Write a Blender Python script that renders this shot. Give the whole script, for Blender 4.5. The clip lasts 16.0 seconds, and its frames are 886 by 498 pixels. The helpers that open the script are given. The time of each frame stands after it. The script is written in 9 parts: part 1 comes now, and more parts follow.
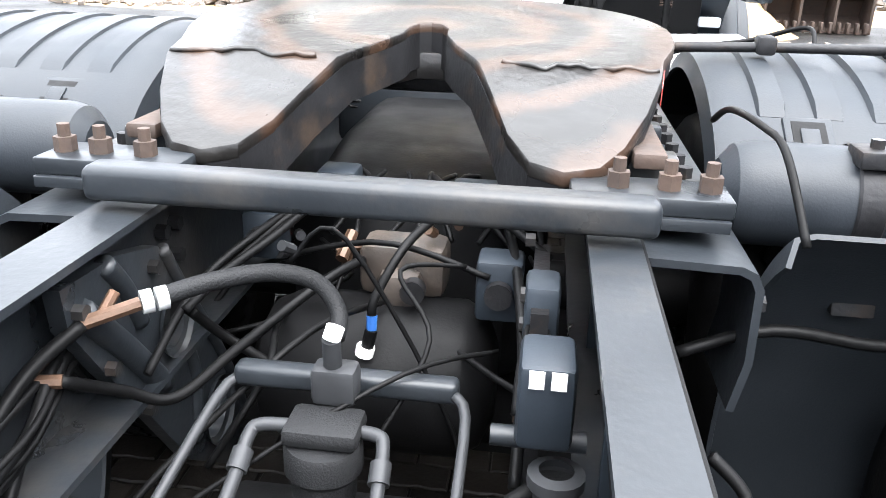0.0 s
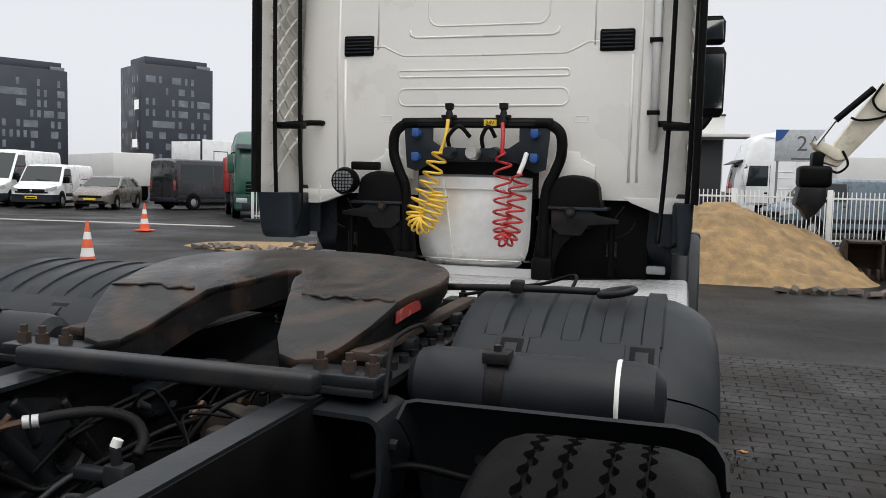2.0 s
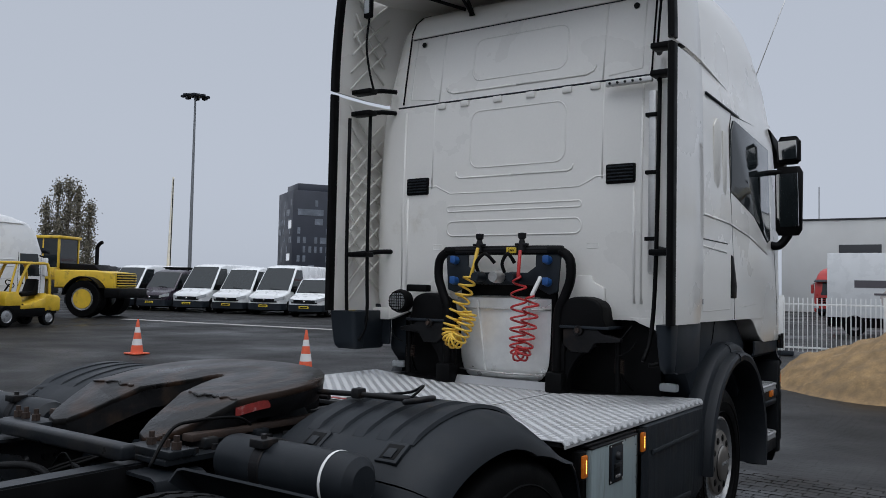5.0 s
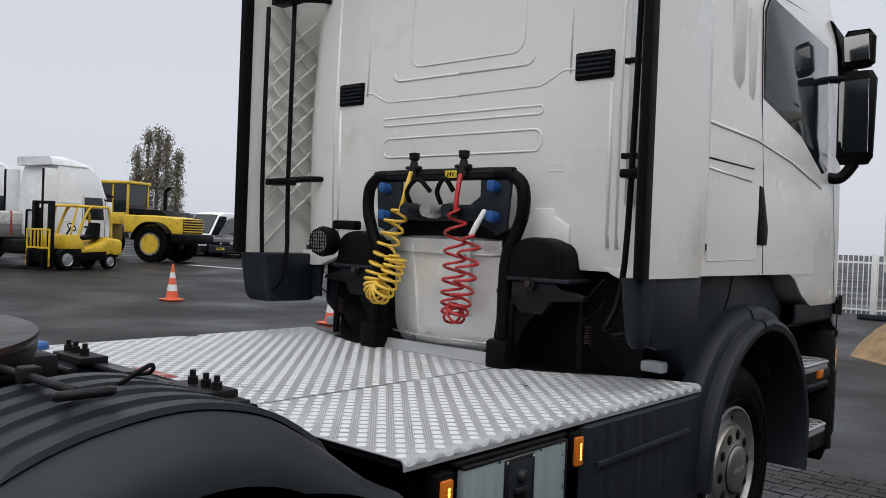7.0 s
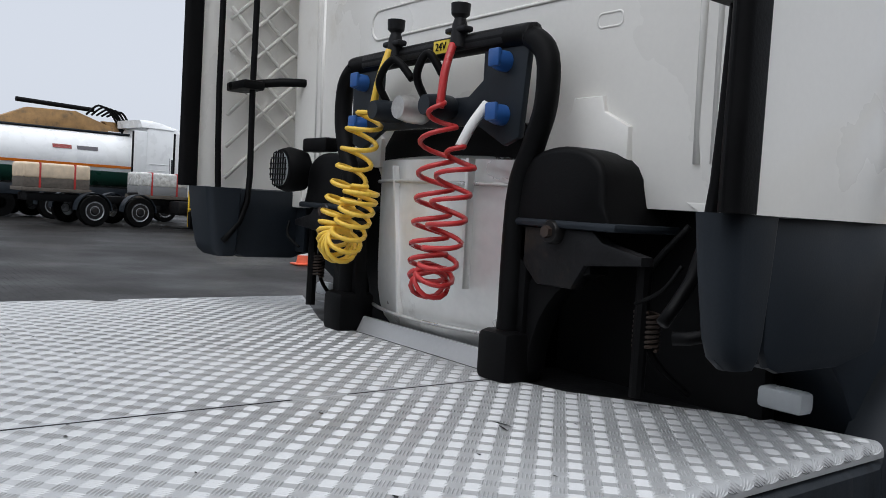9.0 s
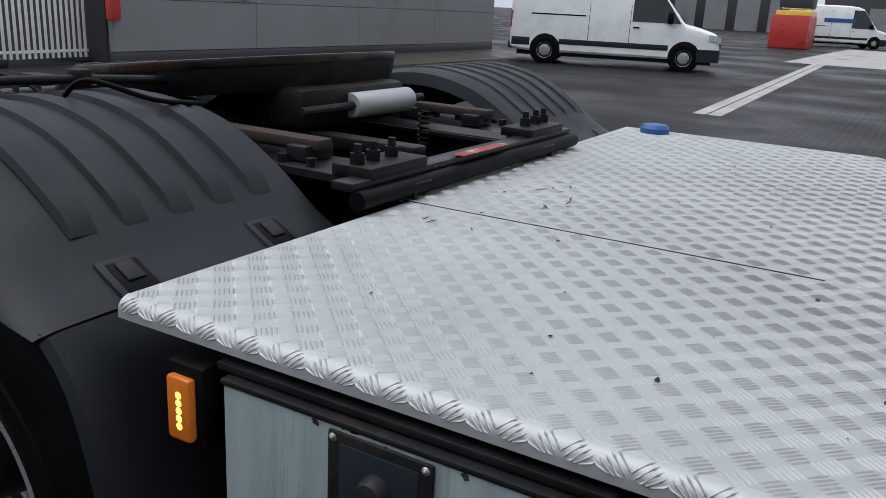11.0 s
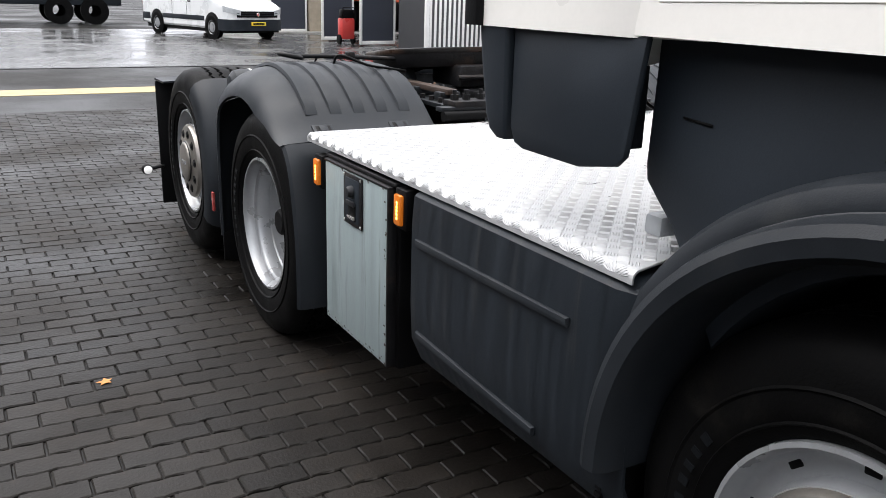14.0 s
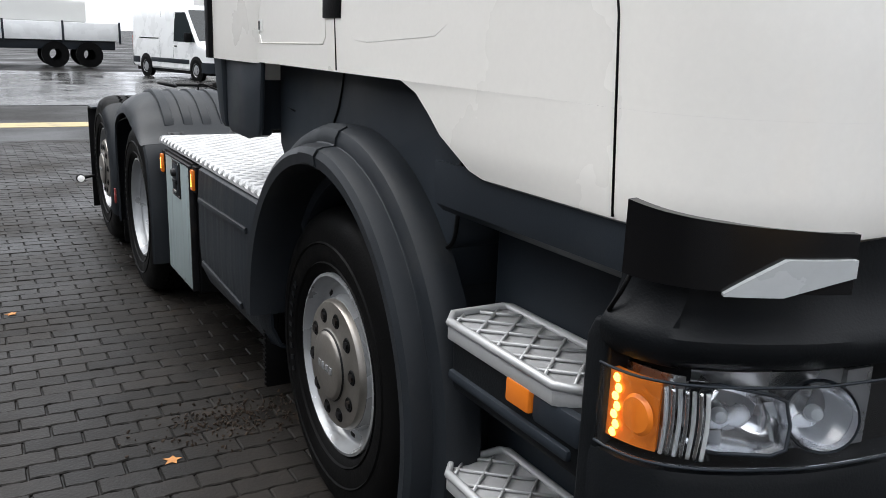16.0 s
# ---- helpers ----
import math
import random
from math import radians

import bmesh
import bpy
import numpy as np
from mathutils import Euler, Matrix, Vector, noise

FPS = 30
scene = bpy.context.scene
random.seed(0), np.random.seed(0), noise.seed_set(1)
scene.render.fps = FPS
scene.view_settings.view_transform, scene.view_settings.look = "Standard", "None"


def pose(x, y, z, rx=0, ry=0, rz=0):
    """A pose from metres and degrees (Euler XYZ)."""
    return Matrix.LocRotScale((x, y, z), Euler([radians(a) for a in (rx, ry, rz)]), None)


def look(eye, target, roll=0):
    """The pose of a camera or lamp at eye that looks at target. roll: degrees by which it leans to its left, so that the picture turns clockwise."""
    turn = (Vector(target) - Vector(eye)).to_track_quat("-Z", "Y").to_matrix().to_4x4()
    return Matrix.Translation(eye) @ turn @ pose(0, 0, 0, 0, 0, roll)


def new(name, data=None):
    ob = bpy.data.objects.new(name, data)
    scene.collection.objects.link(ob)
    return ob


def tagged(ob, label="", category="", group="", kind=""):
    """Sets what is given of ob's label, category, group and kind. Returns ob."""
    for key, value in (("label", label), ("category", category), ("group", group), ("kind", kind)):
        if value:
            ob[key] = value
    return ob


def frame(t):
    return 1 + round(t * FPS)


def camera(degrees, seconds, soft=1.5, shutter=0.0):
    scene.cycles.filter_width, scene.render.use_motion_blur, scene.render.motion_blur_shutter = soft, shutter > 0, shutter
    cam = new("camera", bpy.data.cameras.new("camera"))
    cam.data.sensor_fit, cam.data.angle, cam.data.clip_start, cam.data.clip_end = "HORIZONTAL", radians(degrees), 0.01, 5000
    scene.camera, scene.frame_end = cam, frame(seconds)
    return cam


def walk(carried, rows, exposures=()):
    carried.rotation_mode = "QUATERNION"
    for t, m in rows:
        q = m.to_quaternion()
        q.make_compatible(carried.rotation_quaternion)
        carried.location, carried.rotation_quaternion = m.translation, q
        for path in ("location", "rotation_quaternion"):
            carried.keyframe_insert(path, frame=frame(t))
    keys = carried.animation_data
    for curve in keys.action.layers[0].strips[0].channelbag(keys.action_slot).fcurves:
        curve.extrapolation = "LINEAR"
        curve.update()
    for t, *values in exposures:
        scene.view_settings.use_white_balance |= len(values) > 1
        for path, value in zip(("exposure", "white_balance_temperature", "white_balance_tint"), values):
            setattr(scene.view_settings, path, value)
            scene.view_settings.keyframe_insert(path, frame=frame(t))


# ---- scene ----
cam = camera(56.5, 16.0, 0.75)
PATH = [
    (0, (0.25, -5.011, 1.422), (0.036, -3.155, 0.708), 1.9),
    (0.2, (0.314, -5.067, 1.448), (0.069, -3.17, 0.862), 1.4),
    (0.5, (0.386, -5.229, 1.518), (0.135, -3.287, 1.111), 1.7),
    (1, (0.591, -5.414, 1.574), (0.289, -3.448, 1.368), 1.2),
    (1.5, (0.891, -5.46, 1.542), (0.474, -3.511, 1.374), 1.3),
    (2, (1.198, -5.6, 1.53), (0.638, -3.687, 1.371), 1.4),
    (2.5, (1.473, -5.722, 1.607), (0.838, -3.828, 1.515), 1.2),
    (3, (1.771, -5.673, 1.659), (1.003, -3.834, 1.837), 1.0),
    (3.5, (2.068, -5.792, 1.695), (1.242, -3.99, 1.96), 1.2),
    (4, (2.342, -5.947, 1.73), (1.452, -4.178, 2.005), 1.2),
    (4.5, (2.613, -5.84, 1.686), (1.556, -4.162, 1.947), 1.2),
    (5, (2.817, -5.569, 1.636), (1.668, -3.934, 1.728), 1.2),
    (5.2, (2.822, -5.437, 1.605), (1.655, -3.812, 1.622), 1.2),
    (7.3, (2.623, -3.701, 1.564), (1.25, -2.246, 1.533), 2.3),
    (7.5, (2.559, -3.545, 1.553), (1.14, -2.136, 1.52), 2.4),
    (8, (2.359, -3.144, 1.611), (0.889, -1.79, 1.574), 2.5),
    (8.2, (2.295, -2.988, 1.564), (0.818, -1.64, 1.54), 2.6),
    (10.3, (1.754, -1.571, 1.395), (-0.168, -1.35, 0.89), 3.7),
    (10.5, (1.84, -1.538, 1.393), (-0.087, -1.616, 0.863), 3.9),
    (10.8, (1.941, -1.472, 1.425), (0.121, -2.087, 0.868), 2.7),
    (11, (1.977, -1.396, 1.43), (0.314, -2.348, 0.859), 3.1),
    (11.5, (2.067, -1.133, 1.456), (0.84, -2.607, 0.89), 3.0),
    (12, (2.245, -0.847, 1.515), (1.168, -2.428, 0.933), 3.3),
    (12.5, (2.326, -0.522, 1.532), (1.299, -2.138, 0.952), 2.9),
    (13, (2.349, -0.042, 1.565), (1.362, -1.682, 0.985), 2.2),
    (13.5, (2.442, 0.252, 1.554), (1.463, -1.391, 0.968), 2.3),
    (14, (2.376, 0.663, 1.521), (1.41, -0.985, 0.93), 1.8),
    (14.5, (2.332, 1.058, 1.529), (1.366, -0.591, 0.942), 2.1),
    (15, (2.41, 1.485, 1.557), (1.439, -0.162, 0.969), 2.0),
    (15.5, (2.345, 1.968, 1.558), (1.361, 0.312, 1.021), 1.9),
    (16, (2.139, 2.343, 1.55), (1.164, 0.667, 1.061), 2.1),
]
EXPOSURES = [(0, 3.45, 6300, 10), (0.5, 2.85, 6600, 10), (1, 1.5, 6600, 10), (1.5, 0.5, 6600, 10), (2, 0.4, 6600, 10), (2.5, 0.3, 6500, 10), (3, 0.25, 6350, 10), (3.5, -0.08, 6000, 10), (4, -0.27, 5900, 10), (5, -0.25, 5950, 10),
             (7.5, 0.20, 6350, 10), (8, 0.14, 6300, 10), (10.5, 0.32, 6050, 10), (11, 0.2, 6050, 10), (11.5, 0.48, 6200, 10), (12, 0.8, 6300, 10), (12.5, 1.02, 6400, 10), (13, 1.12, 6450, 11), (13.5, 1.3, 6500, 12), (14, 1.45, 6500, 12), (14.5, 1.65, 6500, 11), (15, 1.75, 6500, 11), (15.5, 1.45, 6450, 11), (16, 1.13, 6400, 10)]
walk(cam, [(t, look(eye, target, roll)) for t, eye, target, roll in PATH], EXPOSURES)

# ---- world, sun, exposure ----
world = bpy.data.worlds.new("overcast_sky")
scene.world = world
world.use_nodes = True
_wn, _wl = world.node_tree.nodes, world.node_tree.links
sky = _wn.new("ShaderNodeTexSky")
sky.sky_type, sky.sun_disc = "NISHITA", False
sky.sun_elevation, sky.sun_rotation = radians(59), radians(139)
sky.air_density, sky.dust_density, sky.ozone_density = 1.0, 2.0, 1.0
_hsv = _wn.new("ShaderNodeHueSaturation")
_hsv.inputs["Saturation"].default_value = 0.12
_bg = _wn["Background"]
_bg.inputs["Strength"].default_value = 0.15
_cloud = _wn.new("ShaderNodeMix")
_cloud.data_type = "RGBA"
_cloud.inputs["Factor"].default_value = 0.88
_cloud.inputs["B"].default_value = (3.9, 4.05, 4.35, 1)
_wl.new(sky.outputs[0], _hsv.inputs["Color"])
_wl.new(_hsv.outputs[0], _cloud.inputs["A"])
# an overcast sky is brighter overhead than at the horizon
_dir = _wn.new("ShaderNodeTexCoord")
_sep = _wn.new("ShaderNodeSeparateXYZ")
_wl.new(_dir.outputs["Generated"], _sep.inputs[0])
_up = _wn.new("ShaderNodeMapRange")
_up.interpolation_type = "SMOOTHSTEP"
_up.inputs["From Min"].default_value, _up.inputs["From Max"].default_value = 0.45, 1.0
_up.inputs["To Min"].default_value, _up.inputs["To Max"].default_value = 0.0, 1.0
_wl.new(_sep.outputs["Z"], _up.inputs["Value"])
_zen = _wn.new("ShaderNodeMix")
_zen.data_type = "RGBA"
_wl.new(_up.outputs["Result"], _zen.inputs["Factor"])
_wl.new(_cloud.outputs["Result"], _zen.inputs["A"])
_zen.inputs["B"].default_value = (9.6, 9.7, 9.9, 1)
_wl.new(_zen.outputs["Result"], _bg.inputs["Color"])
sun = new("sun", bpy.data.lights.new("sun", "SUN"))
sun.data.energy, sun.data.angle, sun.data.color = 1.1, radians(60), (1.0, 0.97, 0.93)
sun.matrix_world = look((9, -11, 24), (0, 0, 0))


# ---- materials ----
def material(name, color, rough=0.5, metal=0.0, var=0.12, scale=6.0, bump=0.15, fine=60.0, dark=None, dark_amount=0.0,
             coat=0.0, rough_var=0.12, island=False, emit=0.0, spec=0.5):
    """A surface with two scales of variation: broad stains and fine grain, in colour, gloss and relief."""
    m = bpy.data.materials.new(name)
    m.use_nodes = True
    n, l = m.node_tree.nodes, m.node_tree.links
    p = n["Principled BSDF"]
    tc = n.new("ShaderNodeTexCoord")
    big, small = n.new("ShaderNodeTexNoise"), n.new("ShaderNodeTexNoise")
    big.inputs["Scale"].default_value, big.inputs["Detail"].default_value = scale, 6
    small.inputs["Scale"].default_value, small.inputs["Detail"].default_value = fine, 4
    for t in (big, small):
        l.new(tc.outputs["Object"], t.inputs["Vector"])
    ramp = n.new("ShaderNodeValToRGB")
    lo = tuple(c * (1 - var) for c in color)
    hi = tuple(min(1, c * (1 + var)) for c in color)
    ramp.color_ramp.elements[0].position, ramp.color_ramp.elements[1].position = 0.3, 0.7
    ramp.color_ramp.elements[0].color, ramp.color_ramp.elements[1].color = (*lo, 1), (*hi, 1)
    l.new(big.outputs["Fac"], ramp.inputs["Fac"])
    out = ramp.outputs["Color"]
    grain = n.new("ShaderNodeMix")
    grain.data_type, grain.blend_type = "RGBA", "MULTIPLY"
    grain.inputs["Factor"].default_value = min(1, var * 1.5)
    l.new(out, grain.inputs["A"])
    l.new(small.outputs["Color"], grain.inputs["B"])
    gs = n.new("ShaderNodeHueSaturation")
    gs.inputs["Saturation"].default_value, gs.inputs["Value"].default_value = 0.0, 1.7
    l.new(small.outputs["Color"], gs.inputs["Color"])
    l.new(gs.outputs["Color"], grain.inputs["B"])
    out = grain.outputs["Result"]
    if dark is not None:
        st = n.new("ShaderNodeTexNoise")
        st.inputs["Scale"].default_value, st.inputs["Detail"].default_value, st.inputs["Roughness"].default_value = scale * 0.6, 9, 0.7
        l.new(tc.outputs["Object"], st.inputs["Vector"])
        sr = n.new("ShaderNodeMapRange")
        sr.inputs["From Min"].default_value, sr.inputs["From Max"].default_value = 0.62 - dark_amount * 0.3, 0.75 - dark_amount * 0.2
        l.new(st.outputs["Fac"], sr.inputs["Value"])
        mx = n.new("ShaderNodeMix")
        mx.data_type = "RGBA"
        l.new(sr.outputs["Result"], mx.inputs["Factor"])
        l.new(out, mx.inputs["A"])
        mx.inputs["B"].default_value = (*dark, 1)
        out = mx.outputs["Result"]
    if island:
        info = n.new("ShaderNodeObjectInfo")
        geo = n.new("ShaderNodeNewGeometry")
        add = n.new("ShaderNodeMath")
        l.new(info.outputs["Random"], add.inputs[0])
        l.new(geo.outputs["Random Per Island"], add.inputs[1])
        fr = n.new("ShaderNodeMath")
        fr.operation = "FRACT"
        l.new(add.outputs[0], fr.inputs[0])
        rg = n.new("ShaderNodeMapRange")
        rg.inputs["To Min"].default_value, rg.inputs["To Max"].default_value = 0.62, 1.35
        l.new(fr.outputs[0], rg.inputs["Value"])
        hs = n.new("ShaderNodeHueSaturation")
        l.new(rg.outputs["Result"], hs.inputs["Value"])
        l.new(out, hs.inputs["Color"])
        out = hs.outputs["Color"]
    l.new(out, p.inputs["Base Color"])
    rr = n.new("ShaderNodeMapRange")
    rr.inputs["From Min"].default_value, rr.inputs["From Max"].default_value = 0.3, 0.7
    rr.inputs["To Min"].default_value, rr.inputs["To Max"].default_value = max(0.02, rough - rough_var), min(1, rough + rough_var)
    l.new(big.outputs["Fac"], rr.inputs["Value"])
    l.new(rr.outputs["Result"], p.inputs["Roughness"])
    p.inputs["Metallic"].default_value = metal
    p.inputs["Specular IOR Level"].default_value = spec
    p.inputs["Coat Weight"].default_value = coat
    p.inputs["Coat Roughness"].default_value = 0.08
    if bump:
        b = n.new("ShaderNodeBump")
        b.inputs["Strength"].default_value, b.inputs["Distance"].default_value = bump, 0.004
        l.new(small.outputs["Fac"], b.inputs["Height"])
        l.new(b.outputs["Normal"], p.inputs["Normal"])
    if emit:
        p.inputs["Emission Color"].default_value, p.inputs["Emission Strength"].default_value = (*color, 1), emit
    return m


def clear_glass(name, color=(1, 1, 1), rough=0.02, ior=1.45):
    m = bpy.data.materials.new(name)
    m.use_nodes = True
    p = m.node_tree.nodes["Principled BSDF"]
    p.inputs["Base Color"].default_value = (*color, 1)
    p.inputs["Roughness"].default_value, p.inputs["IOR"].default_value = rough, ior
    p.inputs["Transmission Weight"].default_value = 1.0
    return m


WHITE = material("white_cab_paint", (0.83, 0.81, 0.765), 0.32, var=0.03, scale=1.5, bump=0.02, coat=0.6, dark=(0.62, 0.58, 0.5), dark_amount=0.05)
WHITE_IN = material("white_fibreglass_inside", (0.74, 0.72, 0.67), 0.55, var=0.08, scale=3, bump=0.1, dark=(0.4, 0.37, 0.32), dark_amount=0.15)
GREY_PL = material("dark_grey_plastic", (0.0138, 0.0182, 0.0240), 0.5, spec=0.26, var=0.22, scale=3, bump=0.06, fine=220, dark=(0.024, 0.027, 0.030), dark_amount=0.1)
FENDER = material("textured_fender_plastic", (0.0150, 0.0178, 0.0215), 0.48, spec=0.22, var=0.22, scale=5, bump=0.10, fine=260, dark=(0.022, 0.024, 0.026), dark_amount=0.15)
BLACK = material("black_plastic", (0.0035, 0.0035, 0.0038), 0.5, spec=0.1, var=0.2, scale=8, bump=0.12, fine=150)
RUBBER = material("tyre_rubber", (0.0034, 0.0034, 0.0035), 0.55, spec=0.06, var=0.25, scale=7, bump=0.25, fine=120, dark=(0.013, 0.012, 0.0105), dark_amount=0.15)
FRAME = material("grey_chassis_paint", (0.0130, 0.0152, 0.0180), 0.36, spec=0.28, var=0.18, scale=5, bump=0.15, dark=(0.03, 0.028, 0.026), dark_amount=0.35)
STEEL = material("greasy_steel", (0.020, 0.019, 0.019), 0.42, metal=0.35, var=0.4, scale=7, bump=0.5, fine=40, dark=(0.055, 0.032, 0.02), dark_amount=0.25)
DARKMETAL = material("dark_dirty_metal", (0.010, 0.010, 0.011), 0.5, metal=0.2, spec=0.25, var=0.35, scale=9, bump=0.4, fine=60, dark=(0.04, 0.028, 0.02), dark_amount=0.25)
ALU = material("bright_aluminium", (0.44, 0.445, 0.45), 0.48, metal=0.35, var=0.08, scale=2.2, bump=0.06, fine=90, dark=(0.35, 0.34, 0.33), dark_amount=0.06)
ALU_S = material("brushed_aluminium_shell", (0.62, 0.61, 0.59), 0.36, metal=0.8, var=0.12, scale=4, bump=0.05, dark=(0.35, 0.33, 0.3), dark_amount=0.2)
RIM = material("silver_painted_rim", (0.31, 0.32, 0.33), 0.30, metal=0.4, var=0.08, scale=5, bump=0.05, dark=(0.25, 0.24, 0.22), dark_amount=0.15)
SHIELD = material("bright_shield_aluminium", (0.80, 0.80, 0.78), 0.36, metal=0.6, var=0.1, scale=3, bump=0.15, fine=20, dark=(0.3, 0.28, 0.25), dark_amount=0.12)
GREYMET = material("dull_grey_fitting", (0.024, 0.025, 0.027), 0.45, metal=0.15, spec=0.2, var=0.2, scale=20, bump=0.1)
BROWNB = material("dirty_valve_casting", (0.035, 0.026, 0.02), 0.6, var=0.4, scale=18, bump=0.4, dark=(0.012, 0.011, 0.01), dark_amount=0.4)
HUB = material("cast_hub_metal", (0.30, 0.28, 0.255), 0.4, metal=0.8, var=0.12, scale=9, bump=0.2)
BRASS = material("rusty_brass_fitting", (0.075, 0.042, 0.026), 0.5, metal=0.5, var=0.3, scale=25, bump=0.3)
RUST = material("rust_brown", (0.034, 0.020, 0.0135), 0.75, var=0.35, scale=12, bump=0.5, dark=(0.02, 0.013, 0.01), dark_amount=0.4)
ORANGE = material("amber_lens", (0.50, 0.13, 0.012), 0.2, var=0.05, bump=0.0, emit=0.12)
AMBER_LIT = material("lit_amber_diodes", (1.0, 0.50, 0.07), 0.3, var=0.0, bump=0, emit=3.0)
RED = material("red_coil_hose", (0.48, 0.03, 0.03), 0.35, var=0.1, scale=20, bump=0.05)
YELLOW = material("yellow_coil_hose", (0.80, 0.52, 0.06), 0.35, var=0.1, scale=20, bump=0.05)
BLUE = material("blue_plastic", (0.02, 0.085, 0.28), 0.4, var=0.1, bump=0.05)
LABEL_Y = material("yellow_label", (0.75, 0.55, 0.04), 0.5, var=0.05, bump=0)
LABEL_R = material("worn_red_label", (0.26, 0.03, 0.025), 0.5, var=0.25, scale=30, bump=0.05, dark=(0.5, 0.42, 0.38), dark_amount=0.25)
LABEL_W = material("white_label", (0.72, 0.72, 0.7), 0.5, var=0.08, bump=0)
BOXDOOR = material("grey_green_painted_door", (0.245, 0.295, 0.30), 0.42, var=0.14, scale=3, bump=0.06, dark=(0.10, 0.11, 0.105), dark_amount=0.2)
SKIRT = material("streaked_skirt_plastic", (0.0125, 0.0160, 0.0205), 0.48, spec=0.25, var=0.3, scale=4, bump=0.15, fine=150, dark=(0.030, 0.032, 0.034), dark_amount=0.22)
for streaked in (BOXDOOR, SKIRT):
    _n, _l = streaked.node_tree.nodes, streaked.node_tree.links
    _map = _n.new("ShaderNodeMapping")
    _map.inputs["Scale"].default_value = (1.0, 7.0, 0.45)
    for _t in [t for t in _n if t.bl_idname == "ShaderNodeTexNoise"]:
        for _k in list(_t.inputs["Vector"].links):
            _l.remove(_k)
        _l.new(_map.outputs[0], _t.inputs["Vector"])
    _l.new([t for t in _n if t.bl_idname == "ShaderNodeTexCoord"][0].outputs["Object"], _map.inputs["Vector"])
LITW = material("lit_white_lens", (0.9, 0.9, 0.88), 0.2, var=0.03, bump=0, emit=0.15)
GUARD = material("black_guard_plastic", (0.0050, 0.0060, 0.0072), 0.45, spec=0.16, var=0.15, scale=5, bump=0.15, fine=200)
GLOSSB = material("glossy_black_panel", (0.004, 0.004, 0.0045), 0.16, var=0.05, bump=0, rough_var=0.03)
GLASS = material("dark_window_glass", (0.015, 0.02, 0.022), 0.06, var=0.05, bump=0, rough_var=0.02)
LENS = clear_glass("clear_lamp_lens", (0.95, 0.97, 1.0))
CHROME = material("mirror_chrome", (0.8, 0.8, 0.8), 0.1, metal=1.0, var=0.02, bump=0, rough_var=0.03)
MIRROR = material("vapour_mirror", (0.93, 0.93, 0.94), 0.14, metal=1.0, var=0.02, bump=0, rough_var=0.04)
SATIN = material("satin_reflector", (0.36, 0.37, 0.38), 0.28, metal=0.9, var=0.05, scale=12, bump=0.05)
GREYLENS = material("frosted_grey_lens", (0.42, 0.44, 0.45), 0.25, var=0.05, bump=0.05)
HOSE = material("black_rubber_hose", (0.0032, 0.0032, 0.0034), 0.5, spec=0.10, var=0.2, scale=15, bump=0.15)
HOSE_G = material("grey_braided_hose", (0.0095, 0.0098, 0.0105), 0.6, spec=0.15, var=0.2, scale=20, bump=0.4, fine=300)


# ---- mesh helpers ----
def part(name, bm, mat, parent=None, label="", smooth=True, kind=""):
    """Links a bmesh as one mesh object under a thing or under a part."""
    me = bpy.data.meshes.new(name)
    if smooth:
        for f in bm.faces:
            f.smooth = True
        for e in bm.edges:
            if len(e.link_faces) == 2 and e.calc_face_angle(0) > 0.6:
                e.smooth = False
    bm.to_mesh(me)
    bm.free()
    me.materials.append(mat)
    ob = new(name, me)
    if parent is not None:
        ob.parent = parent
    return tagged(ob, label, kind=kind)


def thing(name, m=None, label="", category="", group="", kind=""):
    ob = new(name)
    if m is not None:
        ob.matrix_basis = m
    return tagged(ob, label, category, group, kind)


def add_box(bm, x0, x1, y0, y1, z0, z1, bev=0.0, seg=2, m=None):
    made = bmesh.ops.create_cube(bm, size=1, matrix=Matrix.LocRotScale(((x0 + x1) / 2, (y0 + y1) / 2, (z0 + z1) / 2), None, (abs(x1 - x0), abs(y1 - y0), abs(z1 - z0))))
    vs = made["verts"]
    if bev:
        es = list({e for v in vs for e in v.link_edges})
        out = bmesh.ops.bevel(bm, geom=es, offset=bev, segments=seg, affect="EDGES", profile=0.5)
        vs = list({v for f in out["faces"] for v in f.verts} | {v for v in vs if v.is_valid})
    if m is not None:
        bmesh.ops.transform(bm, matrix=m, verts=[v for v in vs if v.is_valid])
    return bm


def box(x0, x1, y0, y1, z0, z1, bev=0.0, seg=2, m=None):
    return add_box(bmesh.new(), x0, x1, y0, y1, z0, z1, bev, seg, m)


def add_rod(bm, a, b, r, seg=12, r2=None, bev=0.0):
    a, b = Vector(a), Vector(b)
    d = b - a
    m = Matrix.Translation((a + b) / 2) @ d.to_track_quat("Z", "Y").to_matrix().to_4x4()
    made = bmesh.ops.create_cone(bm, cap_ends=True, segments=seg, radius1=r, radius2=r if r2 is None else r2, depth=d.length, matrix=m)
    if bev:
        es = [e for e in {e for v in made["verts"] for e in v.link_edges} if any(len(f.verts) > 4 for f in e.link_faces)]
        bmesh.ops.bevel(bm, geom=es, offset=bev, segments=2, affect="EDGES", profile=0.5)
    return bm


def rod(a, b, r, seg=12, r2=None, bev=0.0):
    return add_rod(bmesh.new(), a, b, r, seg, r2, bev)


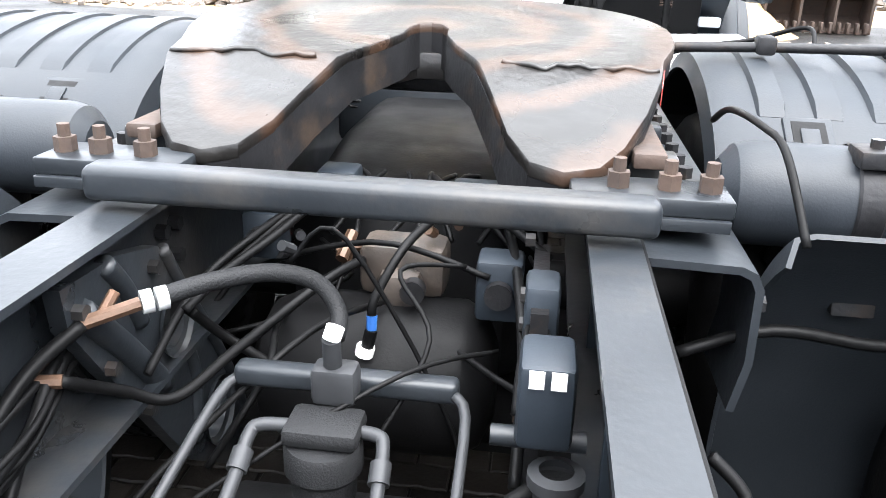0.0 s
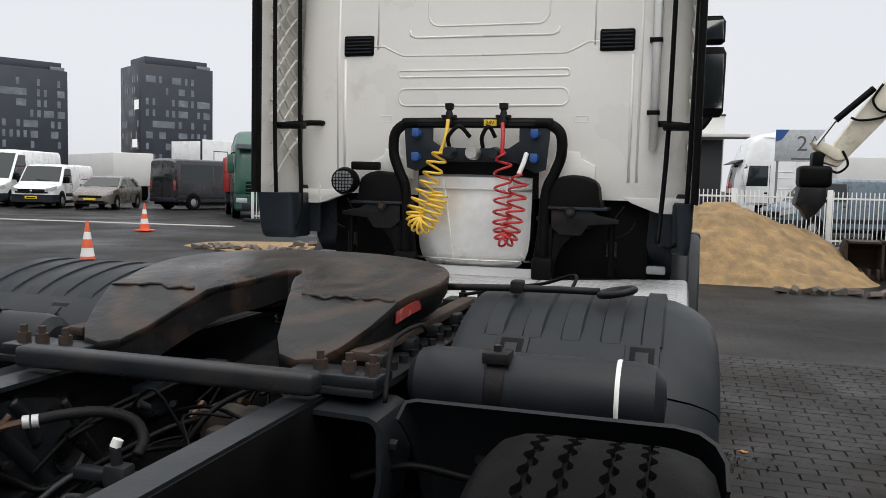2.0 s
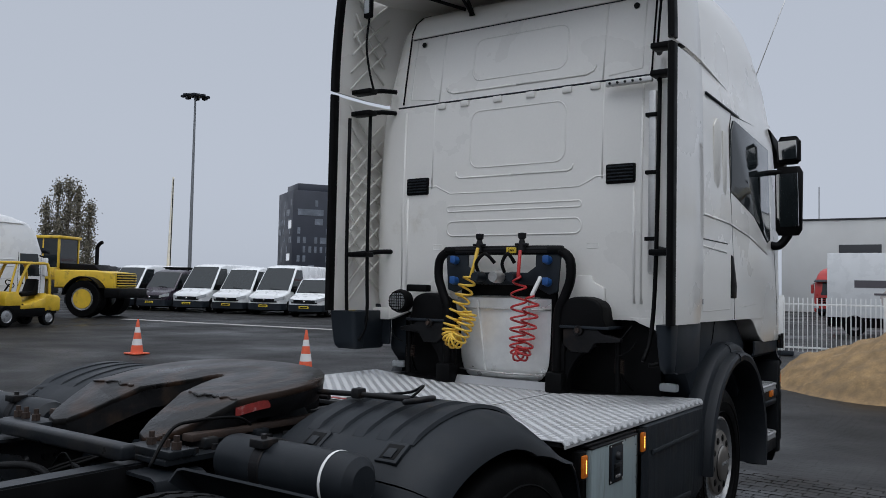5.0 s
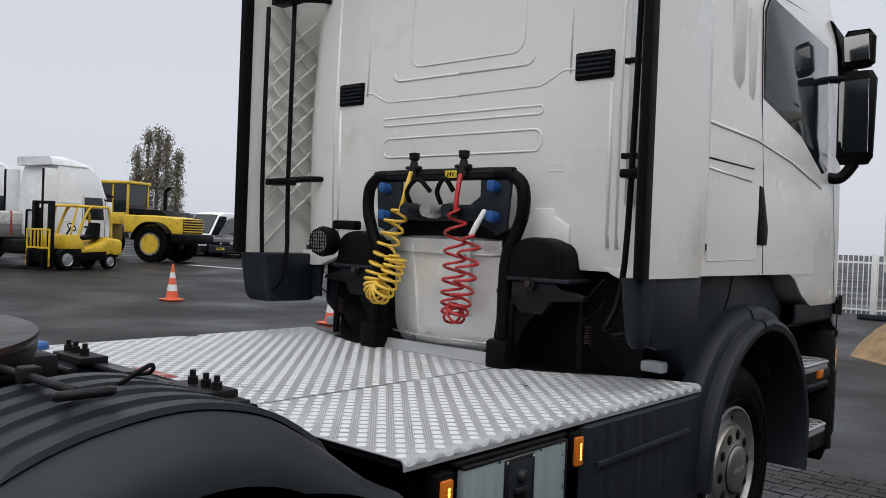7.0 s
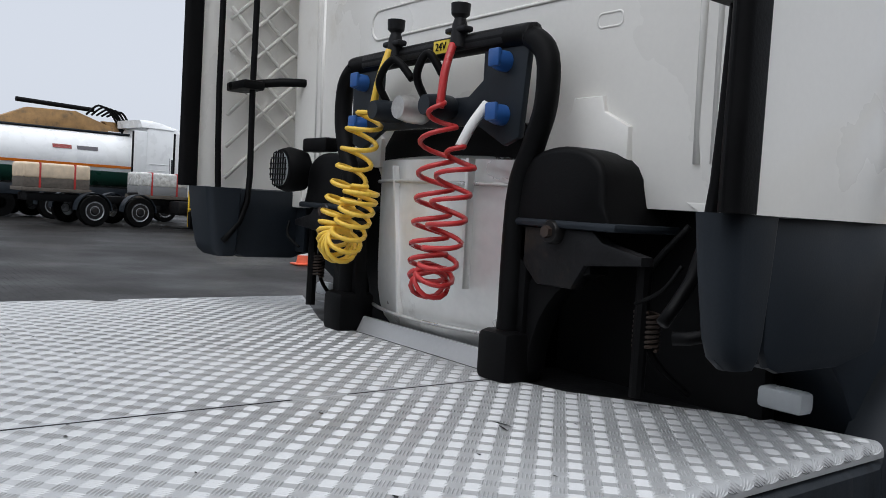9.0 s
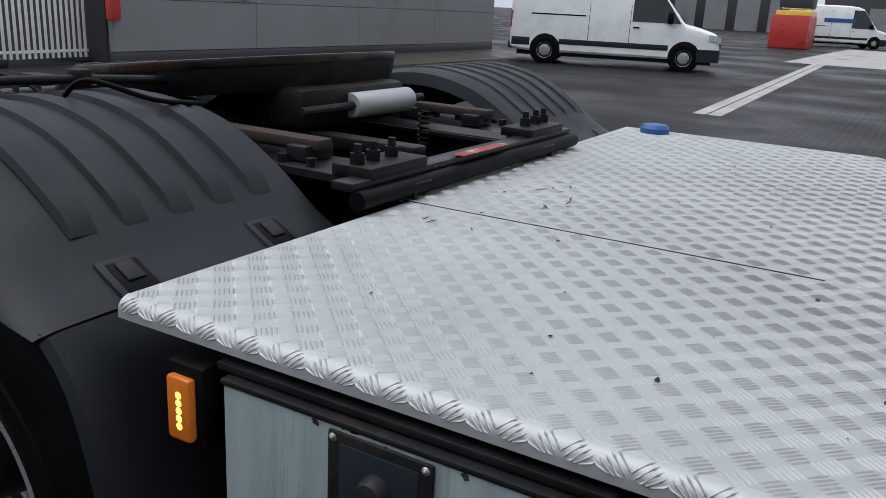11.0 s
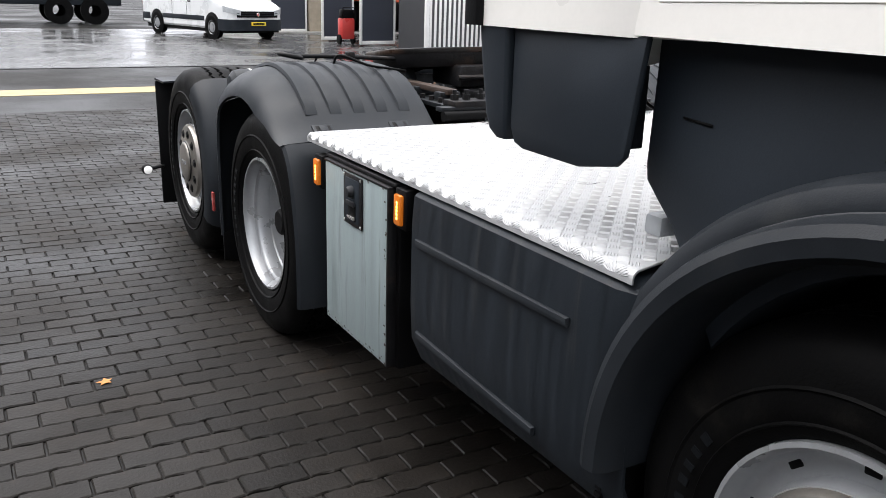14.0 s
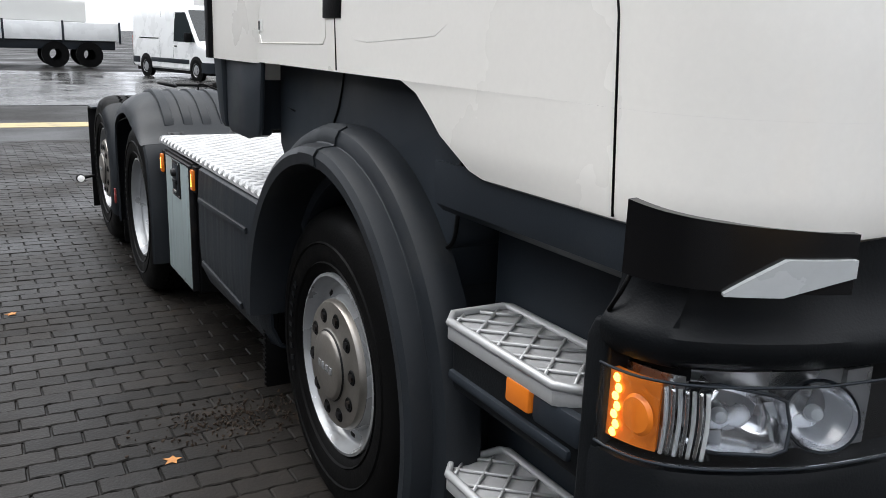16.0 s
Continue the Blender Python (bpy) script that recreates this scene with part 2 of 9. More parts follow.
def smooth_path(pts, per=6, closed=False):
    """Catmull-Rom through the points."""
    p = [Vector(q) for q in pts]
    n = len(p)
    out = []
    for i in range(n if closed else n - 1):
        a, b, c, d = (p[(i - 1) % n], p[i], p[(i + 1) % n], p[(i + 2) % n]) if closed else (p[max(i - 1, 0)], p[i], p[i + 1], p[min(i + 2, n - 1)])
        for k in range(per):
            t = k / per
            out.append(0.5 * ((2 * b) + (c - a) * t + (2 * a - 5 * b + 4 * c - d) * t * t + (3 * b - a - 3 * c + d) * t ** 3))
    if not closed:
        out.append(p[-1])
    return out


def add_tube(bm, pts, r, seg=8, closed=False, radii=None):
    p = [Vector(q) for q in pts]
    n = len(p)
    rings, up = [], None
    for i in range(n):
        d = (p[(i + 1) % n] - p[i - 1]) if closed or 0 < i < n - 1 else (p[1] - p[0] if i == 0 else p[-1] - p[-2])
        d.normalize()
        if up is None:
            up = d.orthogonal().normalized()
        up = (up - d * up.dot(d)).normalized()
        side = d.cross(up)
        rr = r if radii is None else radii[i]
        rings.append([bm.verts.new(p[i] + rr * (math.cos(2 * math.pi * k / seg) * up + math.sin(2 * math.pi * k / seg) * side)) for k in range(seg)])
    for i in range(n if closed else n - 1):
        a, b = rings[i], rings[(i + 1) % n]
        for k in range(seg):
            bm.faces.new((a[k], a[(k + 1) % seg], b[(k + 1) % seg], b[k]))
    if not closed:
        bm.faces.new(rings[0][::-1])
        bm.faces.new(rings[-1])
    return bm


def tube(pts, r, seg=8, closed=False, per=6, radii=None):
    path = smooth_path(pts, per, closed) if per > 1 else pts
    return add_tube(bmesh.new(), path, r, seg, closed)


def add_lathe(bm, profile, centre, axis="X", seg=40, cap=False):
    """profile: (radius, along) pairs, turned round an axis through centre."""
    c = Vector(centre)
    rings = []
    for r, h in profile:
        ring = []
        for k in range(seg):
            a = 2 * math.pi * k / seg
            u, v = r * math.cos(a), r * math.sin(a)
            ring.append(bm.verts.new(c + Vector({"X": (h, u, v), "Y": (u, h, v), "Z": (u, v, h)}[axis])))
        rings.append(ring)
    for a, b in zip(rings, rings[1:]):
        for k in range(seg):
            bm.faces.new((a[k], a[(k + 1) % seg], b[(k + 1) % seg], b[k]))
    if cap:
        bm.faces.new(rings[0][::-1])
        bm.faces.new(rings[-1])
    bmesh.ops.recalc_face_normals(bm, faces=bm.faces[:])
    return bm


def lathe(profile, centre, axis="X", seg=40, cap=False):
    return add_lathe(bmesh.new(), profile, centre, axis, seg, cap)


def add_prism(bm, poly, axis, a0, a1, bev=0.0, seg=2):
    """A polygon of (u, v) pushed along an axis: X takes (y, z), Y takes (x, z), Z takes (x, y)."""
    def at(u, v, a):
        return {"X": (a, u, v), "Y": (u, a, v), "Z": (u, v, a)}[axis]
    lo = [bm.verts.new(at(u, v, a0)) for u, v in poly]
    hi = [bm.verts.new(at(u, v, a1)) for u, v in poly]
    faces = [bm.faces.new(lo[::-1]), bm.faces.new(hi)]
    n = len(poly)
    for i in range(n):
        faces.append(bm.faces.new((lo[i], lo[(i + 1) % n], hi[(i + 1) % n], hi[i])))
    bmesh.ops.recalc_face_normals(bm, faces=faces)
    if bev:
        es = [e for f in faces[:2] for e in f.edges]
        bmesh.ops.bevel(bm, geom=es, offset=bev, segments=seg, affect="EDGES", profile=0.5)
    return bm


def prism(poly, axis, a0, a1, bev=0.0, seg=2):
    return add_prism(bmesh.new(), poly, axis, a0, a1, bev, seg)


def loft(rings, closed=True, cap=True):
    bm = bmesh.new()
    vs = [[bm.verts.new(p) for p in r] for r in rings]
    n = len(vs[0])
    for a, b in zip(vs, vs[1:]):
        for k in range(n if closed else n - 1):
            bm.faces.new((a[k], a[(k + 1) % n], b[(k + 1) % n], b[k]))
    if cap and closed:
        bm.faces.new(vs[0][::-1])
        bm.faces.new(vs[-1])
    bmesh.ops.recalc_face_normals(bm, faces=bm.faces[:])
    return bm


def sheet(rings, thick):
    """An open surface through rows of points, given thickness."""
    bm = loft(rings, closed=False, cap=False)
    bmesh.ops.solidify(bm, geom=bm.faces[:], thickness=thick)
    return bm


def round_rect(x0, x1, y0, y1, rads, seg=6):
    """Plan outline with radii (rear left, rear right, front right, front left), counted round."""
    pts = []
    for (cx, cy, a0), r in zip(((x0, y0, 180), (x1, y0, 270), (x1, y1, 0), (x0, y1, 90)), rads):
        ox, oy = cx + (r if cx == x0 else -r), cy + (r if cy == y0 else -r)
        for k in range(seg + 1):
            a = radians(a0 + 90 * k / seg)
            pts.append((ox + r * math.cos(a), oy + r * math.sin(a)))
    return pts


def mirrored(bm):
    """The same mesh on the other side of the plane x = 0."""
    out = bm.copy()
    bmesh.ops.scale(out, vec=(-1, 1, 1), verts=out.verts[:])
    bmesh.ops.reverse_faces(out, faces=out.faces[:])
    return out


def both(name, bm, mat, parent, label=""):
    part(name, mirrored(bm), mat, parent, label)
    return part(name, bm, mat, parent, label)


# ---- the tractor truck ----
truck = thing("tractor_truck", None, "white three-axle tractor truck with dark grey skirts, parked", "truck")
FRONT_Y, DRIVE_Y, TAG_Y = 0.0, -2.855, -4.20

# cab shell
LEVELS = [(1.455, 1.2245, -0.745, 1.595), (1.50, 1.2245, -0.755, 1.595), (1.62, 1.225, -0.77, 1.598), (2.20, 1.225, -0.78, 1.56), (2.75, 1.21, -0.765, 1.46),
          (2.955, 1.20, -0.755, 1.40), (2.975, 1.19, -0.735, 1.39), (3.20, 1.175, -0.70, 1.26), (3.46, 1.14, -0.655, 1.04), (3.56, 1.12, -0.638, 0.90),
          (3.64, 1.09, -0.595, 0.76), (3.71, 1.04, -0.51, 0.60), (3.77, 0.95, -0.38, 0.40), (3.80, 0.70, -0.15, 0.15)]
rings = [[(x, y, z) for x, y in round_rect(-w, w, r, f, (0.16, 0.16, 0.25, 0.25), 10)] for z, w, r, f in LEVELS]
cab = part("cab", loft(rings), WHITE, truck, "cream-white high-roof sleeper cab")
part("lower_cab_panel", loft([[(x, y, z) for x, y in round_rect(-w, w, r, f, (0.01, 0.01, 0.25, 0.25), 10)] for z, w, r, f in
     ((1.264, 1.205, 0.98, 1.572), (1.274, 1.222, 0.91, 1.590), (1.285, 1.2245, 0.86, 1.594), (1.345, 1.2245, 0.73, 1.595), (1.39, 1.2245, 0.67, 1.595), (1.43, 1.2245, 0.61, 1.595), (1.4549, 1.2245, 0.53, 1.595))]), WHITE, truck)


def ridge(pts, r=0.009, closed=False, per=1, y=None):
    return tube(pts, r, 6, closed, per)


def rear_y(z):
    for (z0, _, a, _), (z1, _, b, _) in zip(LEVELS, LEVELS[1:]):
        if z0 <= z <= z1:
            return a + (b - a) * (z - z0) / (z1 - z0)
    return -0.75


def ridge_rect(x0, x1, z0, z1, r=0.06, rad=0.011):
    pts = [(x, rear_y(z) + 0.002, z) for x, z in round_rect(x0, x1, z0, z1, (r, r, r, r), 5)]
    return ridge(pts, rad * 0.6, True)


for x0, x1, z0, z1, r in ((-0.37, 0.37, 3.10, 3.41, 0.07), (-0.34, 0.395, 2.47, 2.87, 0.07),
                          (-0.52, 0.52, 1.997, 2.098, 0.045), (-0.52, 0.52, 2.168, 2.207, 0.016)):
    part("pressed_ridge", ridge_rect(x0, x1, z0, z1, r), WHITE, cab)
for s in (-1, 1):
    for pts in ([(s * 0.66, 2.95), (s * 0.66, 2.34)], [(s * 0.64, 2.975), (s * 0.64, 3.55)], [(s * 0.9, 3.52), (s * 0.9, 3.02), (s * 0.68, 3.0)]):
        part("pressed_ridge", ridge([(x, rear_y(z) + 0.004, z) for x, z in pts], 0.008), WHITE, cab)
    part("pressed_ridge", ridge([(x, rear_y(z) + 0.002, z) for x, z in ((s * 0.86, 2.357), (s * 0.62, 2.357), (s * 0.56, 2.325), (s * 0.50, 2.298), (0, 2.293))], 0.006), WHITE, cab)
    for xx, za, zb in ((0.92, 1.56, 2.92), (0.875, 1.56, 2.28)):
        part("pressed_ridge", ridge([(s * xx, rear_y(z) + 0.001, z) for z in (za, (za + zb) / 2, zb)], 0.010), WHITE, cab)
    part("pressed_ridge", ridge_rect(s * 0.60 - 0.04, s * 0.60 + 0.04, 1.90, 1.935, 0.012, 0.007), WHITE, cab)
    for k in (0.13, 0.40, 0.60):
        part("pressed_pad", box(s * k - 0.035, s * k + 0.035, -0.772, -0.74, 2.915, 2.96, 0.01), WHITE, cab)
    part("pressed_pad", prism([(s * 0.41, 1.55), (s * 0.69, 1.55), (s * 0.69, 1.65), (s * 0.61, 1.69), (s * 0.60, 1.73), (s * 0.50, 1.73), (s * 0.49, 1.69), (s * 0.41, 1.65)], "Y", -0.785, -0.74, 0.008), WHITE, cab)
    # air vents
    vent = part("air_vent", box(s * 0.785 - 0.098, s * 0.785 + 0.098, -0.79, -0.74, 2.30, 2.425, 0.012), BLACK, cab, "black plastic air outlet")
    for k in range(5):
        part("louvre", box(s * 0.785 - 0.085, s * 0.785 + 0.085, -0.797, -0.785, 2.318 + k * 0.021, 2.326 + k * 0.021, 0.002), GREY_PL, vent)
    part("roof_plug", lathe([(0.0, 0), (0.018, 0), (0.02, 0.006)], (s * 0.835, -0.672, 3.445), "Y", 16), BLACK, cab)
part("roof_seam", tube([(-1.0, rear_y(2.965) - 0.004, 2.965), (1.0, rear_y(2.965) - 0.004, 2.965)], 0.007, 6, per=1), GREY_PL, cab)
# roof cap overlapping the rear wall, with a dark gasket down both sides
part("roof_cap", sheet([[(x, rear_y(z) - (0.018 if z < 3.56 else 0.012), z) for z in (3.505, 3.53, 3.56, 3.60, 3.64, 3.675, 3.71, 3.74, 3.77)] for x in (-0.95, -0.6, -0.2, 0.2, 0.6, 0.95)], 0.014), WHITE, cab)
part("roof_seam", tube([(x, rear_y(3.50) - 0.003, 3.501) for x in (-0.95, 0, 0.95)], 0.004, 6, per=1), GREY_PL, cab)
for s in (-1, 1):
    part("roof_gasket", tube([(s * 0.965, rear_y(z) - 0.006, z) for z in (2.99, 3.1, 3.2, 3.3, 3.46, 3.56, 3.64, 3.71, 3.76)], 0.006, 6, per=1), BLACK, cab)
    part("pressed_ridge", ridge([(s * x, rear_y(z) - 0.001, z) for x, z in ((0.0, 3.03), (0.52, 3.03), (0.57, 3.05), (0.585, 3.085))], 0.008), WHITE, cab)
    part("pressed_ridge", ridge([(s * x, rear_y(z) + 0.001, z) for x, z in ((0.0, 2.405), (0.42, 2.405), (0.45, 2.42), (0.455, 2.45))], 0.007), WHITE, cab)


# side of the cab: seams, window, door handle, mirrors
def side_strip(pts, r=0.006, mat=None, s=1):
    return tube([(s * x, y, z) for x, y, z in pts], r, 5, per=1)


SX = 1.224
for s in (-1, 1):
    part("door_seam", side_strip([(SX, 0.14, 1.46), (SX, 0.10, 1.9), (SX, 0.04, 2.28), (1.215, 0.03, 2.74), (1.205, 0.10, 2.85), (1.20, 0.9, 2.88)], 0.0032, s=s), BLACK, cab)
    part("panel_gap", side_strip([(SX, -0.60, 1.47), (SX, -0.60, 1.55), (SX, -0.66, 1.95)], 0.003, s=s), BLACK, cab)
    part("door_seam", side_strip([(SX, 1.325, 1.278), (SX, 1.30, 1.6), (SX, 1.215, 2.0)], 0.0032, s=s), BLACK, cab)
    part("locker_seam", side_strip([(SX, -0.55, 1.55), (SX, -0.53, 1.52), (SX, 0.04, 1.53), (SX, 0.06, 1.55), (SX, 0.04, 1.88)], 0.0025, s=s), WHITE_IN, cab)
    part("locker_seam", side_strip([(SX, -0.55, 1.55), (SX, -0.60, 1.92)], 0.0022, s=s), WHITE_IN, cab)
    part("locker_slit", side_strip([(SX, -0.65, 1.965), (SX, -0.03, 1.96)], 0.0045, s=s), BLACK, cab)
    part("swage_line", side_strip([(SX - 0.003, -0.64, 2.12), (SX - 0.003, -0.0, 2.10), (SX - 0.003, 0.5, 2.04), (SX - 0.004, 1.0, 1.94)], 0.010, s=s), WHITE, cab)
    part("swage_line", side_strip([(SX - 0.003, -0.64, 1.925), (SX - 0.003, -0.05, 1.90)], 0.008, s=s), WHITE, cab)
    part("roof_line", side_strip([(1.188, -0.60, 3.09), (1.18, 0.0, 3.02), (1.17, 0.6, 2.93), (1.14, 1.05, 2.86)], 0.010, s=s), WHITE, cab)
    part("gutter_strip", side_strip([(1.208, -0.46, 2.885), (1.204, 0.28, 2.86)], 0.010, s=s), GREY_PL, cab)
    part("door_panel_line", side_strip([(SX - 0.002, 0.24, 1.88), (SX - 0.002, 0.22, 1.72), (SX - 0.002, 0.22, 1.58), (SX - 0.002, 0.26, 1.545), (SX - 0.002, 0.34, 1.54)], 0.0035, s=s), WHITE, cab)
    part("door_panel_line", side_strip([(SX - 0.002, 0.34, 1.54), (SX - 0.002, 0.70, 1.56), (SX - 0.002, 0.78, 1.60), (SX - 0.002, 0.82, 1.70)], 0.0035, s=s), WHITE, cab)
    glass = prism([(0.06, 2.31), (0.62, 2.19), (1.0, 2.02), (1.10, 2.05), (1.02, 2.74), (0.12, 2.81), (0.06, 2.73)], "X", s * 1.17, s * 1.2265, 0.004)
    part("door_window", glass, GLASS, cab, "dark side window")
    part("pillar_recess", prism([(-0.32, 2.35), (-0.24, 2.30), (-0.18, 2.36), (-0.18, 2.72), (-0.26, 2.76), (-0.32, 2.70)], "X", s * 1.21, s * 1.2235, 0.006), WHITE_IN, cab)
    part("pillar_recess", prism([(-0.13, 2.30), (-0.07, 2.27), (-0.04, 2.33), (-0.04, 2.70), (-0.13, 2.70)], "X", s * 1.21, s * 1.2235, 0.006), WHITE_IN, cab)
    hd = prism([(0.045, 1.60), (0.17, 1.60), (0.18, 1.68), (0.10, 1.88), (0.05, 1.89)], "X", s * 1.215, s * 1.232, 0.008)
    part("door_handle", hd, BLACK, cab, "black recessed door handle")
    part("side_sticker", box(s * 1.2245, s * 1.2275, -0.56, -0.52, 1.56, 1.60), LABEL_W, cab)
    part("sticker_print", box(s * 1.2277, s * 1.2286, -0.555, -0.54, 1.565, 1.595), BLACK, cab)
    part("mirror_arm", tube([(s * 1.17, 1.05, 2.57), (s * 1.25, 1.14, 2.58), (s * 1.33, 1.20, 2.58)], 0.022, 8), BLACK, truck)
    part("mirror_arm_low", tube([(s * 1.17, 1.12, 2.03), (s * 1.27, 1.17, 2.01), (s * 1.34, 1.20, 2.10)], 0.032, 8), BLACK, truck)
    mh = part("mirror_housing", loft([[(s * x, y, z) for x, y in round_rect(1.24 + i, 1.445 - i, 1.15 + i * 0.5, 1.245 - i, (0.03, 0.03, 0.05, 0.05), 4)] for z, i in ((2.09, 0.03), (2.13, 0.005), (2.58, 0.0), (2.625, 0.025))]), BLACK, truck, "black wing mirror housing")
    part("mirror_glass", box(-0.084, 0.084, -0.004, 0.0, -0.205, 0.205, 0.0, m=pose(s * 1.343, 1.134, 2.36, 3, 0, -12 * s)), CHROME, mh)
    mh = part("wide_mirror_housing", loft([[(s * x, y, z) for x, y in round_rect(1.25 + i, 1.435 - i, 1.15 + i * 0.5, 1.245 - i, (0.03, 0.03, 0.05, 0.05), 4)] for z, i in ((2.645, 0.03), (2.67, 0.005), (2.82, 0.005), (2.86, 0.035))]), BLACK, truck)
    part("mirror_glass", box(-0.07, 0.07, -0.004, 0.0, -0.07, 0.07, 0.0, m=pose(s * 1.343, 1.134, 2.75, 8, 0, -12 * s)), CHROME, mh)
    part("sun_visor_end", prism([(1.10, 2.92), (1.55, 2.84), (1.70, 2.70), (1.62, 2.68), (1.25, 2.80)], "X", s * 1.02, s * 1.22, 0.015), BLACK, truck)
part("windscreen", loft([[(x, y, z) for x, y in ((-1.0, f - 0.03), (-0.8, f + 0.02), (0.8, f + 0.02), (1.0, f - 0.03), (1.0, f - 0.1), (-1.0, f - 0.1))] for z, f in ((1.95, 1.565), (2.75, 1.46))]), GLASS, cab)
part("antenna", tube([(1.12, 1.0, 3.22), (1.14, 0.97, 3.30), (1.50, 0.86, 4.14)], 0.0045, 6, per=1), ALU_S, truck, "thin pale whip antenna")
part("antenna_foot", rod((1.11, 1.03, 3.18), (1.14, 0.95, 3.29), 0.02, 10, 0.012), BLACK, truck)

# side wind deflectors behind the cab
for s in (-1, 1):
    xw = 1.242 if s > 0 else 1.290
    for z0, z1, xa, xb in ((1.45, 3.02, xw, xw), (3.05, 3.88, xw, xw - 0.065)):
        nz = 8
        rows = []
        for k in range(nz + 1):
            z = z0 + (z1 - z0) * k / nz
            xo = xa + (xb - xa) * (k / nz) ** 2
            cw = next(a[1] + (b[1] - a[1]) * (z - a[0]) / (b[0] - a[0]) for a, b in zip(LEVELS, LEVELS[1:]) if z <= b[0] or b[0] == 3.80) if z > 1.46 else 1.19
            cw = max(cw, 0.98)
            rows.append([(s * (cw - 0.03), -0.30 if z > 3.3 else -0.46, z), (s * ((cw + xo) / 2 + 0.012), -0.60, z), (s * (xo - 0.005), -0.78, z), (s * xo, -0.95, z), (s * xo, -1.14, z)])
        fin = part("side_deflector", sheet(rows, 0.022 * s), WHITE, truck, "white side wind deflector with quilted inner face")
        part("rubber_edge", loft([[(s * x, y, z0 + (z1 - z0) * k / nz) for x, y in round_rect(xa + (xb - xa) * (k / nz) ** 2 - 0.022, xa + (xb - xa) * (k / nz) ** 2 + 0.018, -1.185, -1.11, (0.022, 0.022, 0.012, 0.012), 4)] for k in range(nz + 1)]), BLACK, fin, "black rubber edge strip")
        # quilted ribs on the inner face
        for d in (-1, 1):
            for k in range(-3, 24):
                zz = z0 + k * 0.13
                seg = [(zz + d * (yy - 0.65) * 1.0, -yy) for yy in (0.66, 0.78, 0.90, 1.0)]
                if all(z0 + 0.02 < q[0] < z1 - 0.02 for q in seg):
                    pts = []
                    for zq, yq in seg:
                        u = (zq - z0) / (z1 - z0)
                        xo = xa + (xb - xa) * u ** 2
                        xi = xo - 0.026 - (0.035 if yq > -0.7 else 0.008 if yq > -0.85 else 0)
                        pts.append((s * xi, yq, zq))
                    part("quilt_rib", tube(pts, 0.009, 5, per=1), WHITE_IN, fin)
    # lower black flap
    rings = [[(s * x, y, z) for x, y in round_rect((1.15 if s > 0 else 1.05) + i * 0.3, xw - 0.004 - i * 0.3, -1.15 + i, -1.010 - i * 0.2, (0.03, 0.03, 0.01, 0.01), 4)] for z, i in ((1.45, 0.0), (1.35, 0.012), (1.235, 0.030), (1.20, 0.042), (1.18, 0.065))]
    part("deflector_foot", loft(rings), GREY_PL, truck, "dark grey plastic deflector foot")
    # stays and hinges
    part("deflector_stay", tube([(s * 1.22, -1.05, 2.86), (s * 1.21, -1.06, 1.85), (s * 1.19, -1.05, 1.30), (s * 1.10, -1.10, 1.22)], 0.013, 8, per=3), BLACK, truck)
    part("deflector_stay", tube([(s * 1.10, -0.96, 2.88), (s * 1.09, -0.97, 1.85), (s * 1.07, -0.98, 1.40), (s * 1.06, -1.08, 1.24)], 0.013, 8, per=3), BLACK, truck)
    for z in (1.86, 2.90, 3.06):
        part("hinge_bracket", box(s * 1.06, s * 1.24, -1.02, -0.93, z - 0.018, z + 0.018, 0.008), BLACK, truck)
        part("hinge_arm", tube([(s * 1.02, -0.76, z + 0.03), (s * 1.07, -0.86, z + 0.025), (s * 1.20, -1.02, z)], 0.018, 6, per=2), BLACK, truck)
    part("work_lamp", box(s * 1.10 - 0.035, s * 1.10 + 0.035, -1.03, -0.99, 3.60, 3.76, 0.012), BLACK, truck, "small black roof work lamp")
    part("lamp_glass", box(s * 1.10 - 0.022, s * 1.10 + 0.022, -1.036, -1.028, 3.63, 3.73, 0.003), GREYLENS, truck)
    part("lamp_cable", tube([(s * 1.10, -1.0, 3.60), (s * 1.12, -1.0, 3.40), (s * 1.10, -0.98, 3.2), (s * 1.08, -0.95, 3.07)], 0.008, 6), BLACK, truck)
# roof spoiler
rows = []
for k in range(13):
    u = -1 + k / 6
    x = 1.25 * u
    rise = 0.13 * abs(u) ** 2.5
    side = 0.10 * max(0, abs(u) - 0.86) / 0.14
    rows.append([(x * 0.985, -1.10, 3.80 + rise - side), (x * 0.965, -0.85, 3.81 + rise * 0.8 - side), (x * 0.90, -0.5, 3.82 + rise * 0.3 - side * 0.6), (x * 0.80, -0.1, 3.84 - side * 0.5)])
spoiler = part("roof_spoiler", sheet(rows, 0.02), WHITE, truck, "white roof air deflector")
part("spoiler_lip", tube([r[0] for r in rows], 0.012, 6, per=1), WHITE, spoiler)
part("spoiler_shell", loft([[(x, y, z) for x, y in round_rect(-w, w, r, f, (0.1, 0.1, 0.3, 0.3), 6)] for z, w, r, f in ((3.60, 1.05, -0.35, 0.75), (3.80, 0.98, -0.30, 0.45), (3.90, 0.8, -0.2, 0.15))]), WHITE, truck)
for x in (-0.42, 0.62):
    br = part("spoiler_bracket", prism([(-0.93, 3.80), (-0.80, 3.80), (-0.80, 3.775), (-0.93, 3.775)], "X", x - 0.055, x + 0.055, 0.005), BLACK, truck)
    for d in (-0.03, 0.03):
        part("bracket_leg", tube([(x + d, -0.88, 3.78), (x + d * 0.4, -0.70, 3.655), (x + d * 0.4, -0.655, 3.60)], 0.011, 6, per=2), BLACK, br)
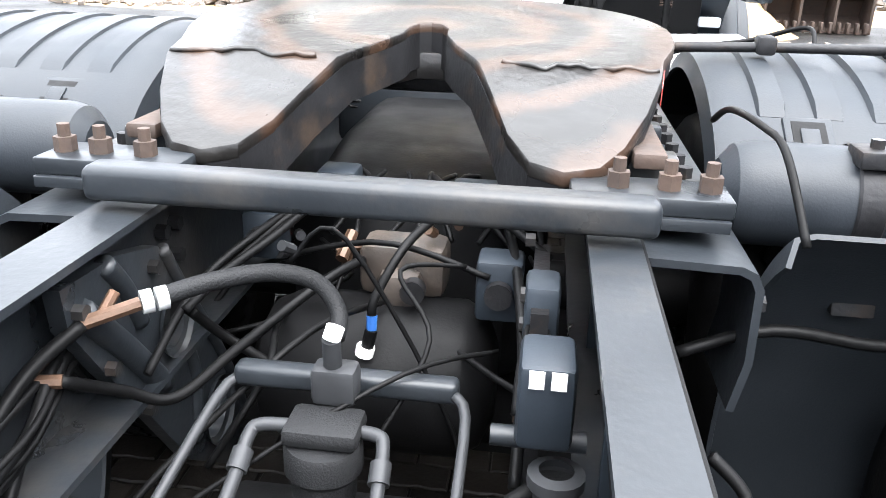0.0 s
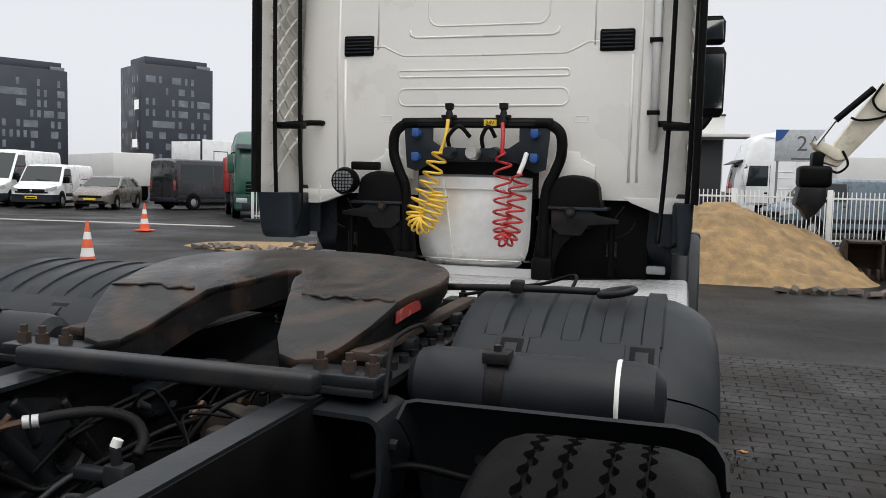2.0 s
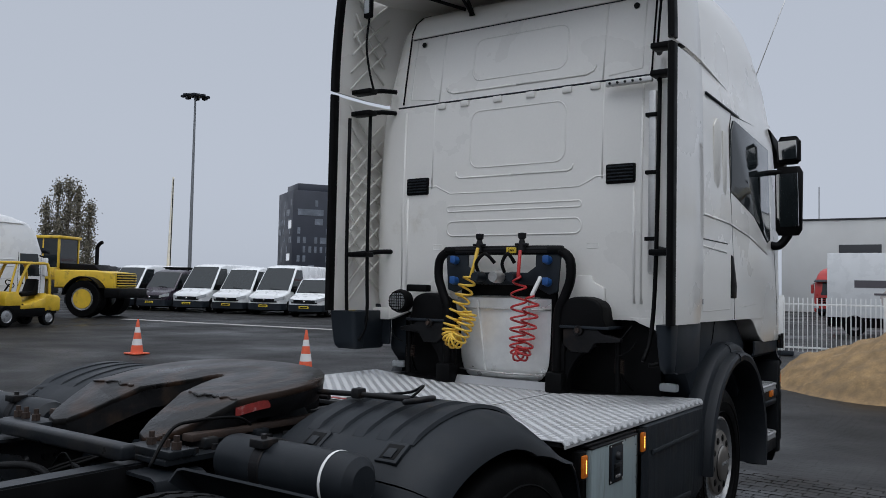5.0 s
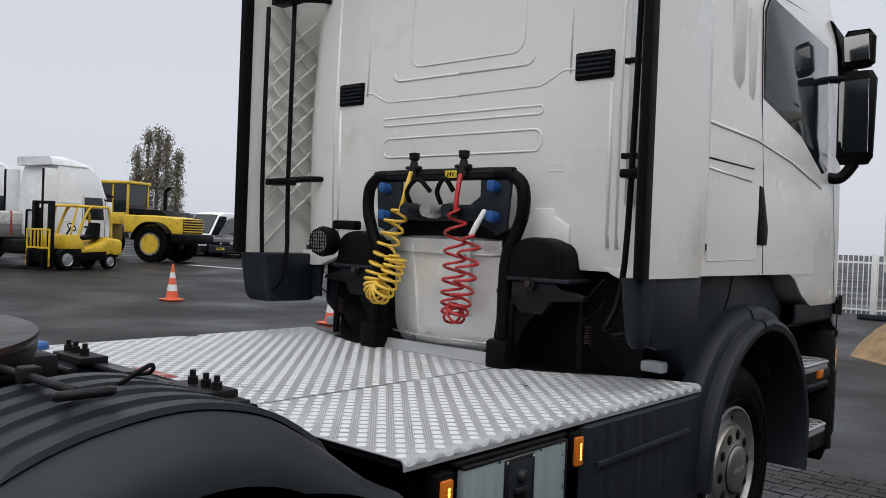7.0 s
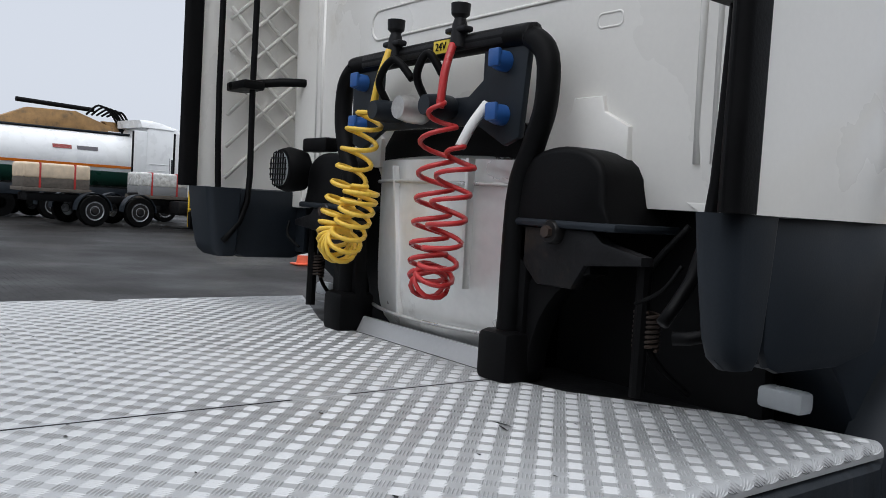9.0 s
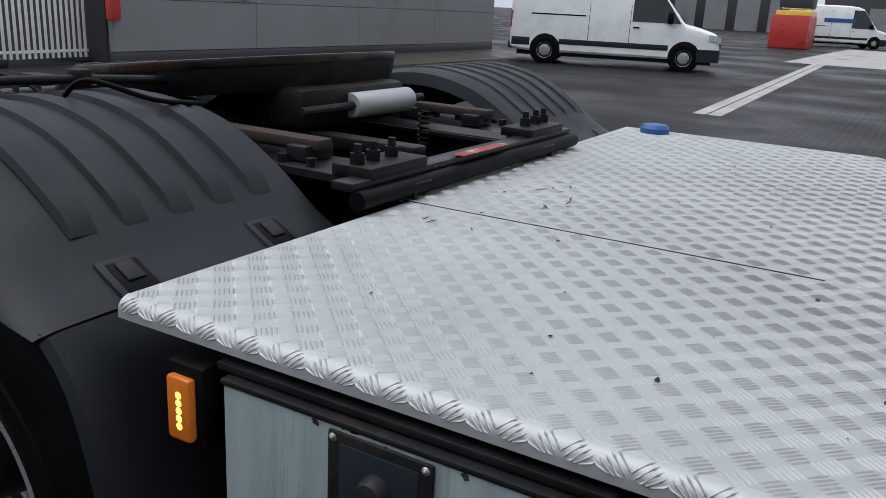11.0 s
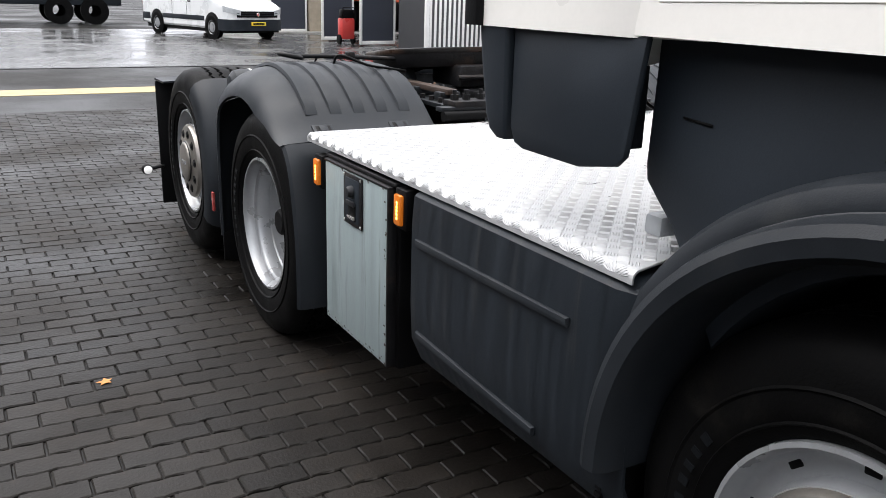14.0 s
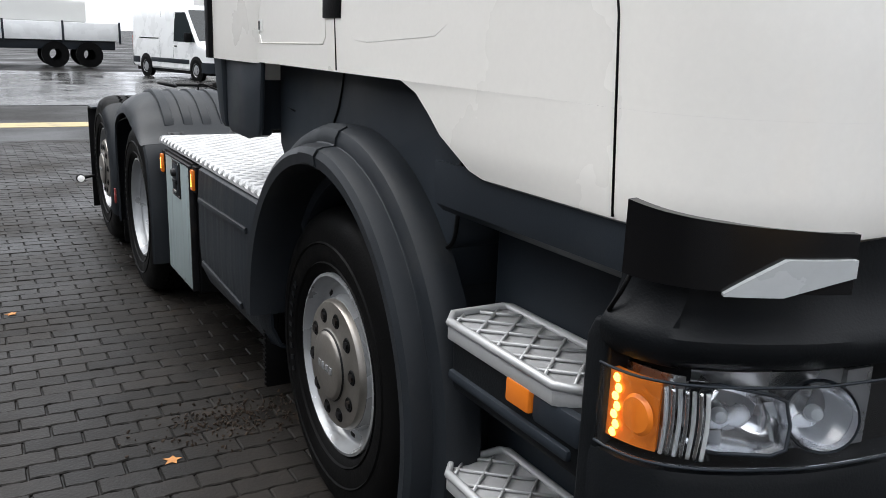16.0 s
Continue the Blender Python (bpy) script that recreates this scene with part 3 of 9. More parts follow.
for s, x in ((-1, -0.46), (1, 0.66)):
    part("spoiler_rod", tube([(s * 1.04, -1.02, 3.855), (x, -0.68, 3.645)], 0.012, 6, per=1), BLACK, truck)
part("spoiler_cable", tube([(-1.0, -0.95, 3.80), (-0.5, -0.8, 3.79), (0.1, -0.78, 3.775), (0.6, -0.8, 3.79), (1.02, -0.96, 3.80)], 0.006, 6, per=4), BLACK, truck)
part("lip_notch", box(-0.02, 0.16, -1.116, -1.085, 3.782, 3.81, 0.004), WHITE, truck)

# tube and bracket on the right of the rear wall
part("snorkel_strip", box(0.98, 1.03, -0.83, -0.785, 1.74, 2.85, 0.012), ALU_S, truck, "grey metal strip")
for z in (1.95, 2.35, 2.70):
    part("strip_clamp", box(0.965, 1.035, -0.84, -0.785, z - 0.012, z + 0.012, 0.003), BLACK, truck)
part("perforated_bracket", box(0.70, 1.0, -0.83, -0.80, 2.905, 2.94, 0.004), ALU_S, truck)
for k in range(5):
    part("bracket_bolt", rod((0.73 + k * 0.05, -0.825, 2.922), (0.73 + k * 0.05, -0.838, 2.922), 0.008, 8), DARKMETAL, truck)

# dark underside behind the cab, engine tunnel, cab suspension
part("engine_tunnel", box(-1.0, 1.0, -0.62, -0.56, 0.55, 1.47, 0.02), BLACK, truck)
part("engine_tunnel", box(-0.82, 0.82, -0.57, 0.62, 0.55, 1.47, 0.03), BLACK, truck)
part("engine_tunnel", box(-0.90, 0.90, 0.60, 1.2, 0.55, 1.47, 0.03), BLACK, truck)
for s in (-1, 1):
    part("wall_skirt", prism([(s * 0.84, 1.475), (s * 0.90, 1.44), (s * 1.02, 1.395), (s * 1.06, 1.385), (s * 1.17, 1.385), (s * 1.205, 1.41), (s * 1.205, 1.475)], "Y", -0.752, -0.70, 0.006), WHITE, cab)
    part("wall_skirt_rib", box(s * 1.045, s * 1.06, -0.757, -0.748, 1.39, 1.56, 0.003), WHITE, cab)
    pts = [(s * (0.585 + 0.145 * math.cos(radians(t)) * (1.0 if t < 90 else 1.02)), 1.46 + 0.135 * math.sin(radians(t)) ** 0.55) for t in range(0, 181, 15)]
    part("cab_bearing", prism(pts + [(s * 0.410, 1.40), (s * 0.755, 1.40)], "Y", -0.90, -0.66, 0.018, 3), BLACK, truck, "black plastic cab bearing cover")
    part("bearing_rim", box(s * 0.390, s * 0.775, -0.905, -0.66, 1.395, 1.415, 0.008), GREY_PL, truck)
    part("bearing_plate", prism([(s * 0.450, 1.395), (s * 0.690, 1.395), (s * 0.720, 1.37), (s * 0.840, 1.345), (s * 0.840, 1.325), (s * 0.670, 1.31), (s * 0.630, 1.25), (s * 0.510, 1.25), (s * 0.440, 1.31), (s * 0.370, 1.33), (s * 0.370, 1.35)], "Y", -0.885, -0.84, 0.006), DARKMETAL, truck, "dark bearing bracket")
    arm = [(s * (0.72 - 0.24 * math.sin(radians(t))), 1.015 + 0.28 * math.cos(radians(t))) for t in range(10, 91, 10)]
    arm_in = [(s * (0.72 - 0.33 * math.sin(radians(t))), 1.015 + 0.37 * math.cos(radians(t))) for t in range(90, 9, -10)]
    part("bearing_arm", prism(arm + arm_in, "Y", -0.87, -0.80, 0.008), BLACK, truck)
    part("bearing_bolt", lathe([(0.0, -0.016), (0.026, -0.016), (0.030, -0.010), (0.030, 0.012)], (s * 0.570, -0.895, 1.385), "Y", 18), STEEL, truck)
    part("bolt_head", rod((s * 0.570, -0.91, 1.385), (s * 0.570, -0.925, 1.385), 0.015, 6), RUST, truck)
    part("bearing_spring", tube([(s * 0.80 + 0.028 * math.cos(a * 0.785), -0.80 + 0.028 * math.sin(a * 0.785), 1.13 + a * 0.0014) for a in range(64)], 0.005, 5, per=1), RUST, truck, "dull brass-coloured coil spring")
    part("bearing_damper", rod((s * 0.80, -0.82, 1.02), (s * 0.80, -0.82, 1.33), 0.018, 10), BLACK, truck)
    part("wire_stub", tube([(s * 0.93, -0.86, 1.335), (s * 0.90, -0.88, 1.28), (s * 0.82, -0.87, 1.24)], 0.005, 6), HOSE, truck)
    part("marker_lamp", box(s * 0.99, s * 1.10, -0.64, -0.585, 1.025, 1.075, 0.012), GREYLENS, truck, "small clear marker lamp")
    part("loose_cable", tube([(s * 0.86, -0.75, 1.42), (s * 0.78, -0.80, 1.28), (s * 0.80, -0.78, 1.12), (s * 0.84, -0.68, 1.02)], 0.008, 6), HOSE, truck)
# aluminium heat shield
rows = []
for k in range(13):
    u = -1 + k / 6
    rows.append([(-0.02 + 0.35 * u * w, -0.80 - 0.07 * (1 - u * u) * b + (0.10 if j == 0 else 0), z) for j, (z, b, w) in enumerate(((1.60, 0.5, 1), (1.57, 0.8, 1), (1.42, 1.0, 1), (1.22, 1.0, 0.985), (1.14, 0.95, 0.96), (1.09, 0.8, 0.91), (1.05, 0.5, 0.82), (1.025, 0.2, 0.68)))])
part("heat_shield", sheet(rows, 0.012), SHIELD, truck, "bright aluminium silencer shield")
for z in (1.08, 1.50):
    part("shield_strap", tube([(-0.02 + 0.352 * u / 4, -0.808 - 0.072 * (1 - (u / 4) ** 2), z) for u in range(-4, 5)], 0.006, 6, per=1), ALU_S, truck)
part("shield_fold", prism([(0.185, 1.57), (0.20, 1.57), (0.205, 1.20), (0.19, 1.20)], "Y", -0.878, -0.852, 0.003), SHIELD, truck)
part("shield_fold", prism([(-0.20, 1.55), (-0.19, 1.55), (-0.12, 1.08), (-0.13, 1.08)], "Y", -0.872, -0.85, 0.003), SHIELD, truck)
# Black panel stands for the dark opening above the shield; no hole is cut.
part("tunnel_shade_panel", prism([(-0.38, 1.45), (0.36, 1.45), (0.36, 1.62), (0.31, 1.675), (-0.33, 1.675), (-0.38, 1.62)], "Y", -0.79, -0.74, 0.01), BLACK, truck, "black panel standing for the shaded opening above the shield")
# Black box put in for the shade behind the heat shield.
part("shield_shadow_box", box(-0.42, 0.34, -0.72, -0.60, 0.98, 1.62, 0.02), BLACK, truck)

# hose rack behind the cab
RY = -0.885
frame_pts = [(-0.42, RY, 1.0), (-0.42, RY, 1.45), (-0.47, RY, 1.60), (-0.505, RY, 1.70), (-0.50, RY, 1.82), (-0.44, RY, 1.875), (-0.36, RY, 1.885), (0.36, RY, 1.885),
             (0.44, RY, 1.875), (0.50, RY, 1.82), (0.505, RY, 1.70), (0.47, RY, 1.60), (0.42, RY, 1.45), (0.42, RY, 1.0)]
rack = part("hose_rack", tube(frame_pts, 0.031, 12, per=4), BLACK, truck, "black tubular rack for air and power lines")
part("rack_plate", prism([(-0.44, 1.86), (-0.26, 1.86), (-0.26, 1.78), (-0.2, 1.74), (0.2, 1.74), (0.26, 1.78), (0.26, 1.86), (0.44, 1.86), (0.42, 1.62), (0.36, 1.60), (0.24, 1.66), (-0.24, 1.66), (-0.36, 1.60), (-0.42, 1.62)], "Y", RY - 0.01, RY + 0.012, 0.006), GREY_PL, rack)
part("rack_bar", box(-0.36, 0.36, RY - 0.03, RY + 0.02, 1.865, 1.905, 0.01), DARKMETAL, rack)
for s in (-1, 1):
    for z in (1.68, 1.82):
        part("blue_socket", lathe([(0.0, -0.04), (0.022, -0.04), (0.028, -0.02), (0.028, 0.0)], (s * 0.355, RY - 0.01, z), "Y", 16), BLUE, rack, "blue plastic power socket")
        part("socket_cover", box(s * 0.355 - 0.022, s * 0.355 + 0.022, RY - 0.058, RY - 0.044, z - 0.018, z + 0.030, 0.006), BLUE, rack)
    part("rack_foot", box(s * 0.36, s * 0.48, RY - 0.06, RY + 0.08, 0.985, 1.12, 0.02), BLACK, rack)
    part("rack_side_cover", prism([(s * 0.36, 1.10), (s * 0.47, 1.10), (s * 0.47, 1.45), (s * 0.40, 1.45)], "Y", RY + 0.0, RY + 0.05, 0.01), BLACK, rack)
    part("rack_label", box(s * 0.428 - 0.011, s * 0.428 + 0.011, RY - 0.028, RY - 0.0245, 1.02, 1.11, 0.001), LABEL_W, rack)
for x in (-0.155, 0.17):
    part("air_coupling", lathe([(0.0, -0.02), (0.026, -0.02), (0.022, 0.04), (0.016, 0.06), (0.026, 0.07), (0.028, 0.10), (0.0, 0.105)], (x, RY - 0.03, 1.895), "Z", 14), DARKMETAL, rack, "grey metal air coupling")
    part("coupling_lever", box(x - 0.045, x + 0.045, RY - 0.05, RY - 0.015, 1.913, 1.930, 0.006), DARKMETAL, rack)
for x, r in ((-0.14, 0.035), (0.0, 0.042), (0.13, 0.035)):
    part("electric_socket", lathe([(0.0, -0.09), (r * 0.8, -0.09), (r, -0.05), (r, 0.0), (r * 0.6, 0.03)], (x, RY - 0.02, 1.71), "Y", 18), GREY_PL if x else ALU_S, rack)
for x0, x1 in ((-0.14, -0.02), (0.06, 0.13)):
    part("short_cable", tube([(x0, RY - 0.06, 1.74), (x0, RY - 0.09, 1.80), ((x0 + x1) / 2, RY - 0.08, 1.86), (x1, RY - 0.05, 1.80)], 0.012, 8), HOSE, rack)
part("voltage_label", box(0.055, 0.13, RY - 0.034, RY - 0.0305, 1.866, 1.903, 0.001), LABEL_Y, rack, "yellow voltage label")


def lettering(name, text, size, m, mat, parent=None, label=""):
    cu = bpy.data.curves.new(name, "FONT")
    cu.body, cu.size, cu.align_x, cu.align_y, cu.extrude = text, size, "CENTER", "CENTER", 0.0008
    tmp = bpy.data.objects.new(name + "_curve", cu)
    me = bpy.data.meshes.new_from_object(tmp)
    bpy.data.objects.remove(tmp)
    me.materials.append(mat)
    ob = new(name, me)
    ob.matrix_basis = m
    if parent is not None:
        ob.parent = parent
    return tagged(ob, label)


lettering("voltage_text", "24V", 0.032, pose(0.092, RY - 0.0355, 1.884, 90, 0, 0), BLACK, rack)


def coil(path, radius, turns, wire, mat, name, label):
    base = smooth_path(path, 24)
    n = int(turns * 14)
    pts = []
    for i in range(n + 1):
        u = i / n * (len(base) - 1)
        k = min(int(u), len(base) - 2)
        p = base[k].lerp(base[k + 1], u - k)
        d = (base[k + 1] - base[k]).normalized()
        e = Vector((0, 1, 0))
        e = (e - d * e.dot(d)).normalized()
        f = d.cross(e)
        a = 2 * math.pi * turns * i / n
        r = radius * min(1, i / 18 + 0.15, (n - i) / 18 + 0.15)
        pts.append(p + r * (math.cos(a) * e + math.sin(a) * f))
    return part(name, add_tube(bmesh.new(), pts, wire, 6), mat, rack, label)


part("yellow_lead", tube([(-0.155, RY - 0.05, 1.90), (-0.16, RY - 0.08, 1.80), (-0.19, RY - 0.08, 1.70)], 0.012, 8), YELLOW, rack)
coil([(-0.19, RY - 0.09, 1.72), (-0.245, RY - 0.10, 1.54), (-0.315, RY - 0.11, 1.38), (-0.31, RY - 0.12, 1.30), (-0.255, RY - 0.12, 1.29), (-0.20, RY - 0.11, 1.40), (-0.185, RY - 0.10, 1.48)], 0.052, 20, 0.0078, YELLOW, "yellow_coil", "coiled yellow air hose")
part("red_lead", tube([(0.17, RY - 0.05, 1.88), (0.18, RY - 0.08, 1.80), (0.18, RY - 0.09, 1.70)], 0.012, 8), RED, rack)
coil([(0.18, RY - 0.09, 1.72), (0.195, RY - 0.10, 1.50), (0.195, RY - 0.11, 1.32), (0.215, RY - 0.12, 1.225), (0.25, RY - 0.12, 1.26), (0.275, RY - 0.11, 1.42), (0.28, RY - 0.09, 1.60)], 0.050, 17, 0.0072, RED, "red_coil", "coiled red air hose")
part("red_return_lead", tube([(0.28, RY - 0.09, 1.59), (0.30, RY - 0.07, 1.65), (0.31, RY - 0.03, 1.71)], 0.014, 8), LABEL_W, rack)
# round grille lamp on the left bearing
wl = part("work_light", lathe([(0.0, -0.05), (0.075, -0.05), (0.085, -0.02), (0.075, 0.04), (0.03, 0.07), (0, 0.07)], (-0.80, -0.92, 1.53), "Y", 24), BLACK, truck, "round black work light with wire grille")
part("work_light_glass", lathe([(0.0, -0.056), (0.065, -0.053)], (-0.80, -0.92, 1.53), "Y", 24), GREYLENS, wl)
for k in range(-3, 4):
    h = math.sqrt(max(0, 0.07 ** 2 - (k * 0.02) ** 2))
    part("grille_wire", rod((-0.80 + k * 0.02, -0.983, 1.53 - h), (-0.80 + k * 0.02, -0.983, 1.53 + h), 0.003, 5), BLACK, wl)
    part("grille_wire", rod((-0.80 - h, -0.983, 1.53 + k * 0.02), (-0.80 + h, -0.983, 1.53 + k * 0.02), 0.003, 5), BLACK, wl)
part("light_bracket", box(-0.78, -0.60, -0.90, -0.84, 1.60, 1.65, 0.01), BLACK, wl)

# ---- tread-plate deck ----
DZ = 0.99
deck = part("deck", box(-1.25, 1.20, -2.36, -0.60, DZ - 0.03, DZ - 0.006), DARKMETAL, truck)
for name, poly in (("deck_plate", [(0.418, -2.385), (1.204, -2.375), (1.204, -0.525), (1.0, -0.58), (0.60, -0.84), (0.418, -0.88)]),
                   ("deck_plate", [(-1.285, -2.44), (0.414, -2.415), (0.414, -0.88), (-0.60, -0.88), (-1.285, -0.60), (-1.285, -1.40), (-1.25, -1.41), (-1.23, -1.46), (-1.25, -1.51), (-1.285, -1.52)])):
    part(name, prism(poly, "Z", DZ - 0.006, DZ, 0.0015, 1), ALU, deck, "bright aluminium tread plate")
ER, EX = 0.022, 1.204
part("deck_edge", sheet([[(EX + ER * math.sin(radians(a)), y, DZ - ER * (1 - math.cos(radians(a)))) for a in range(0, 91, 15)] + [(EX + ER, y, DZ - 0.032)] for y in (-2.375, -1.4, -0.525)], 0.005), ALU, deck, "rolled tread-plate edge")
for y0, y1 in ((-2.40, -1.50), (-1.36, -0.88)):
    part("deck_seam", box(0.4135, 0.4185, y0, y1, DZ - 0.004, DZ + 0.0006), BLACK, deck, "dark joint between the plates")
part("deck_lip", prism([(-0.875, DZ), (-0.865, DZ), (-0.84, DZ + 0.05), (-0.85, DZ + 0.05)], "X", -0.36, 0.36, 0.001, 1), ALU, deck)
part("fuel_cap", lathe([(0.0, 0.035), (0.045, 0.033), (0.055, 0.02), (0.055, 0)], (-1.20, -2.30, DZ), "Z", 20), BLUE, deck, "blue filler cap")


def inside(poly, x, y):
    c = False
    for i in range(len(poly)):
        (xa, ya), (xb, yb) = poly[i], poly[i - 1]
        if (ya > y) != (yb > y) and x < (xb - xa) * (y - ya) / (yb - ya) + xa:
            c = not c
    return c


def tread_bars(polys, pitch, z):
    """Raised bars in groups of five, the groups turned by turns."""
    verts, faces = [], []
    for poly in polys:
        xs, ys = [p[0] for p in poly], [p[1] for p in poly]
        for i in range(int((max(xs) - min(xs)) / pitch) + 1):
            for j in range(int((max(ys) - min(ys)) / pitch) + 1):
                cx, cy = min(xs) + (i + 0.5) * pitch, min(ys) + (j + 0.5) * pitch
                a = radians(45 if (i + j) % 2 else -45)
                u, v = Vector((math.cos(a), math.sin(a), 0)), Vector((-math.sin(a), math.cos(a), 0))
                for k in range(5):
                    c = Vector((cx, cy, z)) + v * (k - 2) * pitch * 0.18
                    if not inside(poly, c.x, c.y):
                        continue
                    h, w = pitch * 0.44, pitch * 0.048
                    b = len(verts)
                    verts += [c - u * h, c - u * h * 0.6 + v * w, c + u * h * 0.6 + v * w, c + u * h, c + u * h * 0.6 - v * w, c - u * h * 0.6 - v * w,
                              c - u * h * 0.55 + Vector((0, 0, 0.0019)), c + u * h * 0.55 + Vector((0, 0, 0.0019))]
                    faces += [(b, b + 6, b + 1), (b + 1, b + 6, b + 7, b + 2), (b + 2, b + 7, b + 3), (b + 3, b + 7, b + 4), (b + 4, b + 7, b + 6, b + 5), (b + 5, b + 6, b)]
    for v in verts:  # the bars follow the rolled edge
        if v.x > EX:
            a, up = min((v.x - EX) / ER, 1.5), v.z - DZ
            v.x, v.z = EX + (ER + up) * math.sin(a), DZ - ER + (ER + up) * math.cos(a)
    me = bpy.data.meshes.new("tread_pattern")
    me.from_pydata([tuple(v) for v in verts], [], [f[::-1] for f in faces])
    me.materials.append(ALU)
    ob = new("tread_pattern", me)
    ob.parent = deck
    return tagged(ob, "raised tread bars in groups of five", kind="stuff")


tread_bars([[(0.43, -2.37), (1.25, -2.365), (1.25, -0.535), (1.0, -0.59), (0.60, -0.85), (0.43, -0.89)],
            [(-1.27, -2.425), (0.405, -2.405), (0.405, -0.89), (-0.60, -0.89), (-1.27, -0.62), (-1.27, -1.40), (-1.21, -1.46), (-1.27, -1.53)]], 0.039, DZ)

rr = random.Random(77)
bm = bmesh.new()
for _ in range(70):
    x, y, r = rr.uniform(-1.15, 1.1), rr.uniform(-2.28, -0.95), rr.choice((0.002, 0.003, 0.004, 0.006))
    vs = [bm.verts.new((x + r * rr.uniform(0.4, 1.6) * math.cos(a), y + r * rr.uniform(0.3, 1.0) * math.sin(a), DZ + 0.0018)) for a in (0, 0.9, 1.8, 2.7, 3.6, 4.5, 5.4)]
    bm.faces.new(vs)
part("dirt_specks", bm, DARKMETAL, deck, "small dark dirt specks on the plate", kind="stuff")

rr = random.Random(12)
bm = bmesh.new()
for cx, cy, n in ((0.03, -2.18, 7), (0.17, -2.13, 6), (-0.55, -1.9, 4), (0.75, -1.2, 3), (0.55, -2.25, 3)):
    for _ in range(n):
        x, y, a, ln = cx + rr.gauss(0, 0.05), cy + rr.gauss(0, 0.04), rr.uniform(-0.5, 0.7), rr.uniform(0.02, 0.06)
        d, w = Vector((math.cos(a), math.sin(a), 0)) * ln, Vector((-math.sin(a), math.cos(a), 0)) * rr.uniform(0.0012, 0.003)
        c = Vector((x, y, DZ + 0.0022))
        bm.faces.new([bm.verts.new(c + p) for p in (-d * 0.5, -d * 0.1 + w, d * 0.25 + w * 0.6, d * 0.5, d * 0.2 - w, -d * 0.2 - w * 0.7)])
part("scuff_marks", bm, DARKMETAL, deck, "dark scratches on the plate", kind="stuff")

# ---- box door, lamps and skirts on both sides ----
for s in (-1, 1):
    door = part("locker_door", box(s * 1.215, s * 1.245, -2.146, -1.618, 0.310, 0.930, 0.006), BOXDOOR, truck, "worn grey-green locker door")
    latch = part("latch_plate", box(s * 1.245, s * 1.252, -1.962, -1.808, 0.738, 0.920, 0.004), DARKMETAL, door, "dark metal recessed latch")
    part("latch_rim", box(s * 1.2505, s * 1.2535, -1.943, -1.827, 0.752, 0.906, 0.002), GREY_PL, latch)
    part("latch_knob", lathe([(0.0, s * 0.022), (0.016, s * 0.020), (0.020, s * 0.012), (0.021, 0.0)], (s * 1.2535, -1.885, 0.862), "X", 18), GREYMET, latch)
    part("latch_recess", box(s * 1.2535, s * 1.2548, -1.918, -1.853, 0.760, 0.825, 0.0005), BLACK, latch)
    part("latch_grip", box(s * 1.254, s * 1.264, -1.918, -1.853, 0.812, 0.829, 0.003), GREYMET, latch)
    part("latch_lip", box(s * 1.254, s * 1.262, -1.913, -1.858, 0.763, 0.776, 0.003), ALU_S, latch)
    for y, z in ((-1.953, 0.748), (-1.818, 0.748), (-1.953, 0.911), (-1.818, 0.911)):
        part("latch_rivet", lathe([(0, s * 0.004), (0.006, 0.0)], (s * 1.252, y, z), "X", 10), ALU_S, latch)
    # worn edges: bare rusty flakes along the lower edge and the sides
    rr = random.Random(40 + s)
    bm = bmesh.new()
    for k in range(60):
        e = k % 4
        y, z = (rr.uniform(-2.14, -1.63), 0.312 + abs(rr.gauss(0, 0.012))) if e < 2 else ((-1.632 - abs(rr.gauss(0, 0.006)), rr.uniform(0.315, 0.92)) if e == 2 else (rr.uniform(-2.14, -1.63), 0.927 - abs(rr.gauss(0, 0.006))))
        r = rr.uniform(0.002, 0.006)
        vs = [bm.verts.new((s * 1.2456, y + r * rr.uniform(0.5, 1.8) * math.cos(a), z + r * rr.uniform(0.4, 1.2) * math.sin(a))) for a in (0, 0.9, 1.8, 2.7, 3.6, 4.5, 5.4)]
        bm.faces.new(vs)
    part("paint_flakes", bm, RUST, door, "rusty flaked edges", kind="stuff")
    part("door_edge", box(s * 1.214, s * 1.2475, -1.626, -1.615, 0.310, 0.930, 0.003), DARKMETAL, door)
    part("door_edge", box(s * 1.214, s * 1.2475, -2.149, -1.615, 0.923, 0.932, 0.003), DARKMETAL, door)
    part("locker_body", box(s * 0.62, s * 1.213, -2.17, -1.60, 0.30, 0.945, 0.01), BLACK, truck)
    part("door_trim", box(s * 1.2, s * 1.232, -2.17, -1.60, 0.934, 0.946, 0.003), DARKMETAL, truck)
    for y, z in ((-2.225, 0.873), (-1.545, 0.886)):
        lamp = part("side_lamp", box(s * 1.20, s * 1.24, y - 0.036, y + 0.036, z - 0.072, z + 0.056, 0.006), BLACK, truck, "amber side marker lamp, lit")
        part("lens", box(s * 1.238, s * 1.254, y - 0.023, y + 0.023, z - 0.058, z + 0.040, 0.006), ORANGE, lamp)
        for k in range(5):
            part("diode", lathe([(0, s * 0.003), (0.006, 0.0)], (s * 1.2545, y + 0.003, z - 0.034 + k * 0.012), "X", 8), AMBER_LIT, lamp)
    # plastic side skirt
    prof = [(1.05, 0.97), (1.20, 0.965), (1.236, 0.94), (1.243, 0.85), (1.243, 0.60), (1.236, 0.48), (1.20, 0.40), (1.10, 0.355), (0.9, 0.34)]
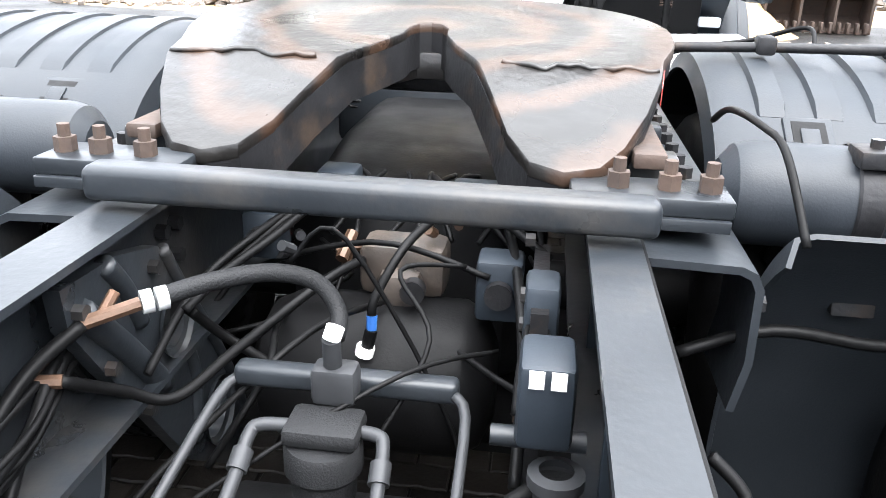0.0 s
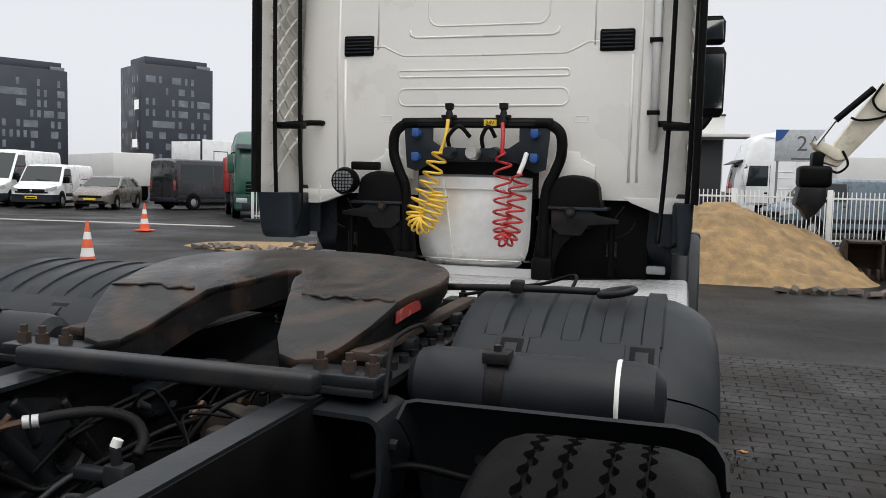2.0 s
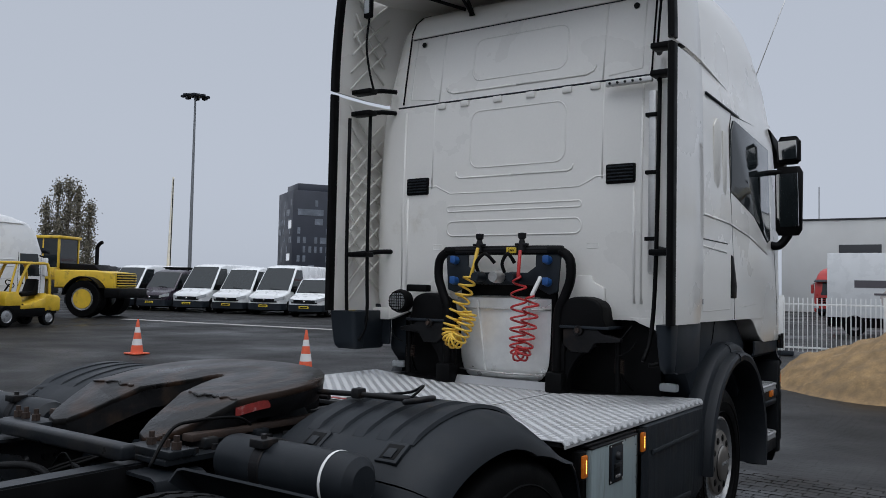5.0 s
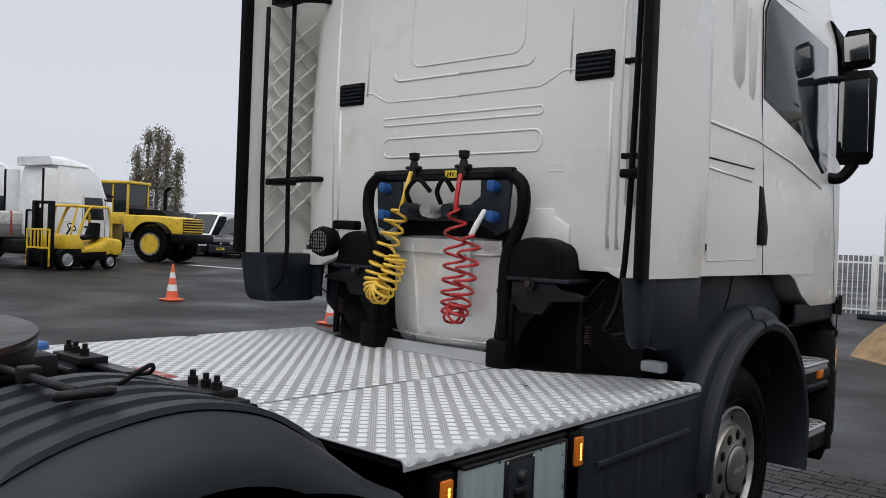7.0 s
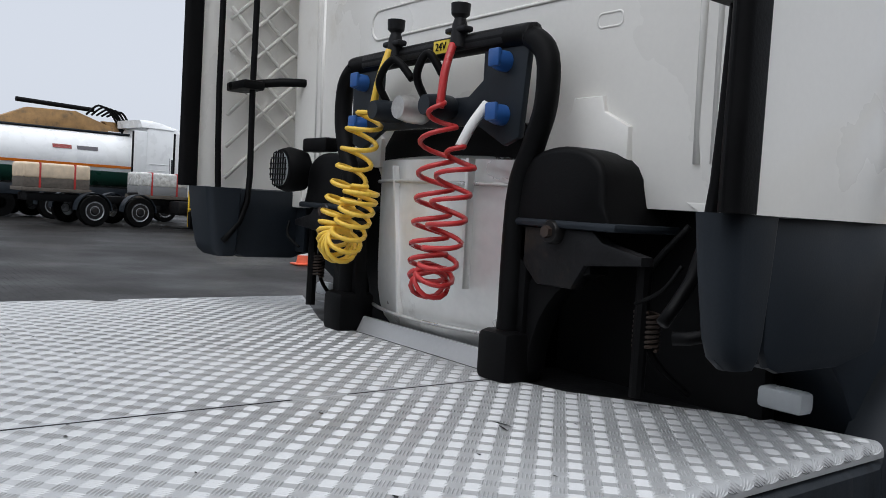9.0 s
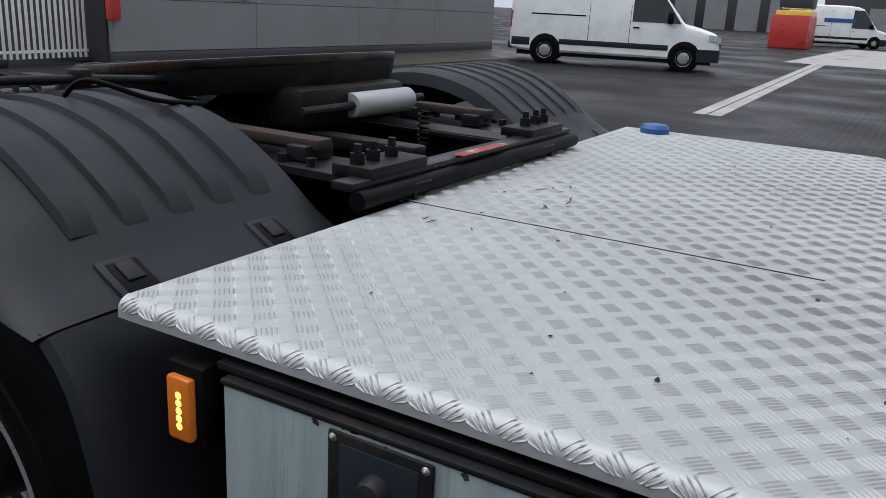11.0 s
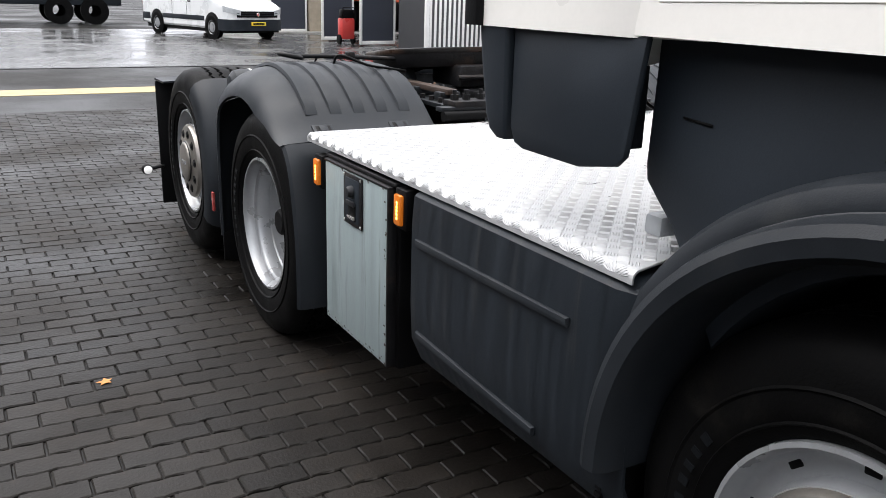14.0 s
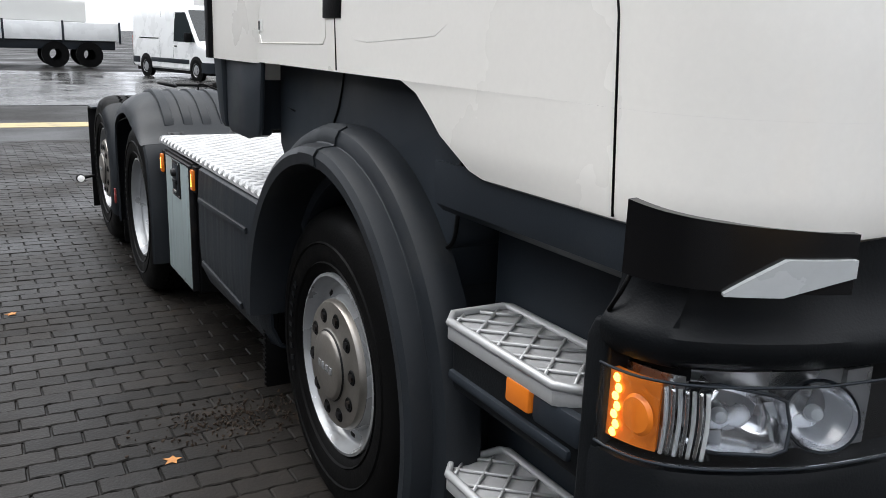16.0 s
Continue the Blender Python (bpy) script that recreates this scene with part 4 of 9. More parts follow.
    rings = [[(s * (x - d), y, z) for x, z in prof] for y, d in ((-1.485, 0.03), (-1.46, 0.0), (-1.0, 0.0), (-0.56, 0.0), (-0.50, 0.02))]
    sk = part("side_skirt", sheet(rings, 0.012 * s), SKIRT, truck, "dark grey plastic side skirt")
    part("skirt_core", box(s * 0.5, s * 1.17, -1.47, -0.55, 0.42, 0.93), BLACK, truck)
    part("skirt_groove", prism([(-1.42, 0.794), (-0.69, 0.806), (-0.69, 0.830), (-1.42, 0.818)], "X", s * 1.24, s * 1.258, 0.008), FENDER, sk)
    part("skirt_groove", prism([(-1.42, 0.495), (-0.80, 0.47), (-0.80, 0.494), (-1.42, 0.519)], "X", s * 1.230, s * 1.250, 0.008), FENDER, sk)


# ---- wheels ----
def wheel(y, z, x_out, style, s):
    """style: steer (domed hub), tag (domed hub with bolt ring), drive (deep dish)."""
    hub = thing_part = None
    c = (0, y, z)
    R = 0.535 if style == "tag" else 0.515
    o = x_out
    wide = 1.33 if style == "tag" else 1.0
    tyre = [(0.300, o - 0.012), (0.315, o + 0.006), (0.36, o + 0.022), (0.43, o + 0.022), (0.475, o + 0.008), (0.500, o - 0.014), (0.512, o - 0.045), (R, o - 0.09),
            (R, o - 0.21), (0.512, o - 0.255), (0.50, o - 0.28), (0.47, o - 0.30), (0.40, o - 0.31), (0.30, o - 0.29)]
    grooves = [o - 0.078, o - 0.122, o - 0.178, o - 0.222]
    tyre = tyre[:7]
    for g in grooves:
        tyre += [(R, g + 0.007), (R - 0.015, g + 0.005), (R - 0.015, g - 0.005), (R, g - 0.007)]
    tyre += [(0.512, o - 0.255), (0.50, o - 0.28), (0.47, o - 0.30), (0.40, o - 0.31), (0.30, o - 0.29)]
    SEG = 224
    tyre = [(r if r < 0.42 else r + R - 0.515 if r < 0.51 or abs(r - 0.512) < 1e-6 else r, o + (x - o) * (wide if x < o else 1.0)) for r, x in tyre]
    bm = lathe([(r, s * x) for r, x in tyre], c, "X", SEG)
    bm.verts.ensure_lookup_table()
    for i, v in enumerate(bm.verts):  # the grooves run in a zigzag
        ring, k = divmod(i, SEG)
        if 7 <= ring < 23:
            v.co.x += (0.0055 if k % 4 < 2 else -0.0055)
    t = part("wheel", bm, RUBBER, truck, "worn black truck tyre with zigzag grooves")
    part("sidewall_ring", lathe([(0.395, s * (o + 0.022)), (0.40, s * (o + 0.027)), (0.405, s * (o + 0.022))], c, "X", 64), RUBBER, t)
    part("sidewall_ring", lathe([(0.33, s * (o + 0.012)), (0.335, s * (o + 0.019)), (0.34, s * (o + 0.013))], c, "X", 64), RUBBER, t)
    for k in range(9):
        a = radians(150 + k * 6.5)
        part("sidewall_mark", box(-0.0015, 0.0015, -0.008 if k % 3 else -0.012, 0.008, -0.012, 0.012,
             m=Matrix.Translation((s * (o + 0.0235), y + 0.365 * math.cos(a), z + 0.365 * math.sin(a))) @ Euler((a + math.pi / 2, 0, 0)).to_matrix().to_4x4()), GUARD, t)
    if style == "drive":
        rim = [(0.302, o - 0.012), (0.300, o + 0.002), (0.290, o + 0.004), (0.283, o - 0.006), (0.277, o - 0.022), (0.274, o - 0.045), (0.262, o - 0.052), (0.259, o - 0.058), (0.255, o - 0.11), (0.249, o - 0.116), (0.246, o - 0.17), (0.236, o - 0.195), (0.215, o - 0.205), (0.165, o - 0.205), (0.16, o - 0.19), (0.14, o - 0.185), (0.135, o - 0.205), (0.0, o - 0.205)]
    else:
        rim = [(0.302, o - 0.012), (0.300, o + 0.002), (0.290, o + 0.004), (0.284, o - 0.008), (0.279, o - 0.024), (0.274, o - 0.042), (0.266, o - 0.050), (0.252, o - 0.053), (0.226, o - 0.050), (0.219, o - 0.038), (0.217, o - 0.014), (0.17, o - 0.014)]
    rm = part("rim", lathe([(r, s * x) for r, x in rim], c, "X", 56), RIM, t, "silver deep-dish rim" if style == "drive" else "silver rim with domed hub")
    if style == "drive":
        part("hub", lathe([(0.0, s * (o - 0.07)), (0.05, s * (o - 0.07)), (0.06, s * (o - 0.08)), (0.075, s * (o - 0.205))], c, "X", 24), BLACK, t)
        for k in range(10):
            a = 2 * math.pi * k / 10
            part("wheel_nut", rod((s * (o - 0.205), y + 0.168 * math.cos(a), z + 0.168 * math.sin(a)), (s * (o - 0.16), y + 0.168 * math.cos(a), z + 0.168 * math.sin(a)), 0.016, 6), DARKMETAL, rm)
            b = a + 0.31
            part("hand_hole", lathe([(0.0, s * 0.0015), (0.03, s * 0.0015)], (s * (o - 0.203), y + 0.205 * math.cos(b), z + 0.215 * math.sin(b)), "X", 14), BLACK, rm)
        part("valve_stem", tube([(s * (o - 0.06), y + 0.26, z + 0.05), (s * (o - 0.07), y + 0.22, z + 0.06), (s * (o - 0.08), y + 0.19, z + 0.05)], 0.006, 6), DARKMETAL, rm)
    else:
        hub = part("hub", lathe([(0.216, s * (o - 0.035)), (0.214, s * (o - 0.004)), (0.206, s * (o + 0.007)), (0.190, s * (o + 0.012)), (0.124, s * (o + 0.016)), (0.116, s * (o + 0.022)), (0.110, s * (o + 0.032)), (0.100, s * (o + 0.037)), (0.055, s * (o + 0.039)), (0.0, s * (o + 0.040))], c, "X", 48), HUB, t, "cast metal hub with ten sunken nuts")
        part("hub_groove", lathe([(0.1185, s * (o + 0.0215)), (0.1165, s * (o + 0.024)), (0.1145, s * (o + 0.027))], c, "X", 48), DARKMETAL, hub)
        for k in range(10):
            a = 2 * math.pi * k / 10 + 0.1
            cy, cz = y + 0.162 * math.cos(a), z + 0.162 * math.sin(a)
            part("nut_well", lathe([(0.025, s * (o + 0.0135)), (0.022, s * (o + 0.0165)), (0.018, s * (o + 0.015)), (0.0, s * (o + 0.0148))], (0, cy, cz), "X", 18), BLACK, hub)
            part("wheel_nut", rod((s * (o + 0.012), cy, cz), (s * (o + 0.022), cy, cz), 0.014, 6), DARKMETAL, hub)
            b = a + 0.31
            part("rim_slot", box(s * (o - 0.075), s * (o - 0.0505), -0.017, 0.017, -0.009, 0.009, 0.004, m=Matrix.Translation((0, y + 0.253 * math.cos(b), z + 0.253 * math.sin(b))) @ Euler((b + math.pi / 2, 0, 0)).to_matrix().to_4x4()), BLACK, rm)
        for k in range(4):
            part("hub_mark", box(s * (o + 0.0385), s * (o + 0.0415), y - 0.05 + k * 0.03, y - 0.03 + k * 0.03, z - 0.012, z + 0.012, 0.001), RIM, t)
    return t


for s in (-1, 1):
    wheel(FRONT_Y, 0.515, 1.165, "steer", s)
    wheel(DRIVE_Y, 0.500, 1.262, "drive", s)
    wheel(DRIVE_Y, 0.500, 0.925, "drive", s)
    wheel(TAG_Y, 0.540, 1.262, "tag", s)
part("axle", rod((-1.0, DRIVE_Y, 0.5), (1.0, DRIVE_Y, 0.5), 0.08, 16), BLACK, truck)
part("axle", rod((-1.0, TAG_Y, 0.53), (1.0, TAG_Y, 0.53), 0.06, 16), BLACK, truck)
part("axle", rod((-1.0, 0, 0.5), (1.0, 0, 0.5), 0.06, 16), BLACK, truck)
part("differential", lathe([(0.0, -0.2), (0.1, -0.19), (0.2, -0.1), (0.22, 0), (0.2, 0.1), (0.1, 0.2), (0, 0.21)], (0.0, DRIVE_Y, 0.52), "Y", 24), BLACK, truck)


# ---- fenders over the drive axle ----
def fender_rows(s, yc, zc, R, a0, a1, x0, x1, n=22, drop=None):
    prof = [(x0, -0.05), (x0 + 0.012, -0.008), (x0 + 0.04, 0.0), (x1 - 0.11, 0.0), (x1 - 0.06, -0.008), (x1 - 0.025, -0.03), (x1 - 0.004, -0.065), (x1, -0.12)]
    rows = []
    for k in range(n + 1):
        a = radians(a0 + (a1 - a0) * k / n)
        rows.append([(s * x, yc + (R + d) * math.cos(a), zc + (R + d) * math.sin(a) * 1.03) for x, d in prof])
    if drop is not None:
        rows.insert(0, [(x, y, drop) for x, y, z in rows[0]])
    return rows


FEN = smooth_path([(0, -3.55, 0.30), (0, -3.55, 0.62), (0, -3.545, 0.80), (0, -3.52, 0.93), (0, -3.46, 1.03), (0, -3.37, 1.10), (0, -3.20, 1.165), (0, -2.98, 1.192), (0, -2.78, 1.155), (0, -2.63, 1.07),
                   (0, -2.525, 0.985), (0, -2.44, 0.93), (0, -2.38, 0.85), (0, -2.335, 0.70), (0, -2.306, 0.52), (0, -2.302, 0.28)], 8)
LEN = [0.0]
for p, q in zip(FEN, FEN[1:]):
    LEN.append(LEN[-1] + (q - p).length)


def fender_at(u, lift=0.0):
    """A point of the drive fender's side outline at length u from its rear foot, lifted outwards."""
    k = max(i for i in range(len(LEN) - 1) if LEN[i] <= u or i == 0)
    p, q = FEN[k], FEN[k + 1]
    f = (u - LEN[k]) / (LEN[k + 1] - LEN[k])
    d = (FEN[min(k + 2, len(FEN) - 1)] - FEN[max(k - 1, 0)]).normalized()
    c = p.lerp(q, f)
    return c.y - d.z * lift, c.z + d.y * lift


def length_at(y, front):
    """Length along the outline where it passes y, on its front or rear half."""
    ks = [i for i, p in enumerate(FEN) if (p.y > -2.98) == front]
    return LEN[min(ks, key=lambda i: abs(FEN[i].y - y))]


def flat_arch(s, x0, x1, u0, u1, n, taper=0.0):
    prof = [(x0, -0.05), (x0 + 0.012, -0.012), (x0 + 0.05, 0.0), (x1 - 0.20, 0.0), (x1 - 0.13, -0.010), (x1 - 0.075, -0.030), (x1 - 0.035, -0.058), (x1 - 0.010, -0.092), (x1, -0.135), (x1 - 0.012, -0.138)]
    return [[(s * x, *fender_at(u0 + (u1 - u0) * k / n, d * (1 - taper * max(0.0, k / n - 0.72) / 0.28))) for x, d in prof] for k in range(n + 1)]


U_REAR, U_FRONT = length_at(-3.475, False), length_at(-2.45, True)
for s in (-1, 1):
    fd = part("drive_fender", sheet(flat_arch(s, 0.57, 1.31, U_REAR, U_FRONT, 40, 0.86), 0.008 * s), FENDER, truck, "dark grey plastic fender with raised ribs")
    part("fender_leg", sheet(flat_arch(s, 1.02, 1.307, 0.0, U_REAR - 0.006, 12), 0.008 * s), FENDER, fd)
    rows = [[(s * x, *fender_at(U_FRONT + 0.006 + (LEN[-1] - U_FRONT - 0.006) * k / 14, d)) for x, d in ((0.75, 0.0), (1.22, 0.0), (1.27, -0.002), (1.292, -0.008), (1.302, -0.022))] for k in range(15)]
    part("fender_leg", sheet(rows, 0.008 * s), FENDER, fd)
    ua, ub = length_at(-3.35, False), length_at(-2.575, True)
    for i in range(5):
        x = 0.695 + i * 0.108
        rows = []
        for k in range(21):
            u = ua + (ub - ua) * k / 20
            lift = 0.011 * min(1, k / 1.0, (20 - k) / 1.0) + 0.0005
            rows.append([(s * xx, *fender_at(u, l)) for xx, l in ((x - 0.030, -0.002), (x - 0.024, lift), (x + 0.024, lift), (x + 0.030, -0.002))])
        part("fender_rib", sheet(rows, 0.003 * s), FENDER, fd)
    for uc in (length_at(-3.40, False), length_at(-2.49, True)):
        for x in (0.755, 1.105):
            y0, z0 = fender_at(uc - 0.02)
            y1, z1 = fender_at(uc + 0.02)
            yc, zc = fender_at(uc)
            t = math.atan2(z1 - z0, y1 - y0)
            m = Matrix.Translation((s * x, yc, zc)) @ Euler((t, 0, 0)).to_matrix().to_4x4()
            cl = part("fender_clip", box(-0.046, 0.046, -0.048, 0.048, -0.012, 0.006, 0.005, m=m), FENDER, fd)
            part("clip_recess", box(-0.032, 0.032, -0.036, 0.034, 0.0045, 0.0072, 0.001, m=m), BLACK, cl)
            part("clip_bar", box(-0.018, 0.018, -0.032, 0.012, 0.0065, 0.012, 0.003, m=m), FENDER, cl)
    part("side_reflector", box(s * 1.300, s * 1.312, -3.56, -3.53, 0.40, 0.50, 0.003), LABEL_R, truck, "small red side reflector")
    part("small_mudflap", box(s * 1.0, s * 1.26, -3.565, -3.55, 0.12, 0.34, 0.003), BLACK, truck)
    # tag axle part fender and mudflap
    part("tag_fender", sheet(fender_rows(s, TAG_Y, 0.53, 0.60, -25, 57, 0.60, 1.308, 18), 0.008 * s), FENDER, truck, "dark plastic half fender")
    part("mudflap", box(s * 0.88, s * 1.27, -5.03, -5.01, 0.10, 0.92, 0.004), BLACK, truck, "black rubber mudflap")
    part("flap_bracket", sheet([[(s * x, y, z) for x, z in ((0.86, 0.96), (1.27, 0.94))] for y in (-5.03, -4.78)], 0.012), FENDER, truck)
    lampb = part("rear_work_lamp", lathe([(0.0, 0.042), (0.026, 0.04), (0.034, 0.025), (0.036, 0.0), (0.032, -0.01), (0, -0.01)], (s * 1.36, -5.03, 0.34), "Y", 20), BLACK, truck, "small round rear lamp on a stalk")
    part("lamp_lens", lathe([(0.0, 0.048), (0.016, 0.046), (0.028, 0.040)], (s * 1.36, -5.03, 0.34), "Y", 20), LITW, lampb, "bright white lens")
    part("lamp_stalk", rod((s * 1.25, -5.01, 0.36), (s * 1.34, -5.025, 0.34), 0.012, 8), BLACK, lampb)
    # transverse air tank behind the fender
    tk = part("air_tank", lathe([(0.0, s * 0.545), (0.055, s * 0.55), (0.081, s * 0.572), (0.088, s * 0.60), (0.088, s * 1.12), (0.081, s * 1.15), (0.055, s * 1.172), (0, s * 1.177)], (0, -3.62, 1.03), "X", 28), FENDER, truck, "dark grey transverse air tank")
    part("tank_band", lathe([(0.0895, s * 1.060), (0.0905, s * 1.063), (0.0905, s * 1.068), (0.0895, s * 1.071)], (0, -3.62, 1.03), "X", 28), LABEL_W, tk)
    part("tank_strap", lathe([(0.090, s * 0.752), (0.093, s * 0.756), (0.093, s * 0.796), (0.090, s * 0.80)], (0, -3.62, 1.03), "X", 28), DARKMETAL, tk)
    part("strap_plate", box(s * 0.745, s * 0.81, -3.70, -3.63, 1.10, 1.128, 0.004), DARKMETAL, tk)
    part("strap_bolt", rod((s * 0.777, -3.665, 1.128), (s * 0.777, -3.665, 1.142), 0.011, 6), STEEL, tk)
    part("tank_port", rod((s * 1.0, -3.69, 0.97), (s * 1.0, -3.73, 0.95), 0.014, 10), DARKMETAL, tk)
    part("tank_hose", tube([(s * 1.0, -3.73, 0.95), (s * 0.96, -3.80, 0.90), (s * 0.80, -3.82, 0.86), (s * 0.62, -3.84, 0.88), (s * 0.48, -3.86, 0.84)], 0.010, 8), HOSE, tk)
    part("tank_bracket", prism([(-3.70, 0.99), (-3.68, 1.0), (-3.56, 0.93), (-3.56, 0.86), (-3.72, 0.86)], "X", s * 0.74, s * 0.81, 0.004), DARKMETAL, tk)

# ---- front fenders, steps, bumper corner, headlamps ----
ARCH = (0.12, 0.56)


def arch_y(r, a):
    """The wheel arch is a little tighter ahead of the axle."""
    return ARCH[0] + r * math.cos(a) * (0.93 if math.cos(a) > 0 else 1.0)


def arc_pts(r, a0, a1, n):
    return [(arch_y(r, radians(a0 + (a1 - a0) * k / n)), ARCH[1] + r * math.sin(radians(a0 + (a1 - a0) * k / n))) for k in range(n + 1)]


for s in (-1, 1):
    poly = [(-0.612, 1.455), (0.30, 1.46), (0.50, 1.445), (0.60, 1.355), (0.68, 1.29), (0.69, 1.25), (0.685, 1.15), (0.67, 1.085), (0.63, 1.05), (0.62, 0.98)] + arc_pts(0.58, 35, 150, 16) + [(-0.49, 1.02), (-0.531, 1.077), (-0.574, 1.117), (-0.612, 1.155), (-0.618, 1.19)]
    part("wheel_arch_panel", prism(poly, "X", s * 0.9, s * 1.135, 0.012), GREY_PL, truck, "dark grey panel over the front wheel")
    part("panel_seam", tube([(s * 1.135, -0.01, 1.455), (s * 1.135, -0.03, 1.39), (s * 1.136, -0.055, 1.335), (s * 1.136, -0.09, 1.29)], 0.0045, 6, per=4), BLACK, truck)
    part("panel_seam", tube([(s * 1.137, 0.692, 1.275), (s * 1.137, 0.688, 1.18), (s * 1.137, 0.675, 1.09), (s * 1.137, 0.64, 1.055), (s * 1.137, 0.60, 1.05)], 0.006, 6, per=4), BLACK, truck)
    part("panel_mark", tube([(s * 1.137, -0.52, 1.30), (s * 1.137, -0.445, 1.294)], 0.003, 6, per=1), BLACK, truck)
    part("rear_fairing", prism([(-1.005, 1.45), (-0.555, 1.455), (-0.572, 1.35), (-0.586, 1.24), (-0.592, 1.210), (-0.615, 1.188), (-0.74, 1.165), (-0.95, 1.168), (-0.985, 1.18), (-1.003, 1.215)], "X", s * 1.202, s * 1.222, 0.008, 2), GREY_PL, truck, "dark grey fairing below the deflector")
    part("fairing_core", prism([(-1.003, 1.448), (-0.71, 1.452), (-0.71, 1.18), (-0.74, 1.170), (-0.95, 1.172), (-0.983, 1.183), (-1.001, 1.216)], "X", s * 1.13, s * 1.206, 0.012, 2), GREY_PL, truck)
    part("fairing_flange", box(s * 1.055, s * 1.20, -0.730, -0.712, 1.20, 1.50, 0.004), GREY_PL, truck)
    n = 44
    rows = []
    for k in range(n + 1):
        a = radians(-14 + 196 * k / n)
        row = []
        for x, r in ((0.75, 0.630), (1.20, 0.630), (1.262, 0.634), (1.282, 0.645), (1.285, 0.668), (1.278, 0.681), (1.262, 0.6865), (1.228, 0.689), (1.221, 0.697), (1.220, 0.716), (1.211, 0.735), (1.188, 0.746), (1.160, 0.748), (1.128, 0.742)):
            row.append((s * x, arch_y(r, a), ARCH[1] + r * math.sin(a) * (1.0 if math.sin(a) < 0 else 0.985)))
        rows.append(row)
    ff = part("front_fender", sheet(rows, -0.010 * s), FENDER, truck, "dark grey plastic front wheel arch")
    rows = [[(s * (x + 0.007), arch_y(r + 0.004, radians(a)), ARCH[1] + (r + 0.004) * math.sin(radians(a)) * 0.985) for x, r in ((1.20, 0.630), (1.262, 0.634), (1.282, 0.645), (1.285, 0.668), (1.278, 0.681), (1.262, 0.6865), (1.228, 0.689), (1.221, 0.697), (1.220, 0.716), (1.211, 0.735), (1.188, 0.746))]
            for a in (87, 90, 94, 98)]
    part("fender_bridge", sheet(rows, -0.008 * s), FENDER, ff)
    for row in (rows[0], rows[-1]):
        part("fender_joint", tube([row[k] for k in range(1, 9)], 0.0035, 6, per=1), BLACK, ff)
    part("front_mudflap", box(s * 0.95, s * 1.22, -0.575, -0.56, 0.22, 0.58, 0.003), BLACK, truck, "black rubber mudflap behind the front wheel")
    for k in range(16):
        part("flap_tooth", box(s * 1.22, s * 1.226, -0.577, -0.558, 0.23 + k * 0.02, 0.24 + k * 0.02), BLACK, truck)
    # entry steps
    part("step_well", box(s * 0.80, s * 1.035, 0.70, 1.38, 0.35, 1.27, 0.02), GREY_PL, truck, "dark grey step recess")
    part("step_box", box(s * 1.02, s * 1.225, 0.82, 1.33, 0.77, 0.905, 0.02), GUARD, truck)
    part("door_sill", sheet([[(s * x, y, z) for x, z in ((1.212, 1.285), (1.214, 1.225), (1.208, 1.185), (1.185, 1.165), (1.12, 1.145), (1.03, 1.13))] for y in (0.70, 0.85, 1.0, 1.2, 1.36)], 0.012 * s), GREY_PL, truck, "dark grey sill below the door")
    part("step_rail", box(s * 1.205, s * 1.236, 0.83, 1.27, 0.80, 0.825, 0.008), GREY_PL, truck)
    part("lower_step_box", box(s * 1.02, s * 1.225, 0.82, 1.33, 0.42, 0.54, 0.02), GUARD, truck)
    for z, y0 in ((0.945, 0.78), (0.575, 0.80)):
        st = part("step_frame", prism([(s * 1.04, y0 + 0.02), (s * 1.06, y0), (s * 1.20, y0), (s * 1.238, y0 + 0.05), (s * 1.24, 1.22), (s * 1.20, 1.27), (s * 1.04, 1.27)], "Z", z - 0.050, z - 0.014, 0.006), ALU, truck, "cast aluminium entry step")
        lip = [(1.045, y0 + 0.02), (1.06, y0 + 0.006), (1.20, y0 + 0.006), (1.234, y0 + 0.05), (1.236, 1.22), (1.20, 1.265), (1.045, 1.265)]
        part("step_rim", tube([(s * x, y, z - 0.008) for x, y in lip], 0.0105, 8, True, 1), ALU, st)
        for d in (-1, 1):
            for k in range(-3, 9):
                yc = y0 + k * 0.083
                pts = [(1.06 + 0.160 * t / 24, yc + d * 0.14 * t / 24) for t in range(25)]
                pts = [p for p in pts if y0 + 0.018 + max(0, p[0] - 1.19) < p[1] < 1.252 - max(0, p[0] - 1.19)]
                if len(pts) > 1:
                    part("step_grid", tube([(s * pts[0][0], pts[0][1], z - 0.008), (s * pts[-1][0], pts[-1][1], z - 0.009)], 0.0042, 5, per=1), ALU, st)
    part("side_repeater", box(s * 1.22, s * 1.242, 1.07, 1.15, 0.848, 0.900, 0.006), ORANGE, truck, "amber side repeater")
    part("repeater_mount", box(s * 1.20, s * 1.235, 1.15, 1.30, 0.835, 0.900, 0.012), GREY_PL, truck)

CORNER = [(1.245, 1.345), (1.243, 1.385), (1.225, 1.44), (1.175, 1.495), (1.08, 1.55), (0.93, 1.60), (0.6, 1.64), (0.0, 1.66)]


smooth_plan = [(p.x, p.y) for p in smooth_path([(x, y, 0) for x, y in CORNER], 5)]


def corner_ring(inset, z, y_back=1.345):
    """The front's plan outline at height z."""
    right = [(x - inset * (1 if x > 0.9 else 0), y - inset * (0 if x > 1.2 else 1)) for x, y in smooth_plan]
    pts = [(1.245 - inset, y_back)] + right + [(-x, y) for x, y in right[-2::-1]] + [(-1.245 + inset, y_back)]
    return [(x, y, z) for x, y in pts]


